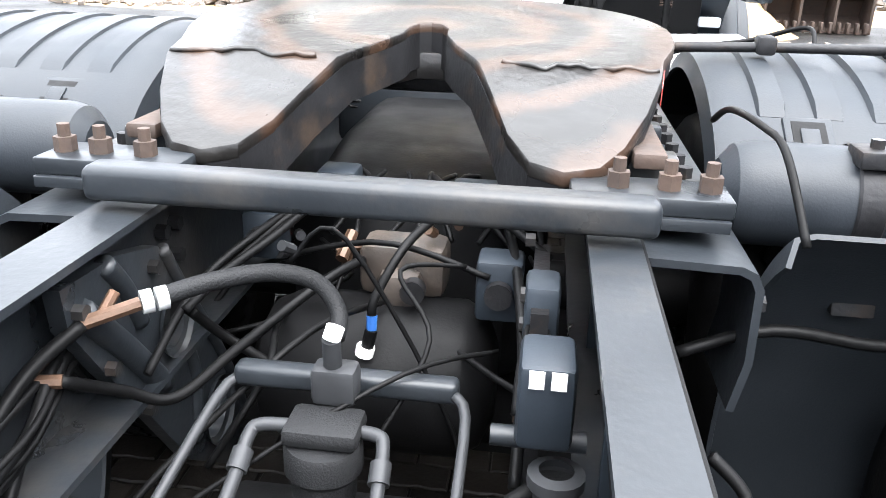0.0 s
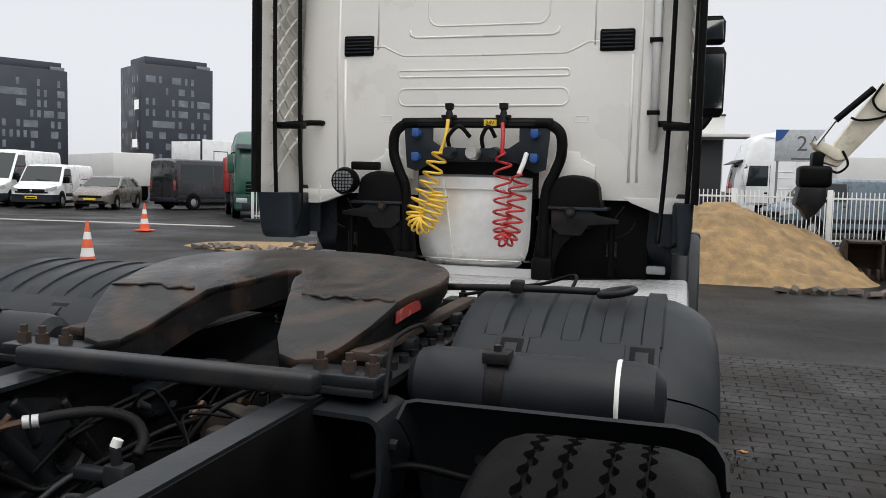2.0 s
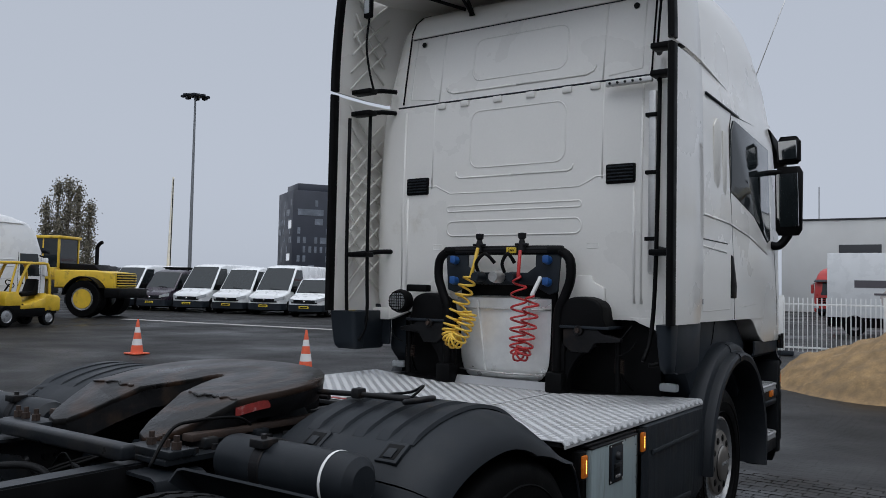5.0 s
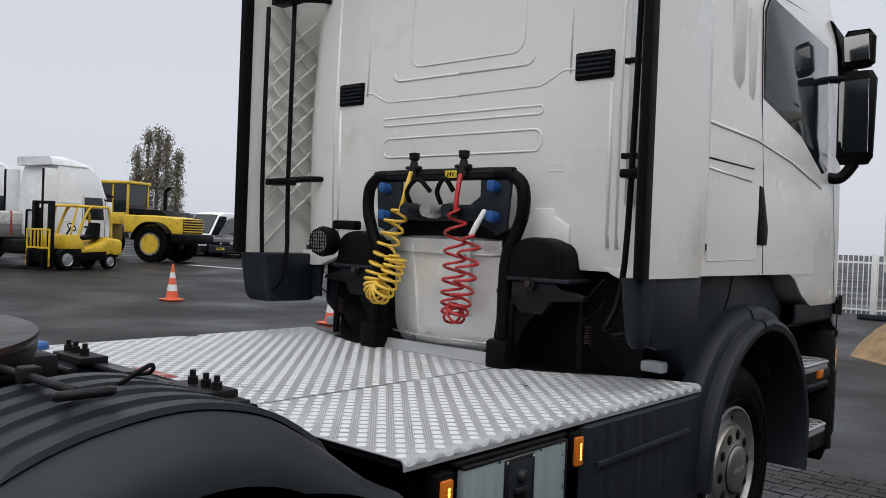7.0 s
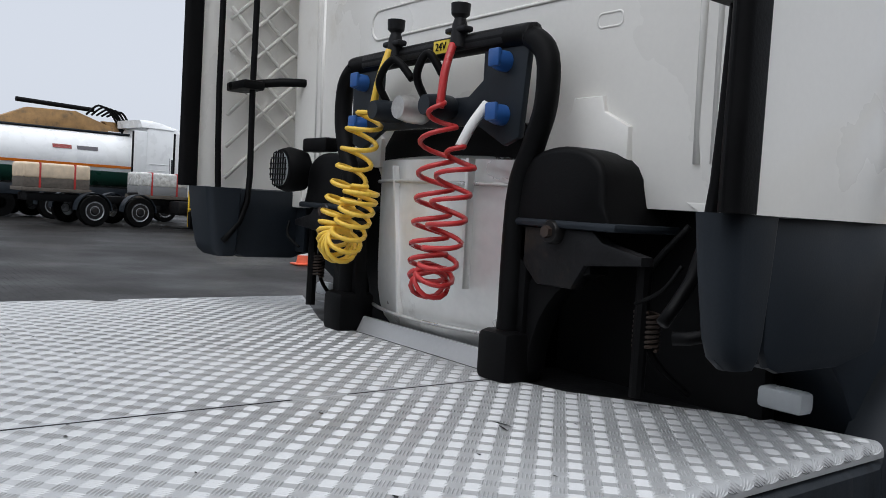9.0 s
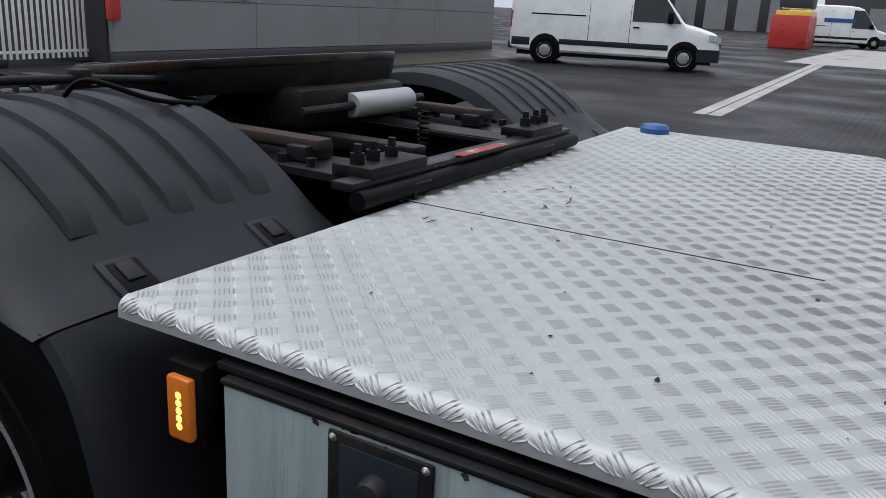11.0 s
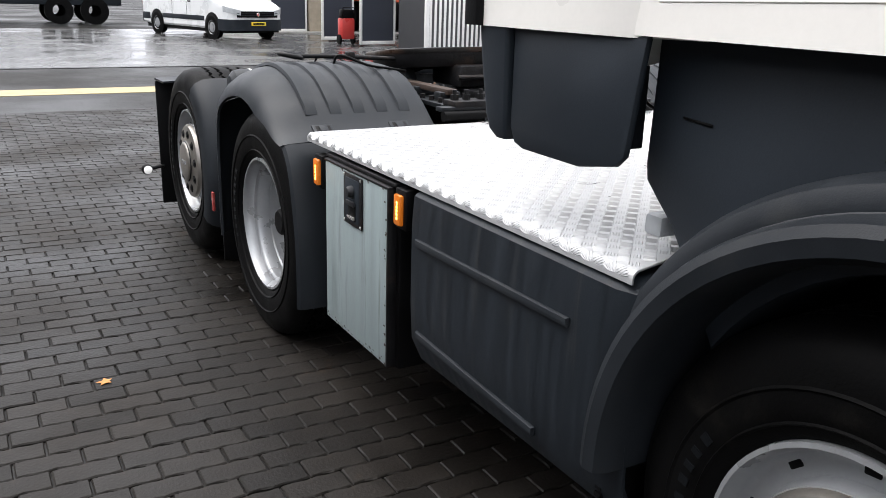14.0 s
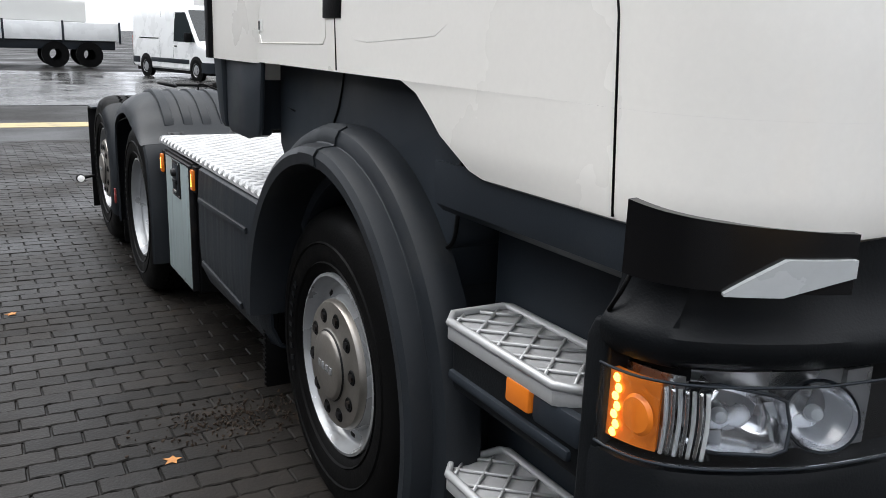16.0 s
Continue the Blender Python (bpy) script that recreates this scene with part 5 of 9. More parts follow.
part("front_lower_panel", loft([corner_ring(i, z) for i, z in ((0.035, 1.31), (0.035, 1.21), (0.034, 1.175), (0.022, 1.145), (0.006, 1.124), (-0.004, 1.110), (-0.005, 1.095), (0.002, 1.072), (0.012, 1.058), (0.035, 1.050))]), GUARD, truck, "dark grey front corner panel")
part("bumper", loft([corner_ring(i, z, 1.34) for i, z in ((0.03, 0.888), (0.004, 0.878), (-0.002, 0.86), (0.0, 0.50), (0.06, 0.32))]), GUARD, truck, "dark grey front bumper")
part("headlamp_bay", loft([corner_ring(i, z, 1.33) for i, z in ((0.06, 1.09), (0.06, 0.88))]), BLACK, truck)
def corner_band(s, i0, i1, inset, z0, z1, drop=0.0):
    """Two rows along the corner's plan; both fall by drop towards the middle of the front."""
    pts = [(x - inset * (1 if x > 0.9 else 0), y - inset * (0 if x > 1.2 else 1), drop * k / max(1, i1 - i0 - 1)) for k, (x, y) in enumerate(smooth_plan[i0:i1])]
    return [[(s * x, y, z - d) for x, y, d in pts] for z in (z0, z1)]


for s in (-1, 1):
    part("bumper_pillar", prism([(1.30, 0.40), (1.36, 0.40), (1.362, 1.08), (1.40, 1.115), (1.36, 1.118), (1.32, 1.105), (1.302, 1.07)], "X", s * 1.02, s * 1.242, 0.010, 3), GUARD, truck)
    lamp = part("headlamp", sheet(corner_band(s, 2, 28, 0.050, 0.893, 1.034), 0.008 * s), SATIN, truck, "clear headlamp with amber indicator")
    part("lamp_rim", add_tube(bmesh.new(), [Vector(p) for p in corner_band(s, 1, 28, -0.001, 1.035, 1.035)[0]], 0.0026, 6), GREY_PL, lamp)
    part("lamp_rim", add_tube(bmesh.new(), [Vector(p) for p in corner_band(s, 1, 28, -0.001, 0.891, 0.891)[0]], 0.0026, 6), GREY_PL, lamp)
    part("indicator", sheet(corner_band(s, 2, 12, 0.016, 0.905, 1.026), 0.016 * s), ORANGE, lamp, "amber indicator section")
    part("indicator_bowl", lathe([(0.036, s * 0.004), (0.030, s * 0.010), (0.012, s * 0.012), (0.0, s * 0.012)], (s * 1.218, 1.425, 0.965), "X", 20), ORANGE, lamp)
    for k in range(7):
        part("indicator_diode", lathe([(0, s * 0.004), (0.006, s * 0.003), (0.0085, 0)], (s * 1.2295, 1.378 + 0.006 * (k % 2), 0.915 + k * 0.0165), "X", 8), AMBER_LIT, lamp)
    part("flute_back", sheet(corner_band(s, 11, 17, 0.030, 0.905, 1.024), 0.006 * s), CHROME, lamp, "bright silver strip behind the flutes")
    for k in range(7):  # upright clear flutes between indicator and main beam
        x, y = smooth_plan[12][0] - 0.012 - k * 0.0068, smooth_plan[12][1] - 0.004 + k * 0.0085
        part("lens_flute", tube([(s * x, y, 0.905), (s * (x - 0.003), y + 0.002, 0.965), (s * x, y, 1.022)], 0.0038, 8), CHROME if k % 2 else GREYLENS, lamp)
    part("flute_frame", add_tube(bmesh.new(), [Vector((s * 1.150, 1.500, 1.028)), Vector((s * 1.159, 1.490, 0.99)), Vector((s * 1.159, 1.490, 0.94)), Vector((s * 1.150, 1.500, 0.900))], 0.0085, 8), GREY_PL, lamp)
    part("flute_frame", add_tube(bmesh.new(), [Vector((s * 1.138, 1.506, 1.026)), Vector((s * 1.148, 1.496, 0.99)), Vector((s * 1.148, 1.496, 0.94)), Vector((s * 1.138, 1.506, 0.902))], 0.005, 8), CHROME, lamp)
    d = Vector((0.62 * s, 0.78, 0.30)).normalized()
    turn = d.to_track_quat("Z", "Y").to_matrix().to_4x4()
    # main beam: a wide trough with a bright floor, cut off square at its far end
    prof = ((0.052, 0.036), (0.049, 0.012), (0.040, -0.012), (0.024, -0.028), (0.012, -0.034))
    rings = []
    for r, dep in prof:
        q = r / 0.052
        rings.append([(s * x * q, y * q, dep) for x, y in ((-0.088, -0.036), (-0.076, -0.050), (-0.03, -0.056), (0.055, -0.052), (0.078, -0.040), (0.083, 0.0), (0.074, 0.038), (0.05, 0.046), (-0.03, 0.054), (-0.076, 0.048), (-0.088, 0.034), (-0.094, 0.0))])
    trough = part("main_reflector", loft(rings, cap=False), MIRROR, lamp, "mirror-bright main beam reflector")
    trough.matrix_basis = Matrix.Translation((s * 1.080, 1.497, 0.962)) @ turn
    part("bulb_cap", add_lathe(bmesh.new(), [(0.015, -0.034), (0.014, 0.0), (0.009, 0.012), (0.0, 0.014)], (s * -0.02, 0, 0), "Z", 14), GREYLENS, lamp).matrix_basis = trough.matrix_basis.copy()
    part("trough_rim", add_tube(bmesh.new(), [Vector((x, y, 0.036)) for x, y, _ in rings[0]], 0.0035, 6, True), GREY_PL, lamp).matrix_basis = trough.matrix_basis.copy()
    r = 0.056
    bowl = part("reflector_bowl", add_lathe(bmesh.new(), [(r, 0.040), (r * 0.93, 0.015), (r * 0.75, -0.012), (r * 0.45, -0.03), (0.015, -0.036)], (0, 0, 0), "Z", 28), MIRROR, lamp, "mirror reflector bowl")
    bowl.matrix_basis = Matrix.Translation((s * 0.945, 1.553, 0.965)) @ turn
    part("bulb_cap", add_lathe(bmesh.new(), [(0.016, -0.034), (0.015, 0.0), (0.010, 0.012), (0.0, 0.014)], (0, 0, 0), "Z", 14), GREYLENS, lamp).matrix_basis = bowl.matrix_basis.copy()
    part("bowl_ring", add_lathe(bmesh.new(), [(r * 1.0, 0.036), (r * 1.06, 0.042), (r * 1.10, 0.036), (r * 1.08, 0.02)], (0, 0, 0), "Z", 28), GREY_PL, lamp).matrix_basis = bowl.matrix_basis.copy()
    cover = part("headlamp_cover", sheet(corner_band(s, 1, 28, 0.0, 0.893, 1.034), 0.004 * s), LENS, lamp, "clear plastic cover")
    cover.visible_shadow = False
    part("corner_wedge", sheet([[(s * (x + 0.013), y + 0.019, z0 + (z1 - z0) * k / 20) for k, (x, y) in enumerate(smooth_plan[4:25])] for z0, z1 in ((1.323, 1.290), (1.27, 1.25), (1.204, 1.195))], 0.02 * s), GLOSSB, truck, "glossy black corner strip")
    part("wedge_lamp", sheet([[(s * (x + 0.020), y + 0.027, (1.198 + 0.054 * min(1, k / 4)) if top else (1.194 + 0.030 * max(0, k - 4) / 4)) for k, (x, y) in enumerate(smooth_plan[16:25])] for top in (1, 0)], 0.012 * s), GREYLENS, truck, "frosted grey corner lamp")
    part("front_panel_seam", add_tube(bmesh.new(), [Vector((s * x, y, z)) for x, y, z in ((1.232, 1.392, 1.205), (1.236, 1.375, 1.165), (1.240, 1.352, 1.125))], 0.004, 6), BLACK, truck)

def holed_plate(outline, holes, x0, x1):
    """A flat casting in the y-z plane between x0 and x1, with round holes right through it."""
    bm = bmesh.new()
    for ring in [outline] + [[(y + r * math.cos(a * math.pi / 10), z + r * math.sin(a * math.pi / 10)) for a in range(20)] for y, z, r in holes]:
        vs = [bm.verts.new((x0, y, z)) for y, z in ring]
        for a, b in zip(vs, vs[1:] + vs[:1]):
            bm.edges.new((a, b))
    bmesh.ops.triangle_fill(bm, use_beauty=True, edges=bm.edges[:])
    ext = bmesh.ops.extrude_face_region(bm, geom=bm.faces[:])["geom"]
    bmesh.ops.translate(bm, vec=(x1 - x0, 0, 0), verts=[v for v in ext if isinstance(v, bmesh.types.BMVert)])
    bmesh.ops.recalc_face_normals(bm, faces=bm.faces[:])
    return bm


# ---- chassis ----
for s in (-1, 1):
    xi = 0.31 if s < 0 else 0.326
    prof = [(xi, 1.03), (0.40, 1.03), (0.40, 0.74), (xi, 0.74), (xi, 0.752), (0.39, 0.752), (0.39, 1.018), (xi, 1.018)]
    part("frame_rail", prism([(s * x, z) for x, z in prof], "Y", -4.96, -2.38, 0.003), FRAME, truck, "grey-painted steel frame rail")
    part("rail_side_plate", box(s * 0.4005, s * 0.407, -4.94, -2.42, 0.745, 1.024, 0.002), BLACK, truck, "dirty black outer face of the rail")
    # slotted sub-plate that carries the fifth wheel
    pl = part("mounting_plate", prism([(s * 0.33, 1.032), (s * 0.53, 1.032), (s * 0.53, 1.05), (s * 0.35, 1.05)], "Y", -3.86, -2.44, 0.003), FRAME, truck)
    for k in range(16):
        y = -3.80 + k * 0.085
        part("plate_bolt", rod((s * 0.495, y, 1.05), (s * 0.495, y, 1.07), 0.013, 6), DARKMETAL, pl)
    for y0 in (-3.83, -2.50):
        pad = part("corner_pad", box(s * 0.30, s * 0.535, y0 - 0.02, y0 + 0.09, 1.05, 1.078, 0.005), DARKMETAL if y0 > -3 else FRAME, truck)
        for x in (0.37, 0.445, 0.505):
            part("nut", rod((s * x, y0 + 0.03, 1.078), (s * x, y0 + 0.03, 1.102), 0.018, 6), RUST if y0 < -3 else DARKMETAL, pad)
            part("stud", rod((s * x, y0 + 0.03, 1.10), (s * x, y0 + 0.03, 1.122), 0.010, 8), RUST if y0 < -3 else DARKMETAL, pad)
    part("slide_bar", box(s * 0.40, s * 0.455, -3.70, -2.62, 1.078, 1.105, 0.006), RUST, truck)
    for k in range(5):
        part("slide_lug", box(s * 0.37, s * 0.48, -3.66 + k * 0.24, -3.60 + k * 0.24, 1.052, 1.09, 0.006), FRAME, truck)
    # bracket that flares out behind the pad
    part("rail_bracket", sheet([[(s * x, y, z) for x, z in ((0.403, 1.012), (0.54, 1.008), (0.562, 0.998), (0.573, 0.975), (0.575, 0.86), (0.56, 0.78))] for y in (-3.92, -3.82, -3.72)], 0.012), FRAME, truck, "folded grey bracket beside the rail")
    part("bracket_bolt", rod((s * 0.575, -3.86, 0.93), (s * 0.593, -3.86, 0.93), 0.014, 6), DARKMETAL, truck)
    # cast suspension hanger bolted inside the rail
    if s < 0:
        shape = [(-4.137, 0.991), (-4.0, 0.985), (-3.87, 0.953), (-3.80, 0.852), (-3.683, 0.70), (-3.567, 0.513), (-3.546, 0.375), (-3.66, 0.40), (-3.82, 0.521), (-3.95, 0.695), (-4.06, 0.832), (-4.13, 0.93)]
        holes = ((-3.845, 0.810, 0.046), (-3.70, 0.555, 0.055))
        hx = 0.33
    else:
        shape = [(-3.98, 0.94), (-3.70, 0.94), (-3.62, 0.84), (-3.54, 0.62), (-3.62, 0.46), (-3.82, 0.44), (-4.00, 0.66)]
        holes = ((-3.77, 0.80, 0.062), (-3.70, 0.62, 0.045), (-3.88, 0.62, 0.030))
        hx = 0.255
    hang = part("hanger_plate", holed_plate(shape, holes, s * hx, s * (hx + 0.025)), FRAME if s < 0 else DARKMETAL, truck, "dark grey cast suspension hanger with round holes")
    for hy, hz, hr in holes:
        part("hole_rim", lathe([(hr, s * 0.012), (hr + 0.010, s * 0.008), (hr + 0.014, 0.0)][::-1], (s * (hx - 0.012), hy, hz), "X", 20), FRAME if s < 0 else DARKMETAL, hang)
    if s < 0:
        for pts, r in (([(-4.10, 0.945), (-4.0, 0.84), (-3.90, 0.725)], 0.021), ([(-4.03, 0.985), (-3.985, 0.93), (-3.95, 0.86)], 0.016), ([(-3.86, 0.945), (-3.80, 0.852), (-3.69, 0.70), (-3.58, 0.513), (-3.556, 0.39)], 0.012), ([(-3.80, 0.74), (-3.78, 0.66), (-3.80, 0.55)], 0.014)):
            part("casting_rib", tube([(-hx, y, z) for y, z in pts], r, 10), FRAME, hang)
        bolts = ((-4.11, 0.95), (-4.05, 0.835), (-3.96, 0.715), (-3.90, 0.93))
    else:
        bolts = ((-3.94, 0.95), (-3.89, 0.88), (-3.74, 0.96), (-3.68, 0.74), (-3.64, 0.55), (-3.92, 0.74))
    for hy, hz in bolts:
        part("hanger_bolt", rod((s * hx, hy, hz), (s * (hx - 0.016), hy, hz), 0.012, 6), STEEL, hang)
    part("air_bellows", lathe([(0.0, 0.2), (0.12, 0.19), (0.14, 0.1), (0.12, 0.0), (0.14, -0.1), (0.12, -0.18), (0, -0.19)], (s * 0.62, -4.45, 0.62), "Z", 24), BLACK, truck)
part("cross_bar", box(-0.40, 0.42, -3.95, -3.89, 1.045, 1.098, 0.014, 3), FRAME, truck, "grey rounded cross bar")
for y in (-2.46, -4.90):
    part("cross_member", box(-0.385, 0.385, y - 0.05, y + 0.05, 0.80, 1.0, 0.02), FRAME, truck)
part("front_plate", box(-0.60, 0.60, -2.47, -2.41, 1.035, 1.055, 0.004), FRAME, truck)
part("front_tube", rod((-0.60, -2.40, 1.018), (0.60, -2.40, 1.018), 0.022, 14), BLACK, truck)
part("front_red_label", box(-0.10, 0.16, -2.425, -2.39, 1.0595, 1.062, 0.001), LABEL_R, truck, "worn red warning label")
# Black sheet puts the shade of the right rail's channel into colour.
part("rail_web_shade", box(0.3865, 0.3895, -4.95, -2.4, 0.755, 1.015, 0.001), BLACK, truck, "black sheet standing for the shade inside the rail")
for k in range(6):
    z = 0.80 + 0.032 * k
    part("rail_cable", tube([(0.372 - 0.006 * (k % 3), y, z + 0.012 * math.sin(y * 3.1 + k)) for y in (-4.9, -4.6, -4.3, -4.0, -3.7, -3.4)], 0.007 + 0.002 * (k % 2), 6), HOSE, truck)
for y in (-4.55, -4.15, -3.75):
    part("cable_tie", box(0.352, 0.387, y - 0.006, y + 0.006, 0.78, 0.985, 0.002), GREY_PL, truck)
for k in range(7):  # loose bundle that lies on the lower flange
    part("rail_cable", tube([(-0.375 + 0.010 * (k % 4), -4.9, 0.78 + 0.013 * (k // 3)), (-0.372 + 0.012 * (k % 3), -4.5, 0.79 + 0.014 * (k // 2)), (-0.36 + 0.010 * (k % 4), -4.25, 0.80 + 0.015 * (k % 5)), (-0.362, -4.14 + 0.012 * k, 0.86 + 0.010 * (k % 3)), (-0.378, -4.06 + 0.014 * k, 0.80 - 0.006 * k)], 0.0055 + 0.0015 * (k % 3), 6), HOSE, truck)
# Casing added so that neither light nor ground shows through the coupling's throat.
part("gearbox_end", loft([[(x, y, z) for x, z in round_rect(-w, w, 0.50, h, (0.06, 0.06, 0.10, 0.10), 4)] for y, w, h in ((-3.42, 0.20, 0.84), (-3.36, 0.27, 0.92), (-2.9, 0.29, 0.95), (-2.5, 0.29, 0.95))]), BLACK, truck, "black casing under the coupling, added to block light")
# dark tray added to close the view between the rails
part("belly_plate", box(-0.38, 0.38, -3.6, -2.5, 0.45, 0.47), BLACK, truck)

# ---- fifth wheel ----
FZ = 1.24
FY = -3.21


def fifth_outline():
    pts = []
    for k in range(33):
        a = radians(-18 + 216 * k / 32)
        pts.append((0.508 * math.copysign(abs(math.cos(a)) ** 0.9, math.cos(a)), FY + (0.335 if math.sin(a) > 0 else 0.42) * math.copysign(abs(math.sin(a)) ** 0.9, math.sin(a))))
    left = [(-0.468, -3.42), (-0.455, -3.52), (-0.425, -3.62), (-0.385, -3.71), (-0.345, -3.76), (-0.29, -3.775), (-0.235, -3.755), (-0.195, -3.69), (-0.165, -3.60), (-0.12, -3.47), (-0.07, -3.36), (-0.045, -3.29), (-0.04, -3.23)]
    return pts + left + [(-0.025, -3.20), (0.0, -3.19), (0.025, -3.20)] + [(-x, y) for x, y in left[::-1]]


def fifth_drop(y):
    """The plate leans back, and its tails slope further down."""
    return -0.115 * (y - FY) + max(0.0, -3.50 - y) * 0.32


outline = fifth_outline()
FIFTH = material("rust_stained_greasy_plate", (0.0085, 0.0078, 0.0073), 0.34, metal=0.0, spec=0.32, var=0.7, scale=5, bump=1.0, fine=22, dark=(0.004, 0.0035, 0.003), dark_amount=0.3)
_n, _l = FIFTH.node_tree.nodes, FIFTH.node_tree.links
_p = _n["Principled BSDF"]
_tc = [t for t in _n if t.bl_idname == "ShaderNodeTexCoord"][0]
_mp, _wv, _mx, _rm = _n.new("ShaderNodeMapping"), _n.new("ShaderNodeTexWave"), _n.new("ShaderNodeMix"), _n.new("ShaderNodeMapRange")
_mp.inputs["Location"].default_value = (0, 3.21, 0)
_wv.wave_type, _wv.rings_direction = "RINGS", "Z"
_wv.inputs["Scale"].default_value, _wv.inputs["Distortion"].default_value, _wv.inputs["Detail"].default_value, _wv.inputs["Detail Scale"].default_value = 2.2, 7.0, 5.0, 1.3
_rm.inputs["From Min"].default_value, _rm.inputs["From Max"].default_value, _rm.inputs["To Max"].default_value = 0.42, 1.0, 0.42
_mx.data_type = "RGBA"
_mx.inputs["B"].default_value = (0.060, 0.032, 0.019, 1)
_l.new(_tc.outputs["Object"], _mp.inputs["Vector"])
_l.new(_mp.outputs[0], _wv.inputs["Vector"])
_l.new(_wv.outputs["Fac"], _rm.inputs["Value"])
_l.new(_rm.outputs["Result"], _mx.inputs["Factor"])
_l.new(_p.inputs["Base Color"].links[0].from_socket, _mx.inputs["A"])
_l.new(_mx.outputs["Result"], _p.inputs["Base Color"])
for name, z_top, thick, shrink in (("fifth_wheel", FZ, 0.028, 1.0),):
    bm = prism(outline, "Z", FZ - thick, FZ, 0.006, 2)
    bmesh.ops.triangulate(bm, faces=[f for f in bm.faces if len(f.verts) > 4])
    for y in (-3.50, -3.60):
        bmesh.ops.bisect_plane(bm, geom=bm.verts[:] + bm.edges[:] + bm.faces[:], plane_co=(0, y, 0), plane_no=(0, 1, 0))
    for v in bm.verts:
        v.co.z -= fifth_drop(v.co.y)
    fw = part(name, bm, FIFTH, truck, "greasy worn fifth wheel plate")
# skirt round the rim, as deep as the casting
rim = [(x, y) for x, y in outline]
rows = [[(x * g, FY + (y - FY) * g, FZ - 0.02 - fifth_drop(y) - d) for x, y in rim + rim[:1]] for d, g in ((0.0, 0.995), (0.035, 0.99), (0.075, 0.95))]
part("casting_skirt", sheet(rows, 0.02), DARKMETAL, fw)
for s in (-1, 1):
    part("pedestal", prism([(-3.36, 1.05), (-3.04, 1.05), (-3.12, 1.15), (-3.28, 1.15)], "X", s * 0.36, s * 0.42, 0.01), FRAME, fw)
    part("side_label", sheet([[(s * x, y, FZ - fifth_drop(y) - d) for x, y in ((0.480, -3.36), (0.471, -3.42), (0.459, -3.51))] for d in (0.024, 0.056)], 0.002), LABEL_R, fw, "worn red maker's label")
part("lock_body", box(-0.25, 0.25, -3.14, -2.84, FZ - 0.16, FZ - 0.05, 0.02), DARKMETAL, fw)
part("lock_jaw", prism([(-0.10, -3.36), (-0.03, -3.20), (0.03, -3.20), (0.10, -3.36), (0.14, -3.2), (0.1, -3.1), (-0.1, -3.1), (-0.14, -3.2)], "Z", FZ - 0.12, FZ - 0.06, 0.006), STEEL, fw)
for s in (-1, 1):
    rr = random.Random(5 + s)
    pts = [(s * (0.17 + 0.28 * k / 14), -3.50 + rr.uniform(-0.012, 0.012), 0) for k in range(15)]
    part("grease_ridge", tube([(x, y, FZ - fifth_drop(y) + rr.uniform(-0.002, 0.003)) for x, y, _ in pts], 0.006, 6, per=2), FIFTH, fw)
part("release_rod", tube([(0.42, -3.10, 1.20), (0.716, -3.125, 1.215), (0.965, -3.133, 1.22)], 0.011, 8, per=2), DARKMETAL, fw, "release handle rod")
ringpts = [(1.015 + 0.050 * math.cos(radians(a)), -3.135 + 0.055 * math.sin(radians(a)), 1.222 + 0.01 * math.cos(radians(a))) for a in range(0, 360, 20)]
part("release_ring", add_tube(bmesh.new(), ringpts, 0.011, 8, True), DARKMETAL, fw, "oval handle ring")
part("rod_clip", box(0.695, 0.735, -3.15, -3.10, 1.20, 1.24, 0.008), DARKMETAL, fw)
part("brake_line", tube([(0.60, -3.97, 1.06), (0.58, -3.88, 1.16), (0.57, -3.78, 1.175), (0.56, -3.60, 1.165), (0.55, -3.52, 1.13)], 0.006, 6), HOSE, fw)
part("lock_cable", tube([(0.5, -2.95, 1.16), (0.62, -2.86, 1.18), (0.75, -2.84, 1.20), (0.86, -2.9, 1.24), (0.86, -2.98, 1.20)], 0.006, 6), HOSE, fw)
part("silver_cylinder", lathe([(0.0, -0.15), (0.033, -0.15), (0.037, -0.142), (0.037, 0.142), (0.034, 0.15), (0, 0.15)], (-0.10, -2.83, 1.134), "X", 20), ALU, truck, "silver cylinder ahead of the fifth wheel")
part("cylinder_rod", rod((-0.33, -2.83, 1.134), (0.28, -2.82, 1.134), 0.013, 10), DARKMETAL, truck)
part("cylinder_spring", tube([(-0.27 + 0.018 * math.cos(a * 0.9), -2.78 + 0.018 * math.sin(a * 0.9), 1.10 - a * 0.0024) for a in range(56)], 0.004, 5, per=1), DARKMETAL, truck)
part("sliding_bar", box(0.16, 0.22, -2.95, -2.50, 1.04, 1.075, 0.006), DARKMETAL, truck)

# ---- works between the rails at the rear ----
tank = part("air_tank", lathe([(0.0, -0.23), (0.07, -0.225), (0.12, -0.20), (0.145, -0.15), (0.145, 0.15), (0.12, 0.19), (0.07, 0.212), (0, 0.215)], (-0.01, -3.68, 0.66), "X", 36), BLACK, truck, "black air reservoir between the rails")
part("lower_reservoir", lathe([(0.0, -0.20), (0.09, -0.19), (0.13, -0.15), (0.13, 0.15), (0.09, 0.19), (0, 0.20)], (0.01, -4.12, 0.56), "X", 32), BLACK, truck, "black lower reservoir")
part("valve_block", box(-0.06, 0.10, -3.66, -3.56, 0.80, 0.90, 0.02), BROWNB, truck, "dirty brown valve block")
part("valve_lobe", box(-0.02, 0.06, -3.70, -3.64, 0.77, 0.86, 0.02), BROWNB, truck)
part("valve_cap", rod((0.05, -3.70, 0.84), (0.05, -3.725, 0.84), 0.022, 14), DARKMETAL, truck)
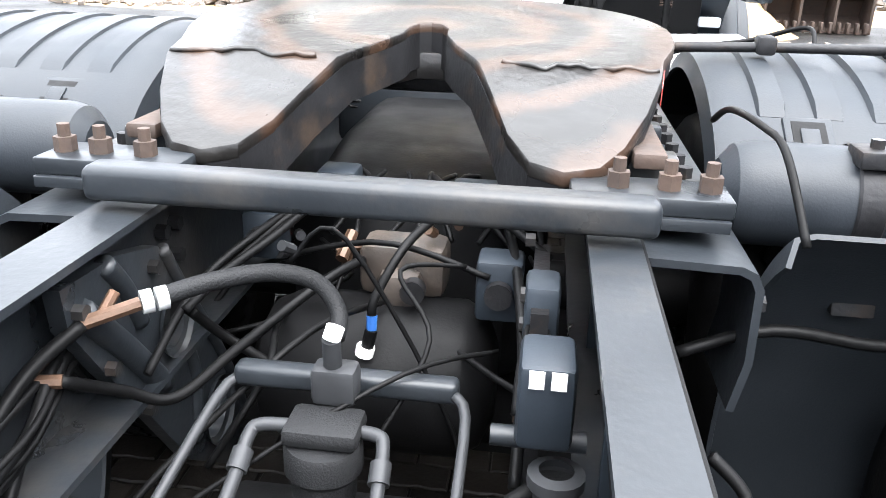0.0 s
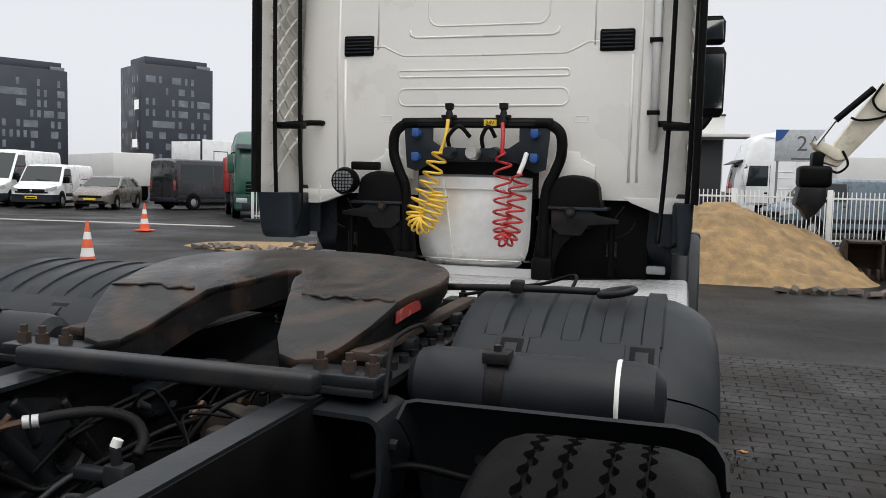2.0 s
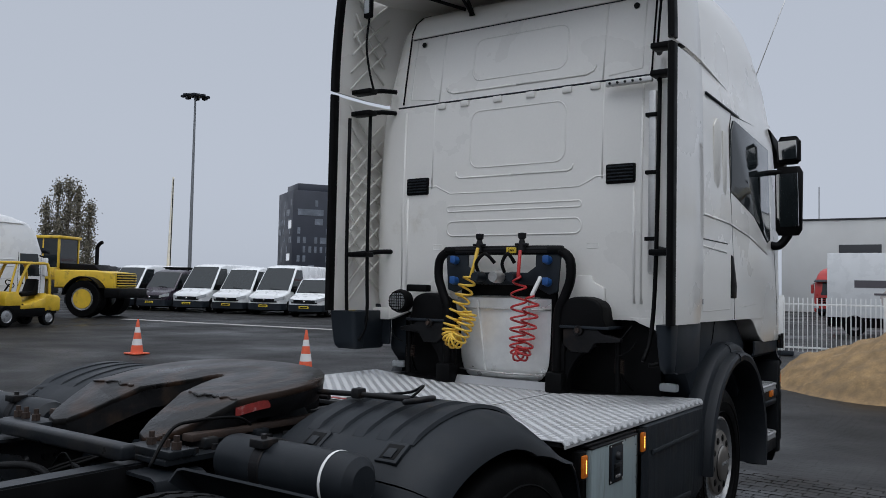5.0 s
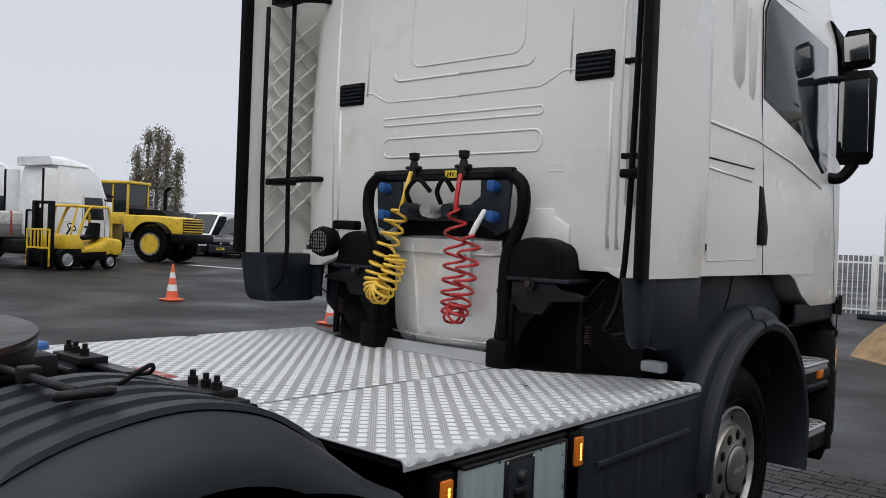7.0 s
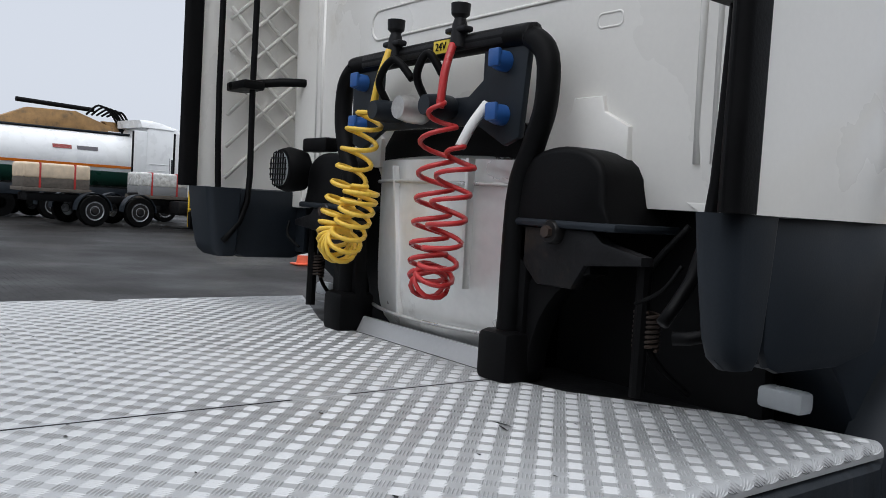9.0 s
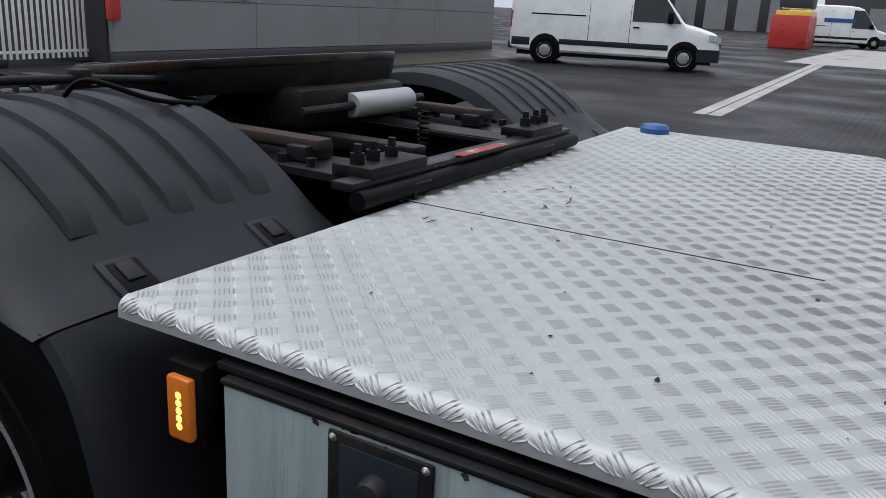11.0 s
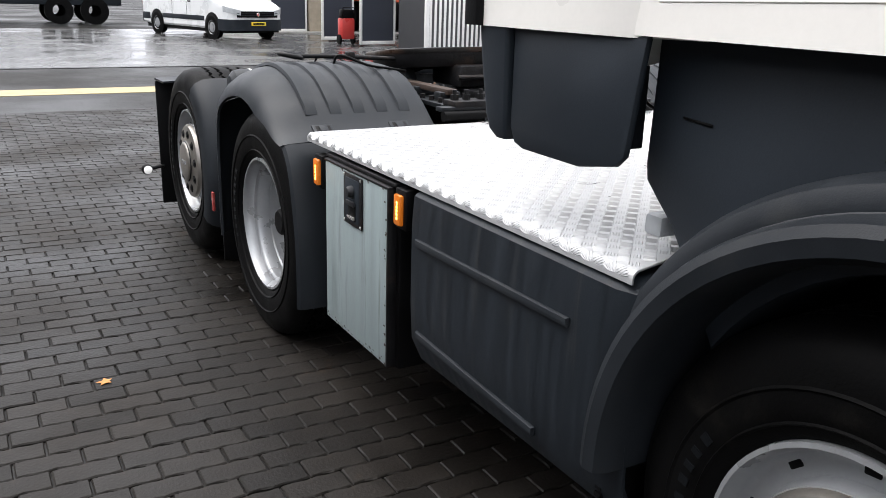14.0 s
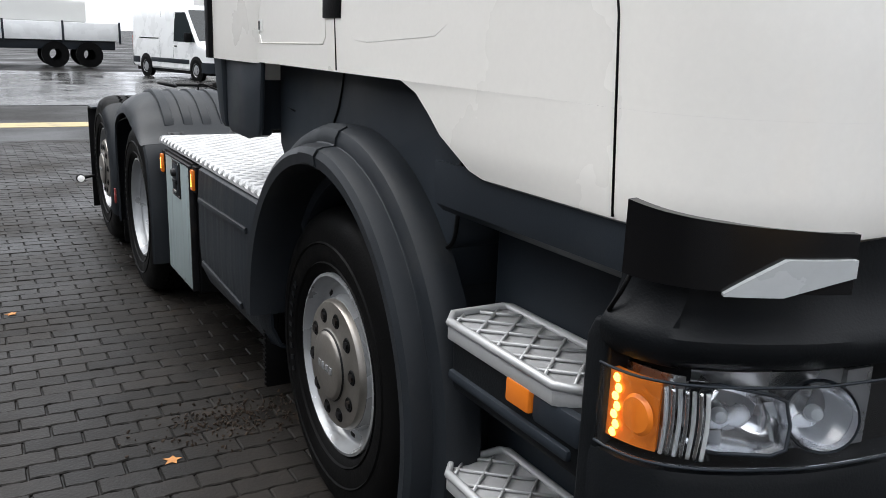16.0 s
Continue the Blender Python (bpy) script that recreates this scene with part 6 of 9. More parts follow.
for p, q, r in (((-0.11, -3.62, 0.872), (-0.06, -3.60, 0.876), 0.011), ((-0.095, -3.64, 0.86), (-0.085, -3.59, 0.895), 0.012), ((-0.09, -3.62, 0.83), (-0.09, -3.61, 0.87), 0.010),
                ((-0.325, -4.115, 0.935), (-0.262, -4.068, 0.950), 0.010), ((-0.305, -4.10, 0.935), (-0.295, -4.07, 0.965), 0.008), ((-0.385, -4.17, 0.875), (-0.335, -4.15, 0.87), 0.010)):
    part("brass_fitting", rod(p, q, r, 8), BRASS, truck, "rusty brass pipe fitting")
for k in range(2):
    part("hose_clip", rod((-0.262 + k * 0.016, -4.066 + k * 0.012, 0.950 + k * 0.001), (-0.250 + k * 0.016, -4.057 + k * 0.012, 0.951 + k * 0.001), 0.0165, 14), ALU, truck)
part("rubber_hose", tube([(-0.245, -4.053, 0.952), (-0.19, -4.01, 0.962), (-0.12, -3.96, 0.962), (-0.06, -3.93, 0.94), (-0.025, -3.94, 0.90), (-0.022, -3.97, 0.87)], 0.0135, 12), HOSE_G, truck, "grey rubber air hose")
HOSES = [([(-0.32, -4.115, 0.935), (-0.36, -4.20, 0.89), (-0.37, -4.34, 0.80), (-0.36, -4.5, 0.66)], 0.010), ([(-0.34, -4.15, 0.87), (-0.31, -4.05, 0.80), (-0.26, -4.0, 0.765), (-0.2, -3.9, 0.80), (-0.1, -3.75, 0.86), (-0.05, -3.66, 0.87)], 0.009),
         ([(-0.29, -3.86, 0.84), (-0.26, -3.81, 0.775), (-0.18, -3.80, 0.72), (-0.12, -3.82, 0.70)], 0.009), ([(0.09, -3.62, 0.96), (0.04, -3.72, 0.93), (0.0, -3.79, 0.86), (-0.004, -3.80, 0.825)], 0.008),
         ([(-0.09, -3.63, 0.85), (-0.10, -3.68, 0.80), (-0.13, -3.76, 0.75)], 0.004), ([(-0.16, -3.5, 0.95), (-0.22, -3.7, 0.93), (-0.28, -3.85, 0.88), (-0.30, -4.0, 0.80)], 0.007),
         ([(0.20, -3.55, 0.93), (0.23, -3.75, 0.90), (0.25, -3.95, 0.84), (0.25, -4.10, 0.74)], 0.009), ([(0.26, -3.6, 0.95), (0.27, -3.8, 0.92), (0.25, -4.0, 0.90), (0.245, -4.08, 0.84)], 0.007),
         ([(-0.10, -3.55, 0.95), (-0.18, -3.62, 0.94), (-0.24, -3.75, 0.90), (-0.28, -3.9, 0.86)], 0.008), ([(-0.05, -3.5, 0.96), (-0.14, -3.58, 0.955), (-0.20, -3.72, 0.92), (-0.27, -3.84, 0.88)], 0.008),
         ([(-0.34, -4.30, 0.74), (-0.30, -4.42, 0.66), (-0.36, -4.5, 0.60)], 0.012), ([(-0.33, -4.25, 0.76), (-0.26, -4.3, 0.72), (-0.33, -4.42, 0.62)], 0.008), ([(-0.37, -4.2, 0.80), (-0.33, -4.36, 0.70), (-0.28, -4.5, 0.58)], 0.010),
         ([(0.12, -3.62, 0.95), (0.16, -3.70, 0.97), (0.18, -3.60, 0.98)], 0.006), ([(0.22, -4.30, 0.70), (0.23, -4.20, 0.765), (0.29, -4.14, 0.785)], 0.012), ([(0.05, -3.45, 0.97), (0.10, -3.58, 0.98), (0.20, -3.66, 0.96), (0.28, -3.74, 0.93)], 0.008)]
for pts, r in HOSES:
    part("air_hose", tube(pts, r, 8), HOSE, truck)
rr = random.Random(63)
for k in range(10):  # a tangle of thin black lines between the rails
    x0, x1 = rr.uniform(-0.30, 0.30), rr.uniform(-0.32, 0.32)
    y0, y1 = rr.uniform(-3.9, -3.45), rr.uniform(-4.3, -3.6)
    z0, z1 = rr.uniform(0.72, 0.96), rr.uniform(0.55, 0.88)
    mid = ((x0 + x1) / 2 + rr.uniform(-0.1, 0.1), (y0 + y1) / 2, max(z0, z1) + rr.uniform(-0.02, 0.07))
    part("thin_line", tube([(x0, y0, z0), mid, (x1, y1, z1), (x1 + rr.uniform(-0.08, 0.08), y1 - 0.08, z1 - 0.12)], rr.choice((0.004, 0.005, 0.006)), 6), HOSE, truck)
for k in range(9):
    x, y, z = rr.uniform(-0.22, 0.26), rr.uniform(-3.75, -3.42), rr.uniform(0.80, 0.99)
    part("push_fitting", rod((x, y, z), (x + rr.uniform(-0.02, 0.02), y - 0.025, z + rr.uniform(-0.01, 0.02)), 0.010, 8), rr.choice((BRASS, GREYMET, DARKMETAL)), truck)
for x, y, z, w, h in ((-0.24, -3.62, 0.90, 0.07, 0.09), (0.20, -3.70, 0.86, 0.08, 0.11), (0.14, -3.50, 0.95, 0.10, 0.06), (-0.14, -3.46, 0.96, 0.08, 0.05), (0.27, -3.92, 0.90, 0.05, 0.14)):
    blk = part("solenoid_valve", box(x - w / 2, x + w / 2, y - 0.04, y + 0.04, z - h / 2, z + h / 2, 0.010), GREY_PL, truck, "dark grey valve body")
    part("valve_cap", rod((x, y - 0.04, z), (x, y - 0.058, z), min(w, h) * 0.3, 12), DARKMETAL, blk)
for k in range(7):
    x = -0.12 + 0.05 * k
    part("thin_line", tube([(x, -3.35, 0.95), (x + random.uniform(-0.05, 0.05), -3.45, 0.93 + random.uniform(-0.04, 0.04)), (x + random.uniform(-0.08, 0.08), -3.56, 0.88)], 0.006, 6), HOSE, truck)
    if k % 2:
        part("brass_tip", rod((x + 0.01, -3.50, 0.945), (x - 0.005, -3.525, 0.93), 0.007, 6), BRASS, truck)
# filter on a U-shaped bracket
part("u_bracket", box(-0.155, 0.165, -4.035, -4.0, 0.815, 0.848, 0.010, 3), FRAME, truck, "grey cross bar of the filter bracket")
for pts in ([(-0.15, -4.02, 0.825), (-0.17, -4.06, 0.81), (-0.20, -4.25, 0.73), (-0.24, -4.45, 0.62)], [(0.16, -4.03, 0.83), (0.178, -4.06, 0.815), (0.18, -4.2, 0.76), (0.18, -4.42, 0.64)]):
    part("bracket_leg", tube(pts, 0.008, 8, per=3), GREYMET, truck)
fl = part("air_filter", lathe([(0.0, 0.0), (0.048, -0.002), (0.052, -0.01), (0.052, -0.04), (0.044, -0.05), (0.042, -0.09), (0.03, -0.105), (0, -0.108)], (0.0, -4.125, 0.805), "Z", 28), HOSE_G, truck, "grey inline air filter")
part("filter_head", box(-0.05, 0.05, -4.155, -4.08, 0.805, 0.832, 0.010), HOSE_G, fl)
part("filter_neck", box(-0.028, 0.034, -4.09, -4.045, 0.83, 0.885, 0.010), GREYMET, fl)
part("filter_pipe", rod((0.0, -4.07, 0.88), (0.0, -4.076, 0.925), 0.013, 12), GREYMET, fl)
part("filter_tip", rod((0.0, -4.076, 0.925), (0.005, -4.071, 0.942), 0.0125, 12), LABEL_W, fl)
for sx, ex in ((-0.085, -0.12), (0.07, 0.085)):
    part("elbow", tube([(sx * 0.5, -4.115, 0.815), (sx, -4.12, 0.815), (sx * 1.15, -4.135, 0.805), (sx * 1.2, -4.20, 0.765), (ex * 1.1, -4.38, 0.64)], 0.0095, 8), GREYMET, fl)
    part("elbow_collar", rod((sx * 1.16, -4.15, 0.795), (sx * 1.18, -4.175, 0.78), 0.014, 12), GREYMET, fl)
part("blue_plug", rod((-0.004, -3.803, 0.805), (-0.004, -3.80, 0.83), 0.009, 10), BLUE, truck)
part("plug_body", rod((-0.012, -3.80, 0.77), (-0.004, -3.803, 0.806), 0.011, 10), BLACK, truck)
part("plug_base", rod((-0.018, -3.80, 0.755), (-0.014, -3.80, 0.772), 0.016, 10), LABEL_W, truck)
# valves beside the right rail
vb = part("relay_valve", box(0.245, 0.315, -4.16, -4.06, 0.84, 0.955, 0.012), GREY_PL, truck, "grey relay valve beside the rail")
part("valve_pipe", rod((0.215, -4.12, 0.835), (0.335, -4.12, 0.835), 0.014, 12), FRAME, vb)
for k in range(2):
    part("valve_ring", lathe([(0.022, -0.012), (0.036, -0.008), (0.036, 0.008), (0.022, 0.012)], (0.30, -4.15 - k * 0.055, 0.80 - k * 0.035), "Z", 20), GREYMET, vb)
    part("valve_label", box(0.258 + k * 0.026, 0.276 + k * 0.026, -4.164, -4.160, 0.93, 0.952), LABEL_W, vb)
part("valve_body", rod((0.30, -4.20, 0.64), (0.30, -4.15, 0.80), 0.03, 16), HOSE_G, vb)
for k in range(4):
    part("rail_bolt", rod((-0.389, -3.70 - (k % 2) * 0.05, 0.93 - (k // 2) * 0.06), (-0.370, -3.70 - (k % 2) * 0.05, 0.93 - (k // 2) * 0.06), 0.014, 6), DARKMETAL, truck)
# looms along the outer face of the right rail
LOOM = [[(0.43, -4.24, 0.80), (0.52, -4.27, 0.835), (0.66, -4.30, 0.845), (0.78, -4.30, 0.85), (0.92, -4.26, 0.875), (1.05, -4.18, 0.90)],
        [(0.43, -4.26, 0.775), (0.54, -4.30, 0.795), (0.68, -4.32, 0.81), (0.80, -4.32, 0.815), (0.93, -4.28, 0.82), (1.05, -4.20, 0.78)],
        [(0.43, -4.30, 0.74), (0.56, -4.33, 0.76), (0.72, -4.34, 0.785), (0.86, -4.33, 0.775), (0.98, -4.28, 0.72)]]
for k, pts in enumerate(LOOM):
    part("cable_loom", tube(pts, (0.013, 0.017, 0.011)[k], 8), (HOSE, HOSE_G, HOSE)[k], truck)
for x in (0.58, 0.82):
    part("loom_tie", rod((x, -4.305, 0.815), (x + 0.022, -4.305, 0.817), 0.034, 10), GREY_PL, truck)
part("loom_plug", rod((0.80, -4.335, 0.81), (0.86, -4.33, 0.812), 0.026, 12), GREY_PL, truck)
part("loom_stub", tube([(0.46, -4.22, 0.90), (0.50, -4.24, 0.86), (0.47, -4.27, 0.82)], 0.008, 6), HOSE, truck)

# ---- ground ----
def paver_ground():
    m = bpy.data.materials.new("wet_paver_ground")
    m.use_nodes = True
    n, l = m.node_tree.nodes, m.node_tree.links
    p = n["Principled BSDF"]
    p.inputs["Specular IOR Level"].default_value = 0.145
    tc = n.new("ShaderNodeTexCoord")
    mp = n.new("ShaderNodeMapping")
    mp.inputs["Rotation"].default_value = (0, 0, radians(PAVE_TURN))
    l.new(tc.outputs["Object"], mp.inputs["Vector"])
    br = n.new("ShaderNodeTexBrick")
    br.inputs["Scale"].default_value, br.inputs["Brick Width"].default_value, br.inputs["Row Height"].default_value = 1.0, 0.21, 0.105
    br.inputs["Mortar Size"].default_value, br.inputs["Mortar Smooth"].default_value = 0.006, 0.4
    br.inputs["Color1"].default_value, br.inputs["Color2"].default_value, br.inputs["Mortar"].default_value = (0.008, 0.0076, 0.0072, 1), (0.0175, 0.0165, 0.0155, 1), (0.003, 0.0027, 0.0025, 1)
    l.new(mp.outputs[0], br.inputs["Vector"])
    nz, wet = n.new("ShaderNodeTexNoise"), n.new("ShaderNodeTexNoise")
    nz.inputs["Scale"].default_value, nz.inputs["Detail"].default_value = 40, 5
    wet.inputs["Scale"].default_value, wet.inputs["Detail"].default_value = 0.35, 6
    for t in (nz, wet):
        l.new(tc.outputs["Object"], t.inputs["Vector"])
    mx = n.new("ShaderNodeMix")
    mx.data_type, mx.blend_type = "RGBA", "MULTIPLY"
    mx.inputs["Factor"].default_value = 0.5
    l.new(br.outputs["Color"], mx.inputs["A"])
    l.new(nz.outputs["Fac"], mx.inputs["B"])
    mr = n.new("ShaderNodeMapRange")
    mr.inputs["From Min"].default_value, mr.inputs["From Max"].default_value = 0.35, 0.65
    mr.inputs["To Min"].default_value, mr.inputs["To Max"].default_value = 0.68, 0.32
    l.new(wet.outputs["Fac"], mr.inputs["Value"])
    l.new(mr.outputs["Result"], p.inputs["Roughness"])
    hs = n.new("ShaderNodeHueSaturation")
    hv = n.new("ShaderNodeMapRange")
    hv.inputs["From Min"].default_value, hv.inputs["From Max"].default_value = 0.3, 0.7
    hv.inputs["To Min"].default_value, hv.inputs["To Max"].default_value = 1.6, 0.8
    l.new(wet.outputs["Fac"], hv.inputs["Value"])
    l.new(hv.outputs["Result"], hs.inputs["Value"])
    l.new(mx.outputs["Result"], hs.inputs["Color"])
    l.new(hs.outputs["Color"], p.inputs["Base Color"])
    b = n.new("ShaderNodeBump")
    b.inputs["Strength"].default_value, b.inputs["Distance"].default_value = 0.8, 0.006
    iv = n.new("ShaderNodeMath")
    iv.operation = "SUBTRACT"
    iv.inputs[0].default_value = 1.0
    l.new(br.outputs["Fac"], iv.inputs[1])
    ad = n.new("ShaderNodeMath")
    ad.operation = "MULTIPLY_ADD"
    l.new(nz.outputs["Fac"], ad.inputs[0])
    ad.inputs[1].default_value = 0.35
    l.new(iv.outputs[0], ad.inputs[2])
    l.new(ad.outputs[0], b.inputs["Height"])
    l.new(b.outputs["Normal"], p.inputs["Normal"])
    return m


PAVE_TURN = 0
GROUND = paver_ground()
bm = bmesh.new()
bmesh.ops.create_grid(bm, x_segments=2, y_segments=2, size=900, matrix=Matrix.Translation((0, 0, -0.010)))
ground = part("ground", bm, GROUND, None, "dark wet block paving of a truck yard", kind="structure")
SAND = material("yellow_sand", (0.25, 0.165, 0.078), 0.9, var=0.35, scale=4, bump=1.0, fine=30, dark=(0.17, 0.115, 0.06), dark_amount=0.4)
STONE = material("loose_paver_stone", (0.12, 0.10, 0.085), 0.8, var=0.3, scale=15, bump=0.5, island=True)
CONCRETE = material("pale_concrete", (0.34, 0.33, 0.31), 0.7, var=0.2, scale=1.2, bump=0.3, dark=(0.12, 0.12, 0.115), dark_amount=0.3)
WETSLAB = material("wet_dark_asphalt", (0.05, 0.05, 0.05), 0.22, var=0.3, scale=0.8, bump=0.15, rough_var=0.15)
YLINE = material("faded_yellow_paint", (0.36, 0.29, 0.14), 0.6, var=0.25, scale=5, bump=0.3, dark=(0.12, 0.11, 0.09), dark_amount=0.3)
FENCEW = material("white_fence_paint", (0.74, 0.74, 0.72), 0.45, var=0.08, scale=4, bump=0.05)
VANW = material("white_van_paint", (0.76, 0.77, 0.77), 0.3, var=0.04, scale=2, bump=0.0, coat=0.5)
VANB = material("black_van_paint", (0.018, 0.018, 0.022), 0.25, var=0.1, scale=2, bump=0.0, coat=0.6)
VANP = material("dark_purple_van_paint", (0.025, 0.016, 0.028), 0.25, var=0.1, scale=2, bump=0.0, coat=0.6)
CARG = material("grey_brown_car_paint", (0.16, 0.14, 0.12), 0.3, metal=0.3, var=0.05, scale=2, bump=0.0, coat=0.6)
GREENP = material("dark_green_truck_paint", (0.02, 0.085, 0.06), 0.35, var=0.1, scale=2, bump=0.0, coat=0.4)
REDP = material("red_truck_paint", (0.42, 0.035, 0.03), 0.35, var=0.15, scale=2, bump=0.05)
YELP = material("yellow_machine_paint", (0.68, 0.45, 0.03), 0.4, var=0.12, scale=3, bump=0.05, dark=(0.2, 0.13, 0.05), dark_amount=0.15)
TOWER = material("dark_slate_cladding", (0.035, 0.04, 0.055), 0.45, var=0.15, scale=0.3, bump=0.0)
TOWERWIN = material("grey_window_band", (0.16, 0.18, 0.21), 0.2, var=0.3, scale=0.4, bump=0.0)
LITSIGN = material("white_sign_panel", (0.8, 0.8, 0.8), 0.5, var=0.02, bump=0, emit=0.4)
GREYWALL = material("grey_profiled_cladding", (0.20, 0.205, 0.21), 0.5, var=0.08, scale=0.8, bump=0.1, dark=(0.14, 0.14, 0.14), dark_amount=0.2)
WHITEWALL = material("off_white_facade", (0.62, 0.62, 0.60), 0.6, var=0.06, scale=0.4, bump=0.05)
DARKWALL = material("dark_grey_facade", (0.035, 0.036, 0.04), 0.5, var=0.1, scale=0.4, bump=0.05)
EXCAV = material("cream_excavator_paint", (0.66, 0.62, 0.50), 0.4, var=0.1, scale=3, bump=0.05, dark=(0.3, 0.24, 0.17), dark_amount=0.2)
CONE_O = material("faded_orange_cone", (0.72, 0.12, 0.05), 0.5, var=0.12, scale=12, bump=0.1)
BARK = material("grey_brown_bark", (0.10, 0.085, 0.07), 0.9, var=0.3, scale=10, bump=0.5)
LEAF = material("sparse_brown_leaves", (0.19, 0.17, 0.12), 0.8, var=0.3, scale=2, bump=0.0, island=True)
STEELPOST = material("galvanised_mast", (0.22, 0.23, 0.24), 0.45, metal=0.5, var=0.1, scale=3, bump=0.1)
LOGO = material("beige_print", (0.48, 0.43, 0.40), 0.5, var=0.03, bump=0)
LOGO_D = material("grey_print", (0.10, 0.09, 0.10), 0.5, var=0.03, bump=0)


# ---- vehicles of the yard ----
def small_wheel(parent, x, y, r, w, s):
    t = part("wheel", lathe([(r * 0.6, s * 0.0), (r * 0.95, s * 0.0), (r, -s * 0.03), (r, -s * (w - 0.03)), (r * 0.9, -s * w), (r * 0.5, -s * w)], (x, y, r), "X", 24), RUBBER, parent)
    part("wheel_disc", lathe([(0.0, s * 0.0), (r * 0.3, s * 0.01), (r * 0.55, -s * 0.02), (r * 0.62, s * 0.004)], (x, y, r), "X", 20), RIM, t)
    return t


def lerp_table(table, u):
    """Piecewise linear value of a short table of (u, value), u falling."""
    for (a, p), (b, q) in zip(table, table[1:]):
        if b <= u <= a:
            return p + (q - p) * (a - u) / (a - b)
    return table[0][1] if u > table[0][0] else table[-1][1]


def van(m, paint, length, width, height, label, hood=0.85, roof_rise=0.35, group="", rack=False, category="van", bonnet_z=1.05, panes=False):
    """A panel van that faces local +y; its nose at y = 0."""
    v = thing("panel_van", m, label, category, group)
    L, W, H = length, width / 2, height
    screen = max(0.62, (H - bonnet_z) * 0.62)
    top = [(0.0, 0.66), (-0.05, bonnet_z - 0.18), (-0.14, bonnet_z - 0.05), (-hood * 0.6, bonnet_z + 0.08), (-hood, bonnet_z + 0.16), (-hood - screen, H - roof_rise * 0.42), (-hood - screen - 0.30, H - roof_rise * 0.14), (-hood - screen - 0.75, H), (-L + 0.15, H), (-L, H - 0.10)]
    plan = [(0.0, 0.72), (-0.04, 0.85), (-0.12, 0.93), (-0.30, 0.975), (-0.60, 1.0), (-L + 0.08, 1.0), (-L, 0.965)]
    bottom = [(0.0, 0.40), (-0.2, 0.30), (-L + 0.3, 0.30), (-L, 0.36)]

    def half(y, z):
        return W * lerp_table(plan, y) * (1 - 0.115 * max(0.0, (z - 1.0) / (H - 1.0)) ** 1.4)

    ys = sorted({round(u, 3) for u, _ in top + plan} | {-1.6, -2.4, round(-L * 0.6, 3), -L + 0.6}, reverse=True)
    rings = []
    for y in ys:
        zt, zb = lerp_table(top, y), lerp_table(bottom, y)
        zs = [zb, zb + 0.06] + [zb + 0.06 + (zt - 0.16 - zb) * k / 5 for k in range(1, 6)]
        side = [(half(y, z) - (0.05 if k == 0 else 0.0), z) for k, z in enumerate(zs)]
        w = half(y, zt - 0.10)
        side += [(w - 0.02, zt - 0.055), (w - 0.065, zt - 0.018), (w - 0.16, zt), (w * 0.45, zt + 0.018)]
        rings.append([(x, y, z) for x, z in side] + [(-x, y, z) for x, z in side[::-1]])
    part("body", loft(rings), paint, v)
    ya, yb = -hood - 0.05, -hood - screen + 0.02
    part("windscreen", sheet([[(u * (half(y, lerp_table(top, y)) - 0.10), y + 0.012, lerp_table(top, y) + 0.020 - 0.012 * u * u) for u in (-1, -0.6, -0.2, 0.2, 0.6, 1)] for y in (ya, (ya + yb) / 2, yb)], 0.01), GLASS, v)
    front = [(-x, y) for x, y in ((0.995, -0.62), (0.985, -0.35), (0.94, -0.13), (0.86, -0.045), (0.72, 0.004))] + [(-0.3, 0.03), (0.3, 0.03)] + [(0.72, 0.004), (0.86, -0.045), (0.94, -0.13), (0.985, -0.35), (0.995, -0.62)]

    def face_band(i0, i1, z0, z1, out):
        return sheet([[(x * W * (1 + out), y + out, z) for x, y in front[i0:i1]] for z in (z0, z1)], 0.02)
    part("bumper", face_band(0, 12, 0.27, 0.60, 0.014), GREY_PL, v, "dark plastic bumper")
    part("grille", face_band(4, 8, 0.66, 0.84, 0.010), BLACK, v)
    for z in (0.715, 0.775):
        part("grille_bar", face_band(4, 8, z, z + 0.014, 0.018), GREY_PL, v)
    part("badge", lathe([(0.0, 0.012), (0.05, 0.010), (0.06, 0.0)], (0, 0.055, 0.75), "Y", 16), CHROME, v)
    part("number_plate", box(-0.26, 0.26, 0.05, 0.066, 0.42, 0.53, 0.004), LABEL_Y, v)
    part("plate_bar", box(-0.20, 0.20, 0.066, 0.068, 0.45, 0.50), BLACK, v)
    part("underbody", box(-W + 0.08, W - 0.08, -L + 0.2, -0.2, 0.2, 0.42), BLACK, v)
    part("wiper", tube([(-0.5, ya + 0.06, lerp_table(top, ya) + 0.035), (0.15, ya - 0.02, lerp_table(top, ya - 0.03) + 0.05)], 0.012, 5, per=1), BLACK, v)
    for s in (-1, 1):
        pts = [(0.60, 0.022), (0.74, 0.006), (0.87, -0.045), (0.945, -0.13), (0.988, -0.34)]
        part("headlamp", sheet([[(s * x * W * 1.008, y + 0.010, z0 + dz * k / 4) for k, (x, y) in enumerate(pts)] for z0, dz in ((0.72, 0.10), (0.86, 0.13))], 0.012), GREYLENS, v, "clear headlamp")
        z0, z1 = bonnet_z + 0.17, H - roof_rise * 0.42 - 0.10
        y1 = -hood - screen - 0.02
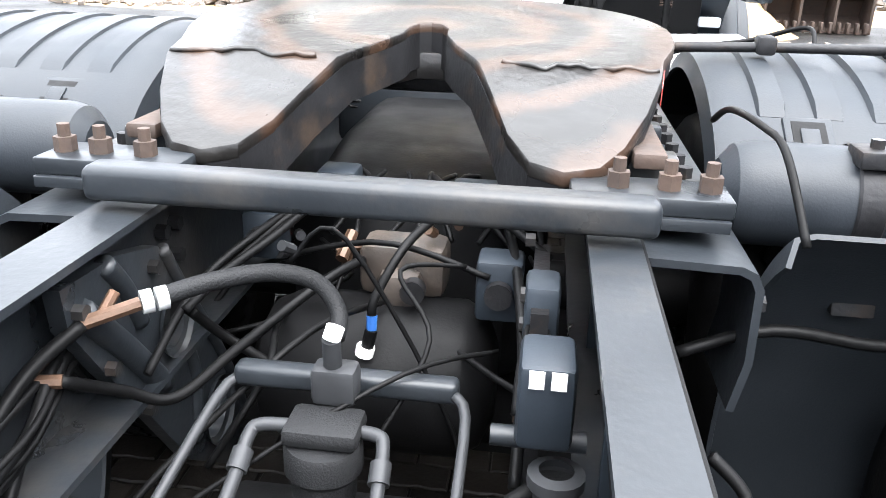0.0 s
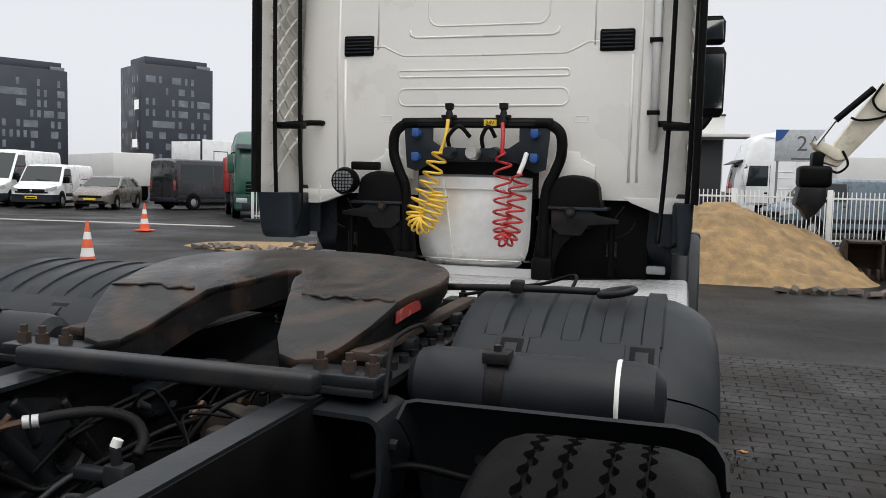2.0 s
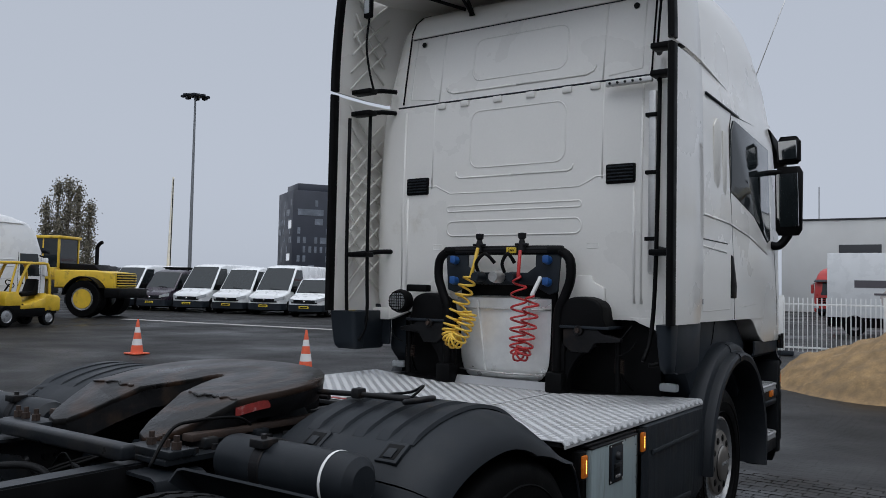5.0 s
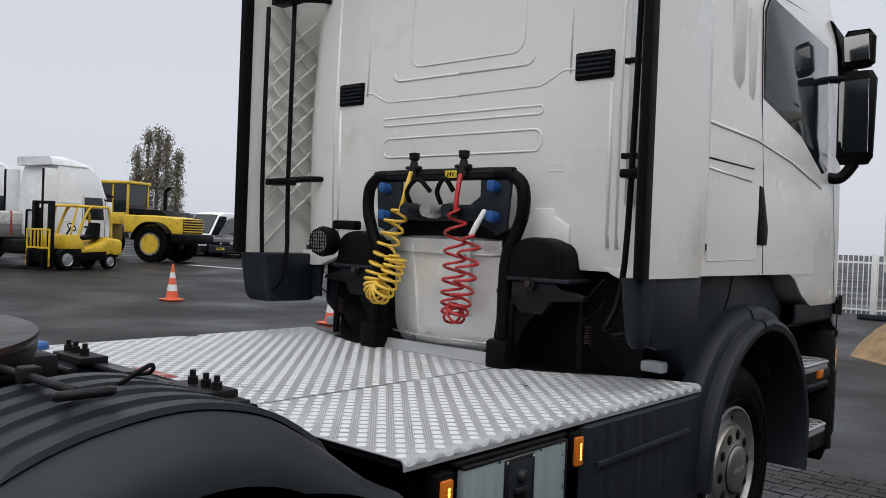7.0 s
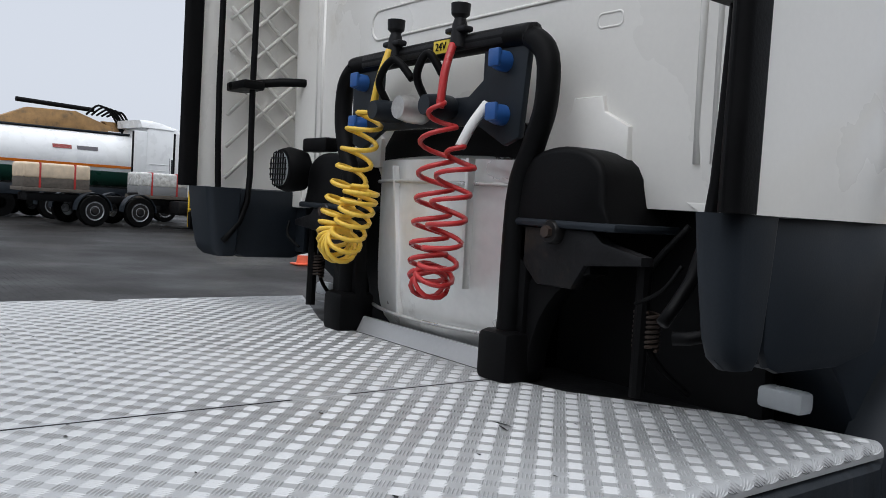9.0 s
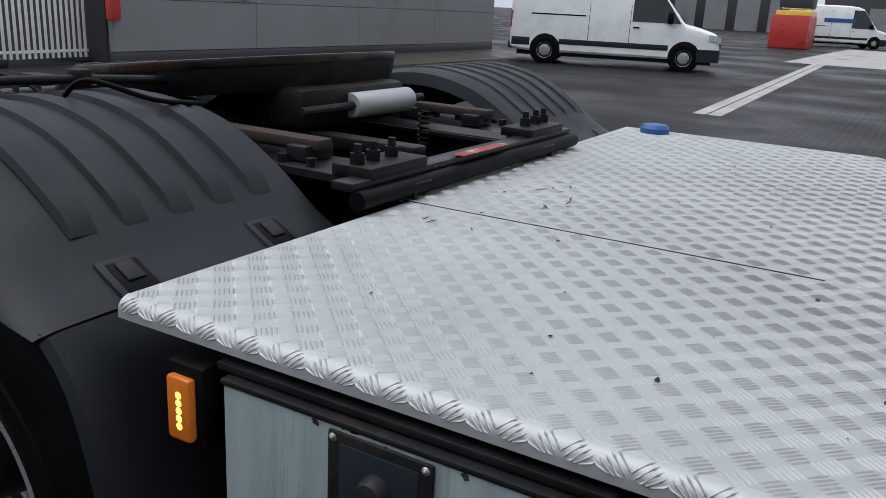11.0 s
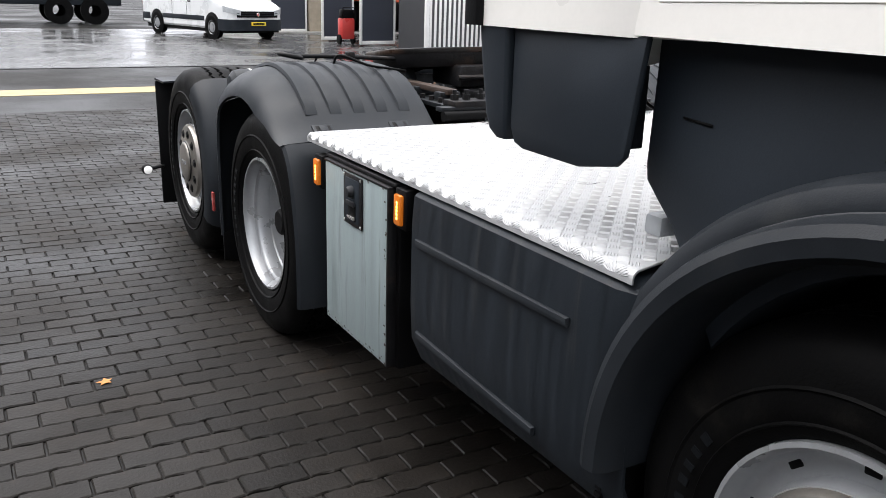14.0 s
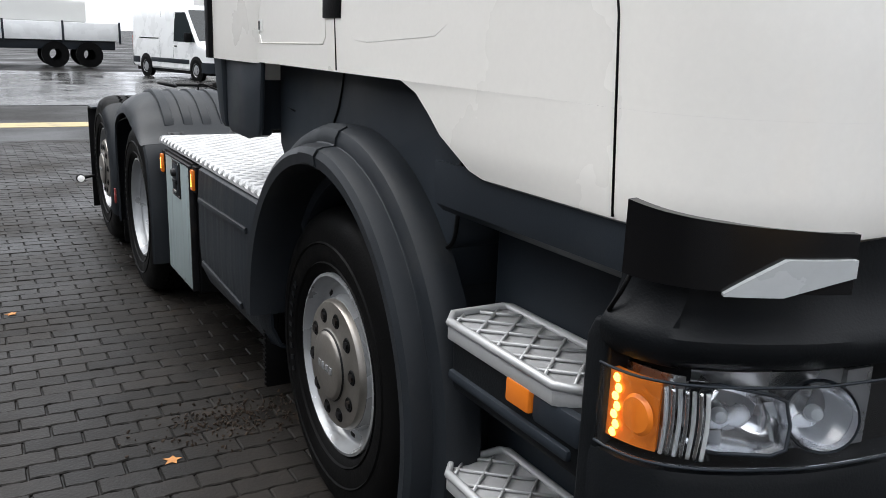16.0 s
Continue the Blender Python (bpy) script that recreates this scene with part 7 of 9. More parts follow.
        part("side_window", sheet([[(s * (half(y, z) + 0.006), y, z) for y in (a, (a + b) / 2, b)] for z, a, b in ((z0, -hood - 0.12, -hood - screen - 0.62), ((z0 + z1) / 2, -hood - 0.10 - screen * 0.42, -hood - screen - 0.62), (z1, y1 + 0.05, -hood - screen - 0.60))], 0.008), GLASS, v)
        if panes:
            for a, b in ((-hood - screen - 0.75, -L * 0.60), (-L * 0.62, -L + 0.35)):
                part("side_window", sheet([[(s * (half(y, z) + 0.006), y, z) for y in (a, b)] for z in (z0, z1)], 0.008), GLASS, v)
        part("rub_strip", box(s * (W - 0.02), s * (W + 0.014), -L + 1.35, -1.35, 0.52, 0.66, 0.008), GREY_PL, v, "black side strip")
        part("rub_strip", box(s * (W - 0.03), s * (W + 0.010), -L + 0.05, -L + 0.55, 0.45, 0.66, 0.01), GREY_PL, v)
        part("slide_rail", box(s * (half(-3, 1.30) - 0.01), s * (half(-3, 1.30) + 0.008), -L + 0.55, -L * 0.62 - 0.1, 1.28, 1.315, 0.004), BLACK, v)
        part("door_handle", box(s * (W - 0.01), s * (W + 0.02), -hood - screen - 0.58, -hood - screen - 0.42, 1.05, 1.09, 0.008), BLACK, v)
        part("mirror", box(s * (W - 0.02), s * (W + 0.20), -hood - 0.48, -hood - 0.34, bonnet_z + 0.16, bonnet_z + 0.46, 0.04), BLACK, v)
        for y in (-hood - screen - 0.66, -L * 0.62):
            part("door_seam", sheet([[(s * (half(yy, z) + 0.002), yy, z) for yy in (y, y - 0.014)] for z in (0.62, 1.0, 1.4, H - 0.22)], 0.004), GREY_PL, v)
        for y in (-0.92, -L + 0.98):
            part("wheel_arch", lathe([(0.0, s * 0.006), (0.40, s * 0.006), (0.415, s * 0.0)], (s * W, y, 0.37), "X", 24), BLACK, v)
            small_wheel(v, s * (W + 0.014), y, 0.345, 0.22, s)
    part("rear_window", box(-W * 0.72, W * 0.72, -L - 0.008, -L + 0.02, H * 0.56, H * 0.80, 0.004), GLASS, v)
    part("rear_door_gap", box(-0.006, 0.006, -L - 0.010, -L + 0.02, 0.5, H - 0.2), BLACK, v)
    part("rear_bumper", box(-W * 0.97, W * 0.97, -L - 0.05, -L + 0.1, 0.34, 0.55, 0.04), GREY_PL, v)
    for s in (-1, 1):
        part("tail_lamp", box(s * (W * 0.965 - 0.12), s * W * 0.975, -L - 0.014, -L + 0.06, 0.90, 1.35, 0.015), LABEL_R, v)
    if rack:
        for y in (-hood - screen - 0.9, -L * 0.6, -L + 0.5):
            part("roof_rack", box(-W * 0.86, W * 0.86, y, y + 0.05, H + 0.02, H + 0.16, 0.01), BLACK, v)
        for s in (-1, 1):
            part("rack_rail", box(s * W * 0.84, s * W * 0.88, -L + 0.4, -hood - screen - 0.7, H + 0.10, H + 0.15, 0.01), BLACK, v)
    return v


def car(m, paint, label):
    v = thing("parked_car", m, label, "car")
    top = [(0.0, 0.62), (-0.12, 0.76), (-0.55, 0.90), (-1.10, 0.98), (-1.90, 1.42), (-2.3, 1.48), (-3.5, 1.46), (-4.20, 1.08), (-4.40, 0.92)]
    plan = [(0.0, 0.70), (-0.08, 0.86), (-0.3, 0.96), (-0.8, 1.0), (-3.9, 1.0), (-4.3, 0.92), (-4.40, 0.80)]

    def half(y, z):
        return 0.88 * lerp_table(plan, y) * (1 - 0.22 * max(0.0, (z - 0.92) / 0.56) ** 1.2)
    rings = []
    for y in sorted({u for u, _ in top + plan} | {-1.5, -2.9}, reverse=True):
        zt, zb = lerp_table(top, y), 0.26 + (0.10 if y > -0.1 or y < -4.3 else 0)
        side = [(half(y, z), z) for z in [zb + (zt - 0.06 - zb) * k / 5 for k in range(6)]]
        w = half(y, zt - 0.06)
        side += [(w - 0.03, zt - 0.02), (w - 0.10, zt), (w * 0.45, zt + 0.015)]
        rings.append([(x, y, z) for x, z in side] + [(-x, y, z) for x, z in side[::-1]])
    part("body", loft(rings), paint, v)
    part("windscreen", sheet([[(u * (half(y, lerp_table(top, y)) - 0.06), y + 0.01, lerp_table(top, y) + 0.018 - 0.01 * u * u) for u in (-1, -0.5, 0, 0.5, 1)] for y in (-1.16, -1.5, -1.86)], 0.008), GLASS, v)
    part("grille", box(-0.50, 0.50, -0.05, 0.020, 0.52, 0.62, 0.02), BLACK, v)
    part("air_intake", box(-0.60, 0.60, -0.06, 0.012, 0.30, 0.40, 0.02), BLACK, v)
    part("number_plate", box(-0.26, 0.26, 0.02, 0.036, 0.42, 0.52), LABEL_Y, v)
    for s in (-1, 1):
        part("headlamp", sheet([[(s * x, y + 0.008, z0 + dz * k / 3) for k, (x, y) in enumerate(((0.52, 0.01), (0.68, -0.03), (0.80, -0.14), (0.86, -0.38)))] for z0, dz in ((0.60, 0.10), (0.70, 0.11))], 0.01), GREYLENS, v)
        for a0, b0, a1, b1 in ((-1.30, -2.35, -1.86, -2.35), (-2.43, -3.75, -2.43, -3.40)):
            part("side_window", sheet([[(s * (half(y, z) + 0.006), y, z) for y in (a, (a + b) / 2, b)] for z, a, b in ((0.99, a0, b0), (1.36, a1, b1))], 0.006), GLASS, v)
        part("mirror", box(s * 0.86, s * 1.02, -1.55, -1.42, 0.98, 1.10, 0.03), paint, v)
        for y in (-0.85, -3.5):
            part("wheel_arch", lathe([(0.0, s * 0.006), (0.355, s * 0.006)], (s * 0.88, y, 0.33), "X", 24), BLACK, v)
            small_wheel(v, s * 0.892, y, 0.315, 0.2, s)
    return v


def lorry_cab(m, paint, label, height=3.4, box_paint=None, box_len=0.0, box_h=3.4, roof=True, category="truck", axles=(-1.35, -4.4, -5.75), frame_end=-6.6):
    """A cab-over lorry that faces local +y, nose at y = 0, with a box or bare frame behind."""
    v = thing("parked_truck", m, label, category)
    W = 1.24
    rings = []
    for z, f, r, w in ((0.95, 0.0, -2.25, 1.20), (1.0, 0.03, -2.28, 1.235), (1.5, 0.04, -2.30, 1.24), (2.0, 0.0, -2.30, 1.24), (2.62, -0.14, -2.29, 1.225), (2.78, -0.22, -2.28, 1.215), (height - 0.45, -0.42, -2.22, 1.16), (height - 0.14, -0.72, -2.14, 1.08), (height - 0.03, -1.05, -2.0, 0.95), (height, -1.35, -1.85, 0.75)):
        rings.append([(x, y, z) for x, y in round_rect(-w, w, r, f, (0.08, 0.08, 0.28, 0.28), 5)])
    cab = part("cab", loft(rings), paint, v)
    part("cab_base", loft([[(x, y, z) for x, y in round_rect(-w, w, -0.72, f, (0.03, 0.03, 0.25, 0.25), 5)] for z, f, w in ((0.32, 0.0, 1.16), (0.40, 0.06, 1.22), (0.94, 0.06, 1.235))]), paint, v)
    part("cab_base", box(-1.235, 1.235, -2.28, -2.0, 0.55, 0.97, 0.03), GREY_PL, v)
    part("windscreen", sheet([[(u * (1.10 if abs(u) < 1 else 1.13), f + 0.012 - 0.10 * abs(u) ** 6, z) for u in (-1, -0.8, -0.3, 0.3, 0.8, 1)] for z, f in ((1.62, 0.035), (2.0, 0.0), (2.58, -0.13))], 0.01), GLASS, v)
    part("grille", box(-0.85, 0.85, -0.02, 0.055, 0.78, 1.42, 0.03), BLACK, v)
    for k in range(4):
        part("grille_bar", box(-0.83, 0.83, 0.045, 0.070, 0.86 + k * 0.14, 0.89 + k * 0.14, 0.006), paint, v)
    part("bumper", box(-1.0, 1.0, -0.2, 0.085, 0.33, 0.62, 0.05), GREY_PL, v)
    part("sun_visor", prism([(-0.20, 2.70), (0.14, 2.60), (0.14, 2.64), (-0.20, 2.80)], "X", -W + 0.08, W - 0.08, 0.01), GREY_PL, v)
    part("frame", box(-0.42, 0.42, frame_end, -1.9, 0.75, 1.0, 0.01), BLACK, v)
    part("side_tank", box(-1.15, 1.15, -3.75, -2.5, 0.45, 0.95, 0.08, 2), DARKMETAL, v)
    if not box_len:
        part("coupling_plate", lathe([(0.0, 0.04), (0.45, 0.04), (0.48, 0.0), (0.48, -0.05)], (0, -4.6, 1.16), "Z", 20), DARKMETAL, v)
        part("coupling_base", box(-0.4, 0.4, -4.9, -4.3, 1.0, 1.13, 0.01), BLACK, v)
        part("hose_stand", tube([(-0.5, -2.36, 1.0), (-0.5, -2.36, 2.0), (0.5, -2.36, 2.0), (0.5, -2.36, 1.0)], 0.04, 6, per=1), BLACK, v)
        part("roof_spoiler", loft([[(x, y, z) for x, y in round_rect(-w, w, r, f, (0.03, 0.03, 0.2, 0.2), 4)] for z, f, r, w in ((height - 0.2, -0.9, -2.42, 1.14), (height, -1.35, -2.46, 1.10), (height + 0.10, -1.8, -2.48, 1.02))]), paint, v)
    for s in (-1, 1):
        part("headlamp", box(s * 0.78, s * 1.19, -0.10, 0.075, 0.62, 0.80, 0.03), GREYLENS, v)
        part("side_window", prism([(-0.34, 1.72), (-0.44, 2.55), (-1.18, 2.55), (-1.18, 1.72)], "X", s * (W - 0.03), s * (W + 0.004), 0.008), GLASS, v)
        part("mirror", box(s * (W + 0.04), s * (W + 0.26), -0.30, -0.17, 1.72, 2.42, 0.05), paint, v)
        part("mirror_arm", tube([(s * (W - 0.04), -0.36, 2.50), (s * (W + 0.12), -0.24, 2.44)], 0.03, 6, per=1), BLACK, v)
        for y in (-0.30, -1.24):
            part("door_seam", box(s * W, s * (W + 0.003), y - 0.016, y, 1.02, 2.6), GREY_PL, v)
        part("door_seam", box(s * W, s * (W + 0.003), -1.24, -0.30, 1.02, 1.035), GREY_PL, v)
        for z in (1.35, 1.62, 2.05, 2.3):
            part("side_swage", box(s * (W - 0.01), s * (W + 0.010), -2.12, -1.40, z, z + 0.035, 0.008), paint, v)
        part("door_handle", box(s * W, s * (W + 0.02), -1.18, -1.02, 1.42, 1.48, 0.008), BLACK, v)
        part("entry_step", box(s * 1.0, s * 1.22, -0.74, -0.10, 0.40, 0.46, 0.01), GREY_PL, v)
        if not box_len:
            part("side_deflector", box(s * 1.17, s * 1.235, -2.78, -2.24, 1.0, height - 0.35, 0.03), paint, v)
            part("deflector_edge", box(s * 1.17, s * 1.24, -2.83, -2.77, 1.0, height - 0.38, 0.01), BLACK, v)
        for y in axles if not box_len else (-1.35, -4.6):
            part("wheel_guard", sheet([[(s * x, y + 0.60 * math.cos(radians(g)), 0.52 + 0.60 * math.sin(radians(g))) for x in (0.88, 1.22)] for g in range(0, 181, 15)], 0.03), GREY_PL, v)
            small_wheel(v, s * W, y, 0.51, 0.3, s)
            part("wheel_hub", lathe([(0.0, s * 0.05), (0.10, s * 0.045), (0.13, s * 0.01), (0.27, s * 0.002)], (s * W, y, 0.51), "X", 18), DARKMETAL, v)
    if box_len:
        part("box_body", box(-1.25, 1.25, -2.35 - box_len, -2.35, 0.95, box_h, 0.03), box_paint or VANW, v)
        for s in (-1, 1):
            for k in range(int(box_len / 0.7) + 1):
                part("box_post", box(s * 1.25, s * 1.275, -2.42 - k * 0.7, -2.36 - k * 0.7, 0.98, box_h, 0.005), box_paint or VANW, v)
    return v

# ---- cones, sand, fence, excavator ----
def cone(x, y):
    v = thing("traffic_cone", pose(x, y, 0), "faded orange and white traffic cone on the paving", "cone", "traffic cones")
    part("base", box(-0.20, 0.20, -0.20, 0.20, 0.0, 0.035, 0.012), CONE_O, v)
    for z0, z1, mat in ((0.035, 0.20, CONE_O), (0.20, 0.34, FENCEW), (0.34, 0.48, CONE_O), (0.48, 0.60, FENCEW), (0.60, 0.78, CONE_O)):
        r = lambda z: 0.145 - 0.145 * z / 0.9
        part("band", lathe([(r(z0), z0), (r(z1), z1)] + ([(0.0, z1)] if z1 > 0.7 else []), (0, 0, 0), "Z", 20), mat, v)
    return v


for x, y in ((-8.15, 5.65), (-13.3, 14.15), (-13.35, 5.65)):
    cone(x, y)


def heap(name, cx, cy, rx, ry, h, mat, label, seed, n=40, category="sand"):
    bm = bmesh.new()
    bmesh.ops.create_grid(bm, x_segments=n * 2, y_segments=n * 2, size=1)
    noise.seed_set(seed)
    for v in bm.verts:
        d = math.hypot(v.co.x, v.co.y)
        wob = 0.22 * noise.noise(Vector((v.co.x * 1.6, v.co.y * 1.6, seed)))
        fine = 0.06 * noise.noise(Vector((v.co.x * 9, v.co.y * 9, seed))) + 0.035 * noise.noise(Vector((v.co.x * 24, v.co.y * 24, seed)))
        z = h * (max(0.0, 1 - max(0.0, d + wob) ** 1.6) + fine * (1 if d < 0.95 else 0))
        v.co = Vector((cx + v.co.x * rx, cy + v.co.y * ry, max(z, -0.03) - (0.015 if d > 0.97 else 0)))
    ob = part(name, bm, mat, None, label)
    return tagged(ob, category=category)


heap("sand_heap", 1.8, 10.7, 2.7, 2.3, 1.30, SAND, "heap of damp yellow sand on the yard", 5)
heap("sand_spread", -6.5, 11.2, 3.2, 1.6, 0.10, SAND, "thin spread of yellow sand on the paving", 8)
heap("sand_spread", 5.5, 14.5, 4.5, 2.2, 0.18, SAND, "low bank of yellow sand by the fence", 11)
rnd = random.Random(4)


def stone(x, y, z=0.0):
    q = box(-0.105, 0.105, -0.052, 0.052, -0.04, 0.04, 0.008, 1, m=pose(x, y, z + 0.04, rnd.uniform(-25, 25), rnd.uniform(-25, 25), rnd.uniform(0, 180)))
    return q


def stones(name, spots, label):
    bm = bmesh.new()
    for x, y, z in spots:
        q = stone(x, y, z)
        me = bpy.data.meshes.new("tmp")
        q.to_mesh(me)
        q.free()
        bm.from_mesh(me)
        bpy.data.meshes.remove(me)
    return tagged(part(name, bm, STONE, None, label, kind="stuff"), category="stones")


stones("loose_pavers", [(rnd.gauss(-5.2, 0.7), rnd.gauss(10.6, 0.25), rnd.uniform(0, 0.16)) for _ in range(150)], "pile of lifted paving stones")
stones("loose_pavers", [(rnd.uniform(-9, -5), 10.2 + rnd.gauss(0, 0.15), 0.0) for _ in range(60)], "row of lifted paving stones")
stones("loose_pavers", [(2.6 + k * 0.22 + rnd.uniform(-0.05, 0.05), 7.9 + rnd.uniform(-0.1, 0.1), 0.0) for k in range(20)], "row of loose paving stones before the sand")
stones("loose_pavers", [(rnd.uniform(4.0, 10), rnd.gauss(15.8, 0.4), rnd.uniform(0, 0.25)) for _ in range(160)], "rubble of paving stones along the fence")


def bucket(m):
    v = thing("digger_bucket", m, "rusty brown toothed digger bucket lying on the ground", "bucket")
    prof = [(0.0, 0.0), (-0.35, 0.02), (-0.52, 0.22), (-0.46, 0.46), (-0.25, 0.58), (0.0, 0.56), (0.0, 0.53), (-0.24, 0.545), (-0.42, 0.43), (-0.48, 0.22), (-0.33, 0.06), (0.0, 0.03)]
    part("shell", prism(prof, "X", -0.75, 0.75, 0.006), RUST, v)
    for x in (-0.75, -0.25, 0.25, 0.75):
        part("rib", prism([(0.0, 0.0), (-0.37, 0.0), (-0.54, 0.22), (-0.48, 0.48), (-0.2, 0.60), (0, 0.58)], "X", x - 0.02, x + 0.02, 0.004), RUST, v)
    for k in range(12):
        part("tooth", box(-0.70 + k * 0.125, -0.66 + k * 0.125, -0.02, 0.10, 0.0, 0.16, 0.01), RUST, v)
    return v


bucket(pose(4.9, 10.6, 0.0, 0, 0, 180) @ Matrix.Scale(1.2, 4))


def picket_fence(m, length, h=1.55, label="white-painted steel picket fence", feet=True, wide=0.025, step=0.115):
    v = thing("picket_fence", m, label, "fence", "yard fence panels")
    for z in (0.22, h - 0.18):
        part("rail", box(0, length, -0.02, 0.02, z - 0.025, z + 0.025, 0.005), FENCEW, v)
    n = int((length - 0.04) / step)
    for k in range(n):
        part("picket", box(k * step + 0.05, k * step + 0.05 + wide, -0.035, -0.02, 0.10, h, 0.004), FENCEW, v)
    for x in (0.0, length):
        part("post", box(x - 0.04, x + 0.04, -0.04, 0.04, 0.0, h + 0.05, 0.006), FENCEW, v)
        if feet:
            part("foot", box(x - 0.3, x + 0.3, -0.15, 0.15, 0.0, 0.12, 0.02), GREY_PL, v)
    return v


picket_fence(pose(-13.5, 20.5, 0, 0, 0, -4), 3.2)
for k in range(-1, 9):
    picket_fence(pose(-2.5 + k * 2.49, 18.0 + k * 0.3, 0, 0, 0, 7), 2.46)

ex = thing("excavator", pose(0, 0, 0), "cream excavator with a raised arm and dark tilting grab", "excavator")
EY = 11.2

part("stick", prism([(3.55, 2.10), (3.85, 2.0), (4.95, 3.30), (5.08, 3.72), (4.95, 3.82), (4.70, 3.74), (4.45, 3.45)], "Y", EY - 0.15, EY + 0.15, 0.02), EXCAV, ex, "cream digger stick")
part("boom", prism([(4.80, 3.22), (4.92, 3.45), (5.6, 3.40), (7.2, 3.0), (9.0, 1.9), (8.8, 1.5), (7.0, 2.65), (5.5, 3.10)], "Y", EY - 0.2, EY + 0.2, 0.03), EXCAV, ex, "cream digger boom")
part("ram", rod((5.05, EY, 3.75), (5.7, EY, 3.66), 0.03, 12), CHROME, ex)
part("ram_body", rod((5.6, EY, 3.68), (7.2, EY, 3.40), 0.07, 14), BLACK, ex)
part("stick_ram", rod((4.35, EY - 0.22, 3.42), (3.75, EY - 0.22, 2.85), 0.06, 14), BLACK, ex)
part("stick_ram_rod", rod((3.75, EY - 0.22, 2.85), (3.45, EY - 0.22, 2.40), 0.03, 12), CHROME, ex)
part("link", prism([(3.38, 2.45), (3.50, 2.50), (3.85, 2.32), (3.95, 2.14), (3.80, 2.12), (3.45, 2.33)], "Y", EY - 0.2, EY + 0.2, 0.015), EXCAV, ex)
part("tilt_rotator", box(3.18, 3.75, EY - 0.3, EY + 0.3, 1.62, 2.02, 0.08, 3), BLACK, ex, "black tilt rotator")
part("rotator_top", box(3.40, 3.60, EY - 0.2, EY + 0.2, 1.95, 2.28, 0.05), BLACK, ex)
part("grab", prism([(3.2, 1.62), (3.66, 1.62), (3.66, 1.35), (3.5, 1.12), (3.36, 1.02), (3.26, 1.2), (3.14, 1.3)], "Y", EY - 0.3, EY + 0.3, 0.03), DARKMETAL, ex, "dark earth-stained bucket")
part("badge", lathe([(0.0, 0.0), (0.12, 0.0), (0.12, 0.01), (0.095, 0.012), (0.095, 0.004), (0.0, 0.004)], (4.80, EY - 0.166, 3.50), "Y", 24), LABEL_R, ex)
part("boom_print", box(5.6, 6.6, EY - 0.204, EY - 0.20, 3.10, 3.20), LOGO, ex)
for pts in ([(4.5, 3.5), (4.35, 3.2), (4.55, 3.0), (4.85, 3.25)], [(4.7, 3.3), (4.6, 2.95), (4.2, 2.85), (4.0, 2.9)], [(3.9, 2.3), (4.0, 2.05), (3.85, 1.9), (3.7, 1.95)]):
    part("hydraulic_hose", tube([(x, EY - 0.2, z) for x, z in pts], 0.022, 8), HOSE, ex)
part("chassis_house", box(8.6, 11.2, EY - 1.3, EY + 1.3, 0.9, 2.3, 0.15, 3), EXCAV, ex)
part("crawler", box(8.3, 11.4, EY - 1.4, EY + 1.4, 0.0, 0.8, 0.2, 3), BLACK, ex)

# ---- front yard: vehicles, towers, mast ----
van(pose(-36.5, 22.4, 0, 0, 0, 198), VANP, 5.6, 2.0, 2.30, "dark purple panel van with roof rack", rack=True)
van(pose(-34.1, 23.0, 0, 0, 0, 198), VANW, 6.2, 2.0, 2.65, "white high-roof panel van with dark grille")
van(pose(-31.5, 23.5, 0, 0, 0, 198), VANW, 6.0, 2.0, 2.50, "white panel van with black bumper")
van(pose(-29.2, 24.0, 0, 0, 0, 198), VANW, 6.4, 2.05, 2.62, "tall white panel van parked in the row")
van(pose(-26.3, 24.0, 0, 0, 0, 200), VANW, 5.0, 1.92, 1.95, "low white delivery van with black grille", bonnet_z=0.95, roof_rise=0.2)
car(pose(-23.75, 24.6, 0, 0, 0, 198), CARG, "grey-brown estate car parked beside the vans")
van(pose(-20.3, 32.9, 0, 0, 0, -20), VANB, 5.6, 2.0, 2.35, "black passenger van seen from behind", panes=True)
van(pose(-38.8, 21.6, 0, 0, 0, 198), VANW, 6.0, 2.0, 2.55, "white panel van at the end of the row")
van(pose(-41.0, 20.8, 0, 0, 0, 198), VANB, 5.6, 2.0, 2.4, "dark panel van at the end of the row")
bt = thing("box_trailer", pose(-25.5, 34.5, 0, 0, 0, -18), "white box trailer behind the parked vans", "trailer")
part("box_body", box(-1.3, 1.3, 0, 8.5, 0.9, 3.6, 0.04), VANW, bt)
part("rear_frame", box(-1.32, 1.32, -0.04, 0.02, 0.85, 3.62, 0.01), GREY_PL, bt)
part("rear_door", box(-1.22, 1.22, -0.06, -0.035, 2.2, 3.5, 0.01), VANW, bt)
part("tail_lift", box(-1.22, 1.22, -0.06, -0.035, 0.95, 2.1, 0.01), VANW, bt)
part("side_door", box(1.298, 1.306, 0.8, 1.8, 1.0, 3.0, 0.002), GREY_PL, bt)
part("side_door_panel", box(1.300, 1.310, 0.85, 1.75, 1.05, 2.95, 0.002), VANW, bt)
part("undercarriage", box(-1.0, 1.0, 0.5, 8.0, 0.3, 0.9), BLACK, bt)
for s in (-1, 1):
    for y in (1.6, 2.9, 6.8):
        small_wheel(bt, s * 1.25, y, 0.48, 0.3, s)
lorry_cab(pose(-13.9, 22.4, 0, 0, 0, 215), GREENP, "dark green truck with a red tipper body", 3.35, REDP, 4.0, 2.4)
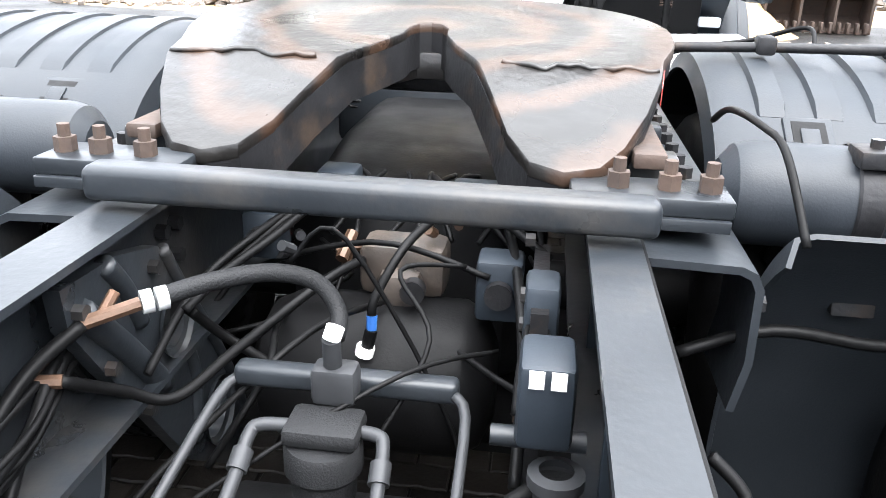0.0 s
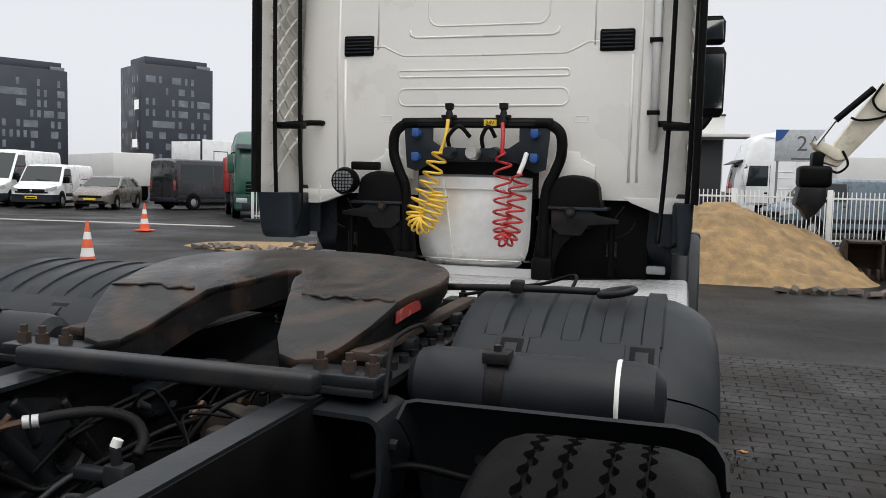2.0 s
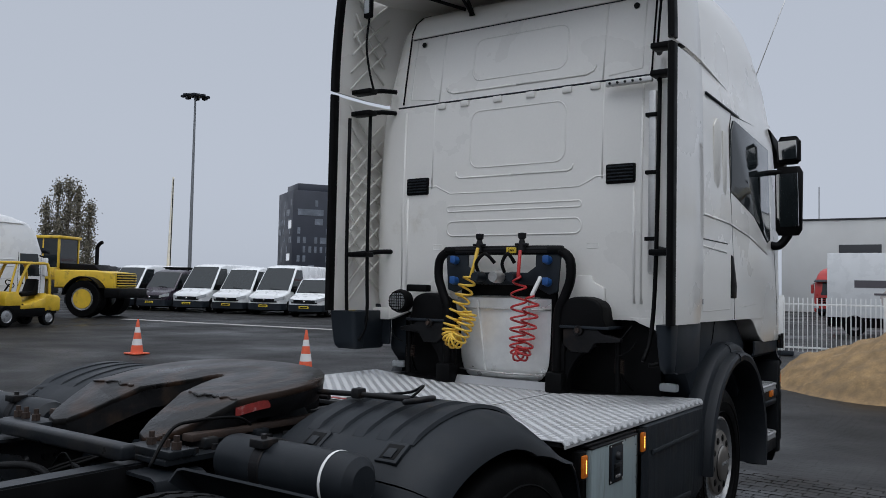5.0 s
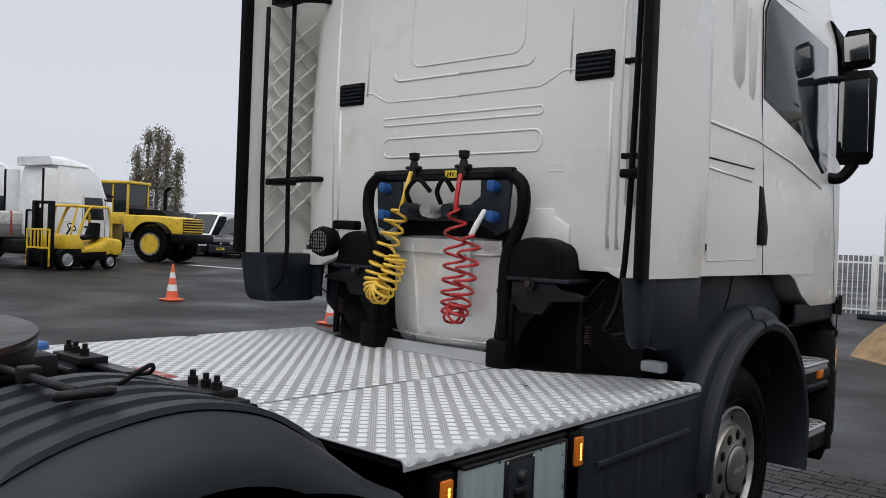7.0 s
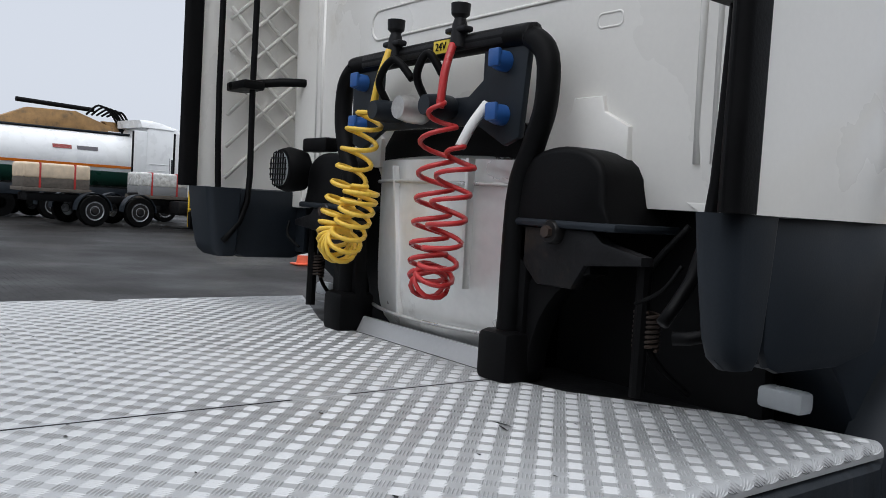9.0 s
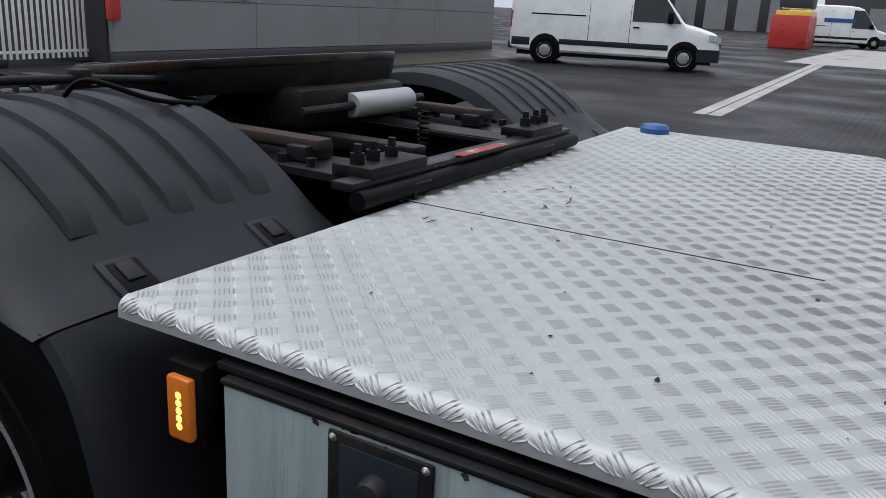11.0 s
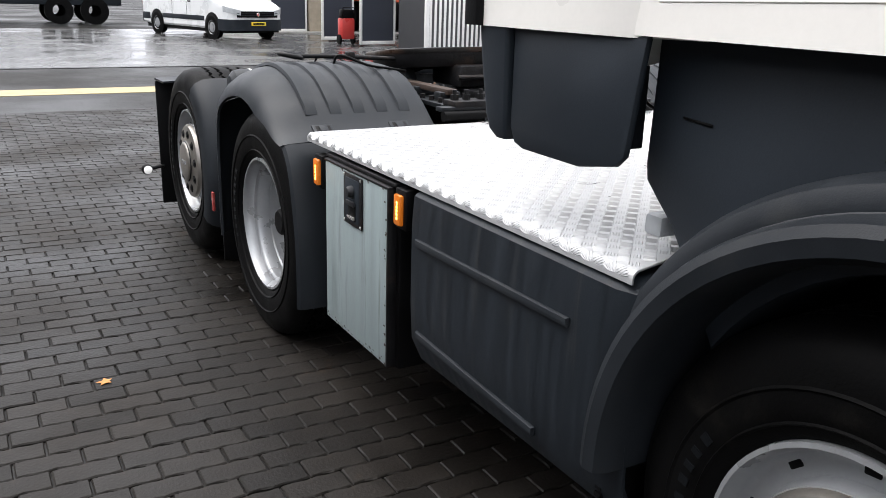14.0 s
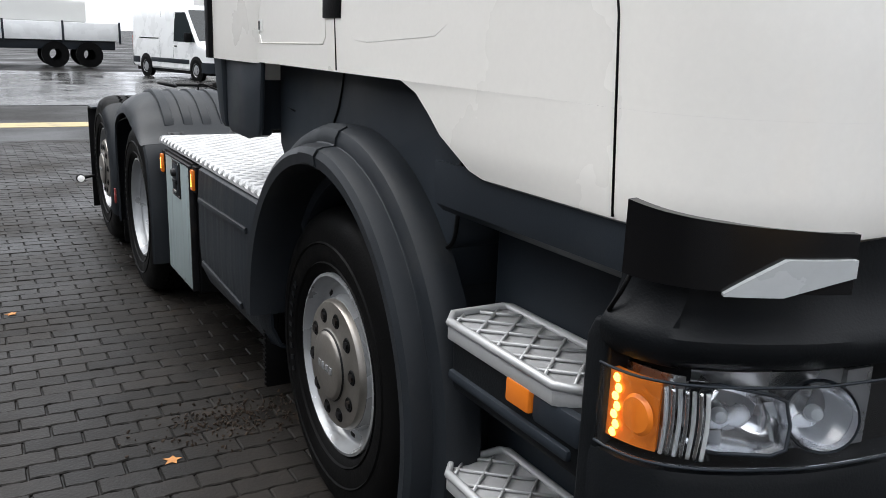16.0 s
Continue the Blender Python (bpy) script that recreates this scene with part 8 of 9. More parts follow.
for k, (x, y, mat, h, l) in enumerate(((-40, 32, VANW, 2.6, 9), (-35, 40, WHITEWALL, 2.9, 10), (-44, 24, DARKWALL, 2.4, 12), (-30, 48, REDP, 3.2, 12), (-24, 52, VANW, 3.0, 12), (-50, 20, VANW, 2.6, 9))):
    u = thing("parked_trailer", pose(x, y, 0, 0, 0, -35), "plain trailer parked behind the row of vans", "trailer", "far trailers")
    part("body", box(-l / 2, l / 2, -1.2, 1.2, 0.9, h, 0.05), mat, u)
    part("undercarriage", box(-l / 2 + 0.4, l / 2 - 0.4, -1.0, 1.0, 0.25, 0.9, 0.05), BLACK, u)
    for x2 in (-l / 2 + 1.2, l / 2 - 2.6, l / 2 - 1.3):
        for y2 in (-1.15, 0.85):
            part("wheel", lathe([(0.2, 0.0), (0.48, 0.0), (0.48, 0.3), (0.2, 0.3)], (x2, y2, 0.48), "Y", 16), RUBBER, u)


def tower(m, w, d, h, label, seed):
    v = thing("office_tower", m, label, "building", "office towers")
    part("wall", box(-w / 2, w / 2, -d / 2, d / 2, 0, h, 0.1), TOWER, v)
    part("plant_room", box(-w * 0.40, w * 0.46, -d * 0.36, d * 0.36, h, h + 1.9, 0.05), TOWER, v)
    part("parapet_rail", box(w * 0.30, w * 0.49, -d * 0.40, -d * 0.38, h + 0.2, h + 0.9, 0.02), GREYWALL, v)
    rr = random.Random(seed)
    for fl in range(9):
        z = 2.5 + fl * (h - 4) / 9
        for k in range(10):
            if rr.random() < 0.62:
                x = -w / 2 + 1.2 + k * (w - 2) / 10
                part("window", box(x, x + rr.choice((0.6, 0.7, 1.5)), -d / 2 - 0.06, -d / 2 + 0.02, z, z + 1.5), TOWERWIN, v)
            if rr.random() < 0.35:
                y = -d / 2 + 1.2 + k * (d - 2) / 10
                part("window", box(-w / 2 - 0.06, -w / 2 + 0.02, y, y + 0.7, z, z + 1.5), TOWERWIN, v)
    part("sign_panel", box(-w / 2 - 0.12, -w / 2 - 0.05, -d / 2 + 1.0, -d / 2 + 3.6, h * 0.62, h * 0.70), LITSIGN, v)
    part("sign_panel", box(-w / 2 - 0.12, -w / 2 - 0.05, -d / 2 + 2.0, -d / 2 + 5.0, h * 0.30, h * 0.37), LITSIGN, v)
    return v


tower(pose(-140.8, 144, 0, 0, 0, 60), 16.0, 14, 24.0, "dark slate office tower with small windows", 3)
tower(pose(-117, 164, 0, 0, 0, 56), 17, 13, 26.5, "dark slate office tower with sign panels", 9)


def light_mast(x, y, h, label):
    v = thing("light_mast", pose(x, y, 0), label, "light mast")
    part("pole", rod((0, 0, 0), (0, 0, h), 0.21, 12, 0.10), STEELPOST, v)
    part("head_ring", lathe([(0.3, 0.0), (1.1, 0.05), (1.1, 0.15), (0.3, 0.3)], (0, 0, h - 0.2), "Z", 16), STEELPOST, v)
    for k in range(8):
        a = k * math.pi / 4
        part("floodlight", box(-0.25, 0.25, -0.2, 0.2, -0.15, 0.1, 0.04, m=Matrix.Translation((1.2 * math.cos(a), 1.2 * math.sin(a), h - 0.2))), GREY_PL, v)
    return v


light_mast(-68.2, 49.6, 21.3, "tall galvanised floodlight mast")
for x, y, h in ((30, 60, 9),):
    v = thing("street_lamp", pose(x, y, 0), "slim grey street lamp far across the yard", "street lamp", "far street lamps")
    part("pole", rod((0, 0, 0), (0, 0, h), 0.12, 8, 0.07), STEELPOST, v)
    part("lantern", box(-0.1, 1.0, -0.15, 0.15, h - 0.05, h + 0.1, 0.04), GREY_PL, v)
cr = thing("mobile_crane", pose(-75, 52, 0), "distant crane with a lattice jib", "crane")
part("jib", rod((0, 0, 1), (-5, 4, 14), 0.25, 8, 0.12), EXCAV, cr)
part("jib_stay", rod((3, -2, 1), (-5, 4, 14), 0.06, 6), BLACK, cr)
part("base", box(-3, 3, -1.5, 1.5, 0, 2.5, 0.2), YELP, cr)

# yellow wheel loader, forklift, white tractors with a tanker
ld = thing("wheel_loader", pose(-32.9, 14.9, 0, 0, 0, 118), "yellow wheel loader parked across the yard", "loader")
part("rear_body", prism([(-3.35, 1.25), (-0.5, 1.25), (-0.5, 2.05), (-2.3, 2.05), (-3.35, 1.95)], "X", -0.95, 0.95, 0.08, 3), YELP, ld)
part("bonnet_top", prism([(-2.5, 2.04), (-0.55, 2.04), (-0.55, 2.35), (-2.2, 2.3)], "X", -0.7, 0.7, 0.06), BLACK, ld)
part("counterweight", box(-1.25, 1.25, -3.75, -3.0, 0.85, 1.28, 0.08, 2), BLACK, ld)
part("rear_grille", box(-0.8, 0.8, -3.40, -3.30, 1.32, 1.92, 0.02), BLACK, ld)
for k in range(5):
    part("grille_bar", box(-0.82, 0.82, -3.43, -3.37, 1.36 + k * 0.115, 1.41 + k * 0.115, 0.01), YELP, ld)
part("cab_base", box(-0.8, 0.8, -0.6, 0.9, 1.6, 2.15, 0.06, 2), YELP, ld)
part("cab_roof", box(-0.85, 0.85, -0.7, 1.0, 3.42, 3.56, 0.05, 2), YELP, ld)
for x in (-0.76, 0.76):
    for y in (-0.56, 0.86):
        part("cab_post", box(x - 0.045, x + 0.045, y - 0.045, y + 0.045, 2.1, 3.45, 0.01), YELP, ld)
    part("cab_post", box(x - 0.03, x + 0.03, 0.15, 0.21, 2.1, 3.45, 0.01), YELP, ld)
    part("cab_window", box(x - 0.008, x + 0.008, -0.5, 0.82, 2.15, 3.42), GLASS, ld)
for y in (-0.56, 0.86):
    part("cab_window", box(-0.72, 0.72, y - 0.008, y + 0.008, 2.15, 3.42), GLASS, ld)
part("driver_seat", box(-0.3, 0.3, -0.35, 0.2, 2.1, 2.9, 0.1), BLACK, ld)
part("front_frame", box(-0.7, 0.7, 0.6, 3.0, 0.8, 1.7, 0.12), YELP, ld)
part("lift_arm", prism([(0.8, 1.6), (2.4, 2.2), (4.0, 1.0), (4.2, 0.6), (3.9, 0.6), (2.4, 1.6), (0.8, 1.2)], "X", -0.7, 0.7, 0.04), YELP, ld)
part("bucket", prism([(3.9, 0.1), (5.0, 0.1), (4.3, 0.35), (4.1, 1.1), (3.85, 0.9)], "X", -1.4, 1.4, 0.03), BLACK, ld)
part("exhaust", tube([(0.4, -1.7, 2.2), (0.4, -1.7, 2.9), (0.4, -1.72, 3.15), (0.4, -1.85, 3.3), (0.4, -1.95, 3.33)], 0.085, 10), BLACK, ld)
for s in (-1, 1):
    for y in (-2.1, 1.7):
        small_wheel(ld, s * 1.35, y, 0.8, 0.6, s)
        part("wheel_centre", lathe([(0, s * 0.01), (0.42, s * 0.012)], (s * 1.36, y, 0.8), "X", 20), YELP, ld)
    part("mudguard", sheet([[(s * x, -2.1 + 0.95 * math.cos(radians(g)), 0.8 + 0.98 * math.sin(radians(g))) for x in (0.8, 1.42)] for g in range(10, 151, 14)], 0.05), BLACK, ld)
    part("mudguard", sheet([[(s * x, 1.7 + 0.95 * math.cos(radians(g)), 0.8 + 0.98 * math.sin(radians(g))) for x in (0.8, 1.42)] for g in range(40, 171, 13)], 0.05), BLACK, ld)

fk = thing("forklift", pose(-25.5, 9.25, 0, 0, 0, 195.7), "yellow forklift truck with overhead guard", "forklift")
part("chassis", prism([(-1.25, 0.42), (-0.95, 0.34), (0.55, 0.30), (0.75, 0.45), (0.75, 0.72), (0.30, 0.78), (-0.30, 0.62), (-0.60, 0.72), (-1.25, 0.80)], "X", -0.58, 0.58, 0.04), BLACK, fk)
part("front_body", prism([(0.28, 0.70), (0.95, 0.70), (1.0, 0.95), (0.92, 1.16), (0.50, 1.18), (0.30, 0.98)], "X", -0.60, 0.60, 0.05), YELP, fk)
part("floor_side", prism([(-0.75, 0.62), (0.35, 0.58), (0.35, 0.72), (-0.10, 0.78), (-0.75, 0.98)], "X", -0.60, 0.60, 0.04), YELP, fk)
part("counterweight", prism([(-1.42, 0.55), (-1.36, 0.48), (-0.70, 0.48), (-0.62, 0.95), (-0.75, 1.12), (-1.30, 1.05), (-1.42, 0.95)], "X", -0.60, 0.60, 0.08, 3), YELP, fk)
part("seat", prism([(-0.62, 1.05), (-0.05, 1.0), (-0.02, 1.12), (-0.45, 1.18), (-0.62, 1.62), (-0.75, 1.60), (-0.72, 1.08)], "X", -0.25, 0.25, 0.05), BLACK, fk)
part("steering_column", tube([(0, 0.55, 1.1), (0, 0.30, 1.42)], 0.03, 6, per=1), BLACK, fk)
part("steering_wheel", add_tube(bmesh.new(), [Vector((0.17 * math.cos(a), 0.28 + 0.10 * math.sin(a), 1.44 + 0.13 * math.sin(a))) for a in (0, 0.7, 1.4, 2.1, 2.8, 3.5, 4.2, 4.9, 5.6)], 0.018, 6, True), BLACK, fk)
part("guard_roof", box(-0.56, 0.56, -0.85, 0.62, 2.12, 2.19, 0.03), YELP, fk)
for k in range(5):
    part("guard_slat", box(-0.52, 0.52, -0.72 + k * 0.28, -0.66 + k * 0.28, 2.185, 2.21, 0.005), YELP, fk)
for x in (-0.52, 0.52):
    part("guard_post", tube([(x, -0.95, 1.0), (x, -0.92, 1.7), (x, -0.82, 2.14)], 0.05, 8, per=3), YELP, fk)
    part("guard_post", tube([(x, 0.48, 0.80), (x, 0.40, 1.3), (x, 0.12, 1.95), (x, -0.02, 2.14)], 0.05, 8, per=3), YELP, fk)
    part("guard_post", tube([(x, 0.75, 1.15), (x, 0.66, 1.6), (x, 0.50, 2.14)], 0.035, 8, per=3), YELP, fk)
    part("mast_rail", box(x * 0.72 - 0.07, x * 0.72 + 0.07, 1.32, 1.50, 0.06, 2.28, 0.01), BLACK, fk)
    part("lift_ram", rod((x * 0.45, 1.36, 0.3), (x * 0.45, 1.36, 2.05), 0.045, 10), BLACK, fk)
    part("fork", prism([(1.62, 0.06), (2.75, 0.06), (2.75, 0.08), (1.70, 0.11), (1.70, 0.65), (1.62, 0.65)], "X", x * 0.6 - 0.06, x * 0.6 + 0.06, 0.006), BLACK, fk)
    small_wheel(fk, x * 1.20, 0.93, 0.36, 0.28, 1 if x > 0 else -1)
    small_wheel(fk, x * 1.15, -0.88, 0.28, 0.22, 1 if x > 0 else -1)
part("mast_cross", box(-0.40, 0.40, 1.34, 1.44, 2.18, 2.28, 0.01), BLACK, fk)
part("carriage", box(-0.50, 0.50, 1.52, 1.62, 0.25, 0.65, 0.01), BLACK, fk)
for k in range(7):
    part("backrest_bar", box(-0.54 + k * 0.175, -0.50 + k * 0.175, 1.55, 1.60, 0.12 if k in (0, 6) else 0.72, 1.32, 0.006), YELP, fk)
for z in (0.70, 1.30):
    part("backrest_rail", box(-0.54, 0.55, 1.55, 1.60, z, z + 0.06, 0.006), YELP, fk)
part("plate_sign", box(0.602, 0.606, -0.30, -0.12, 0.70, 0.84), LABEL_W, fk)
lorry_cab(pose(-28.75, 11.3, 0, 0, 0, 8.5), VANW, "white high-roof tractor truck across the yard", 3.85, axles=(-1.4, -5.2, -6.75), frame_end=-8.6)
lorry_cab(pose(-33.2, 10.0, 0, 0, 0, 8.5), VANW, "white tractor truck with a tank trailer", 3.95)
WRAP = material("clear_wrapping_film", (0.55, 0.55, 0.53), 0.25, var=0.2, scale=8, bump=0.6, fine=25, dark=(0.25, 0.24, 0.22), dark_amount=0.3)
CRATEW = material("pale_carton", (0.62, 0.50, 0.36), 0.7, var=0.15, scale=4, bump=0.2)
for ly, lz, w, mat in ((-4.0, 0.93, 0.95, WRAP), (-7.7, 1.0, 1.1, CRATEW)):
    u = thing("wrapped_pallet", pose(-28.75, 11.3, 0, 0, 0, 8.5) @ Matrix.Translation((0.0, ly, lz + 0.06)), "wooden crate wrapped in clear film on the truck frame", "crate")
    part("pallet", box(-0.55, 0.55, -w, w, 0.0, 0.12, 0.01), BARK, u)
    part("crate", box(-0.52, 0.52, -w + 0.05, w - 0.05, 0.12, 0.48, 0.02), BARK if mat is CRATEW else GREYWALL, u)
    part("wrapping", box(-0.54, 0.54, -w + 0.03, w - 0.03, 0.40, 0.92, 0.09, 3), mat, u)
    for d in (-0.5, 0.5):
        part("strap", box(-0.55, 0.55, d * w - 0.03, d * w + 0.03, 0.10, 0.93, 0.005), REDP, u)
tk = thing("tank_trailer", pose(-33.2, 4.1, 0, 0, 0, 96), "white tanker trailer with an orange line over a green band", "trailer")
part("tank", lathe([(0.0, -5.2), (0.9, -5.1), (1.12, -4.8), (1.12, 4.8), (0.9, 5.1), (0, 5.2)], (0, 0, 2.34), "X", 36), VANW, tk)
part("green_band", sheet([[(x, -1.13 * math.cos(radians(g)), 2.34 + 1.13 * math.sin(radians(g))) for g in range(-62, -14, 8)] for x in (-4.75, 0, 4.75)], 0.008), GREENP, tk)
part("orange_line", sheet([[(x, -1.135 * math.cos(radians(g)), 2.34 + 1.135 * math.sin(radians(g))) for g in (-14, -9)] for x in (-4.75, 0, 4.75)], 0.008), ORANGE, tk)
for k, mat in enumerate((LABEL_R, LOGO_D)):
    part("print_bar", sheet([[(x, -1.135 * math.cos(radians(g)), 2.34 + 1.135 * math.sin(radians(g))) for g in (18, 26)] for x in (0.4 + k * 0.9, 1.1 + k * 1.0)], 0.006), mat, tk)
part("walkway", box(-4.2, 4.2, -0.35, 0.35, 3.46, 3.52, 0.01), GREY_PL, tk)
part("underframe", box(-4.8, 4.8, -0.9, 0.9, 0.75, 1.3, 0.05), BLACK, tk)
part("side_guard", box(-2.6, 3.4, -1.22, -1.18, 0.85, 1.25, 0.01), GREY_PL, tk)
for k in range(3):
    for s in (-1, 1):
        part("wheel", lathe([(0.2, 0), (0.5, 0), (0.5, 0.3), (0.2, 0.3)], (-4.0 + k * 1.31, s * 1.05 - 0.15, 0.5), "Y", 20), RUBBER, tk)
BROWNM = material("weathered_digger_paint", (0.30, 0.17, 0.06), 0.5, var=0.25, scale=3, bump=0.1, dark=(0.10, 0.07, 0.04), dark_amount=0.35)
da = thing("excavator", pose(-37.0, 6.6, 0, 0, 0, 96), "brown weathered excavator with its boom folded, behind the tanker", "excavator")
part("boom", prism([(-4.2, 2.6), (-3.6, 3.8), (-2.2, 4.45), (-0.2, 4.5), (1.4, 3.95), (2.3, 2.9), (1.7, 2.6), (0.6, 3.4), (-1.0, 3.65), (-2.4, 3.5), (-3.4, 2.5)], "Y", -0.3, 0.3, 0.06), BROWNM, da)
part("stick", prism([(1.0, 4.2), (1.8, 4.2), (2.6, 3.0), (3.0, 1.8), (2.6, 1.8), (2.2, 2.7)], "Y", -0.22, 0.22, 0.04), BROWNM, da)
part("ram", rod((-2.6, -0.1, 4.75), (0.6, -0.1, 4.65), 0.10, 12), BLACK, da)
part("house", box(-6.4, -3.2, -1.3, 1.3, 0.9, 2.7, 0.15, 3), BROWNM, da)
part("crawler", box(-6.8, -2.6, -1.5, 1.5, 0.0, 0.9, 0.25, 3), BLACK, da)
for k in range(5):
    part("hydraulic_hose", tube([(0.2 + k * 0.22, -0.34, 4.4), (0.7 + k * 0.25, -0.40, 4.85 - 0.05 * k), (1.3 + k * 0.2, -0.38, 4.5 - 0.1 * k), (1.9 + k * 0.1, -0.34, 3.5)], 0.05, 6), HOSE, da)
og = thing("barrier_stack", pose(-62.8, -4.0, 0, 0, 0, 20), "stack of orange plastic barriers across the yard", "barrier")
for k in range(3):
    part("barrier", box(-0.5, 0.5, -0.25, 0.25, k * 0.5, k * 0.5 + 0.48, 0.06), CONE_O, og)


def tree(x, y, h, seed, width=1.0, label="tall bare poplar with a few brown leaves"):
    v = thing("tree", pose(x, y, 0), label, "tree", "far trees")
    rr = random.Random(seed)
    bm = bmesh.new()
    trunk = [(0.1 * rr.uniform(-1, 1), 0.1 * rr.uniform(-1, 1), h * k / 8) for k in range(9)]
    add_tube(bm, trunk, 0.3, 8, radii=[0.32 * (1 - k / 9) + 0.03 for k in range(9)])
    tips = []
    for k in range(46):
        z = h * rr.uniform(0.18, 0.95)
        a = rr.uniform(0, 6.28)
        ln = width * (0.22 * h * (1 - z / h) + 0.6) * rr.uniform(0.6, 1.1)
        p0 = Vector((0, 0, z))
        p2 = p0 + Vector((math.cos(a) * ln * 0.5, math.sin(a) * ln * 0.5, ln * 1.1))
        p1 = p0.lerp(p2, 0.5) + Vector((math.cos(a) * ln * 0.15, math.sin(a) * ln * 0.15, 0))
        add_tube(bm, [p0, p1, p2], 0.06, 5, radii=[0.07, 0.045, 0.015])
        tips += [p1, p2, p1.lerp(p2, 0.5)]
    part("trunk", bm, BARK, v)
    verts, faces = [], []
    for p in tips:
        for _ in range(16):
            c = p + Vector((rr.gauss(0, 0.35), rr.gauss(0, 0.35), rr.gauss(0, 0.5)))
            u = Vector((rr.gauss(0, 1), rr.gauss(0, 1), rr.gauss(0, 1))).normalized() * 0.14
            w = u.orthogonal().normalized() * 0.08
            b = len(verts)
            verts += [c - u, c + w, c + u, c - w]
            faces.append((b, b + 1, b + 2, b + 3))
    me = bpy.data.meshes.new("crown")
    me.from_pydata([tuple(q) for q in verts], [], faces)
    me.materials.append(LEAF)
    ob = new("crown", me)
    ob.parent = v
    return v


for k, (x, y, h) in enumerate(((-101.5, 52.5, 12.5), (-100.6, 53.6, 14.5), (-99.9, 54.6, 15.0), (-99.1, 55.5, 14.0), (-98.5, 56.8, 11.5))):
    tree(x, y, h, k + 1, 0.55)
for k, (x, y) in enumerate(((-130, 60), (-124, 30), (-118, 20), (-128, 44))):
    tree(x, y, 7.5, k + 20, 1.6, "round bare tree at the far edge of the yard")
# buildings and trucks behind the fence
wb = thing("white_hall", pose(-4.0, 78, 0, 0, 0, 2), "low white industrial hall with dark doors", "building")
part("wall", box(-12, 8.4, 0, 12, 0, 8.6, 0.05), WHITEWALL, wb)
part("roof_edge", box(-12.1, 8.5, -0.1, 12.1, 8.6, 8.75, 0.02), DARKWALL, wb)
part("door", box(-1.5, 8.3, -0.1, 0.02, 0.0, 6.3, 0.03), DARKWALL, wb)
part("door", box(-7.0, -3.5, -0.1, 0.02, 3.5, 6.3, 0.03), DARKWALL, wb)
part("canopy", box(-2.0, 10.5, -3.0, 0.0, 6.4, 6.75, 0.04), WHITEWALL, wb)
part("aerial", rod((-9, 2, 8.7), (-9, 2, 12), 0.05, 6), STEELPOST, wb)
bx = thing("box_truck", pose(-1.1, 31.2, 0, 0, 0, 4), "white box truck body with a beige printed swirl", "truck")
part("box_body", box(-2.6, 2.2, 0, 2.4, 0.75, 3.35, 0.02), VANW, bx)
part("tail_frame", box(2.2, 2.26, 0.0, 2.4, 0.75, 3.38, 0.01), GREY_PL, bx)
part("tail_lift", box(2.27, 2.33, 0.1, 2.3, 0.8, 2.65, 0.01), LABEL_W, bx)
part("swirl_print", prism([(0.2, 3.3), (0.9, 3.0), (1.2, 2.2), (0.7, 1.6), (0.2, 1.2), (-0.5, 0.9), (-0.7, 1.6), (-0.2, 2.2), (0.4, 2.4), (0.5, 2.9)], "Y", -0.006, 0.0), LOGO, bx)
part("print_bar", box(-1.6, 1.8, -0.010, -0.006, 1.95, 2.25), LOGO_D, bx)
part("print_bar", box(-0.9, 1.1, -0.010, -0.006, 1.66, 1.74), LOGO_D, bx)
part("chassis", box(-2.6, 2.2, 0.3, 2.1, 0.35, 0.75), BLACK, bx)
for x in (-1.6, 1.2):
    part("wheel", lathe([(0.2, 0.0), (0.42, 0.0), (0.42, 0.3), (0.2, 0.3)], (x, 0.0, 0.42), "Y", 20), RUBBER, bx)
part("tail_print", box(2.335, 2.34, 0.3, 2.1, 2.75, 3.2), LOGO, bx)
for k in range(3):
    lorry_cab(pose(-9.0 + k * 2.7, 62.0 + k, 0, 0, 0, 170), REDP, "red tractor truck in a row before the white hall", 3.6)
lorry_cab(pose(3.0, 31.4, 0, 0, 0, 98), VANW, "white high-roof truck behind the fence", 3.9)
van(pose(4.0, 24.5, 0, 0, 0, 112), material("blue_grey_van_paint", (0.10, 0.14, 0.17), 0.3, coat=0.4, bump=0), 5.6, 2.0, 2.0, "blue-grey pick-up cab behind the fence", roof_rise=0.2)
fb = thing("flatbed_truck", pose(12, 25, 0, 0, 0, -12), "grey flatbed body behind the fence", "truck")
part("bed", box(-4, 4, 0, 2.4, 0.9, 1.4, 0.03), GREYWALL, fb)
part("white_box", box(-3.6, 0.8, 0.1, 2.3, 1.4, 3.3, 0.03), VANW, fb)
part("frame", box(-4, 4, 0.4, 2.0, 0.5, 0.9), BLACK, fb)
for x in (-2.5, 2.0):
    part("wheel", lathe([(0.2, 0.0), (0.45, 0.0), (0.45, 0.3), (0.2, 0.3)], (x, 0.0, 0.45), "Y", 20), RUBBER, fb)
sg = thing("gate_sign", pose(4.95, 26.05, 0, 0, 0, -5), "grey gate sign with a blue corner and large numeral", "sign")
part("panel", box(-0.8, 0.8, 0, 0.06, 2.60, 3.72, 0.01), GREYLENS, sg)
part("blue_corner", prism([(-0.8, 3.72), (-0.35, 3.72), (-0.6, 3.35), (-0.8, 3.3)], "Y", -0.004, 0.0), BLUE, sg)
for x in (-0.7, 0.7):
    part("post", box(x - 0.04, x + 0.04, 0.06, 0.14, 0, 3.7), STEELPOST, sg)
part("print_bar", box(-0.25, 0.35, -0.004, 0.0, 2.66, 2.72), LOGO_D, sg)
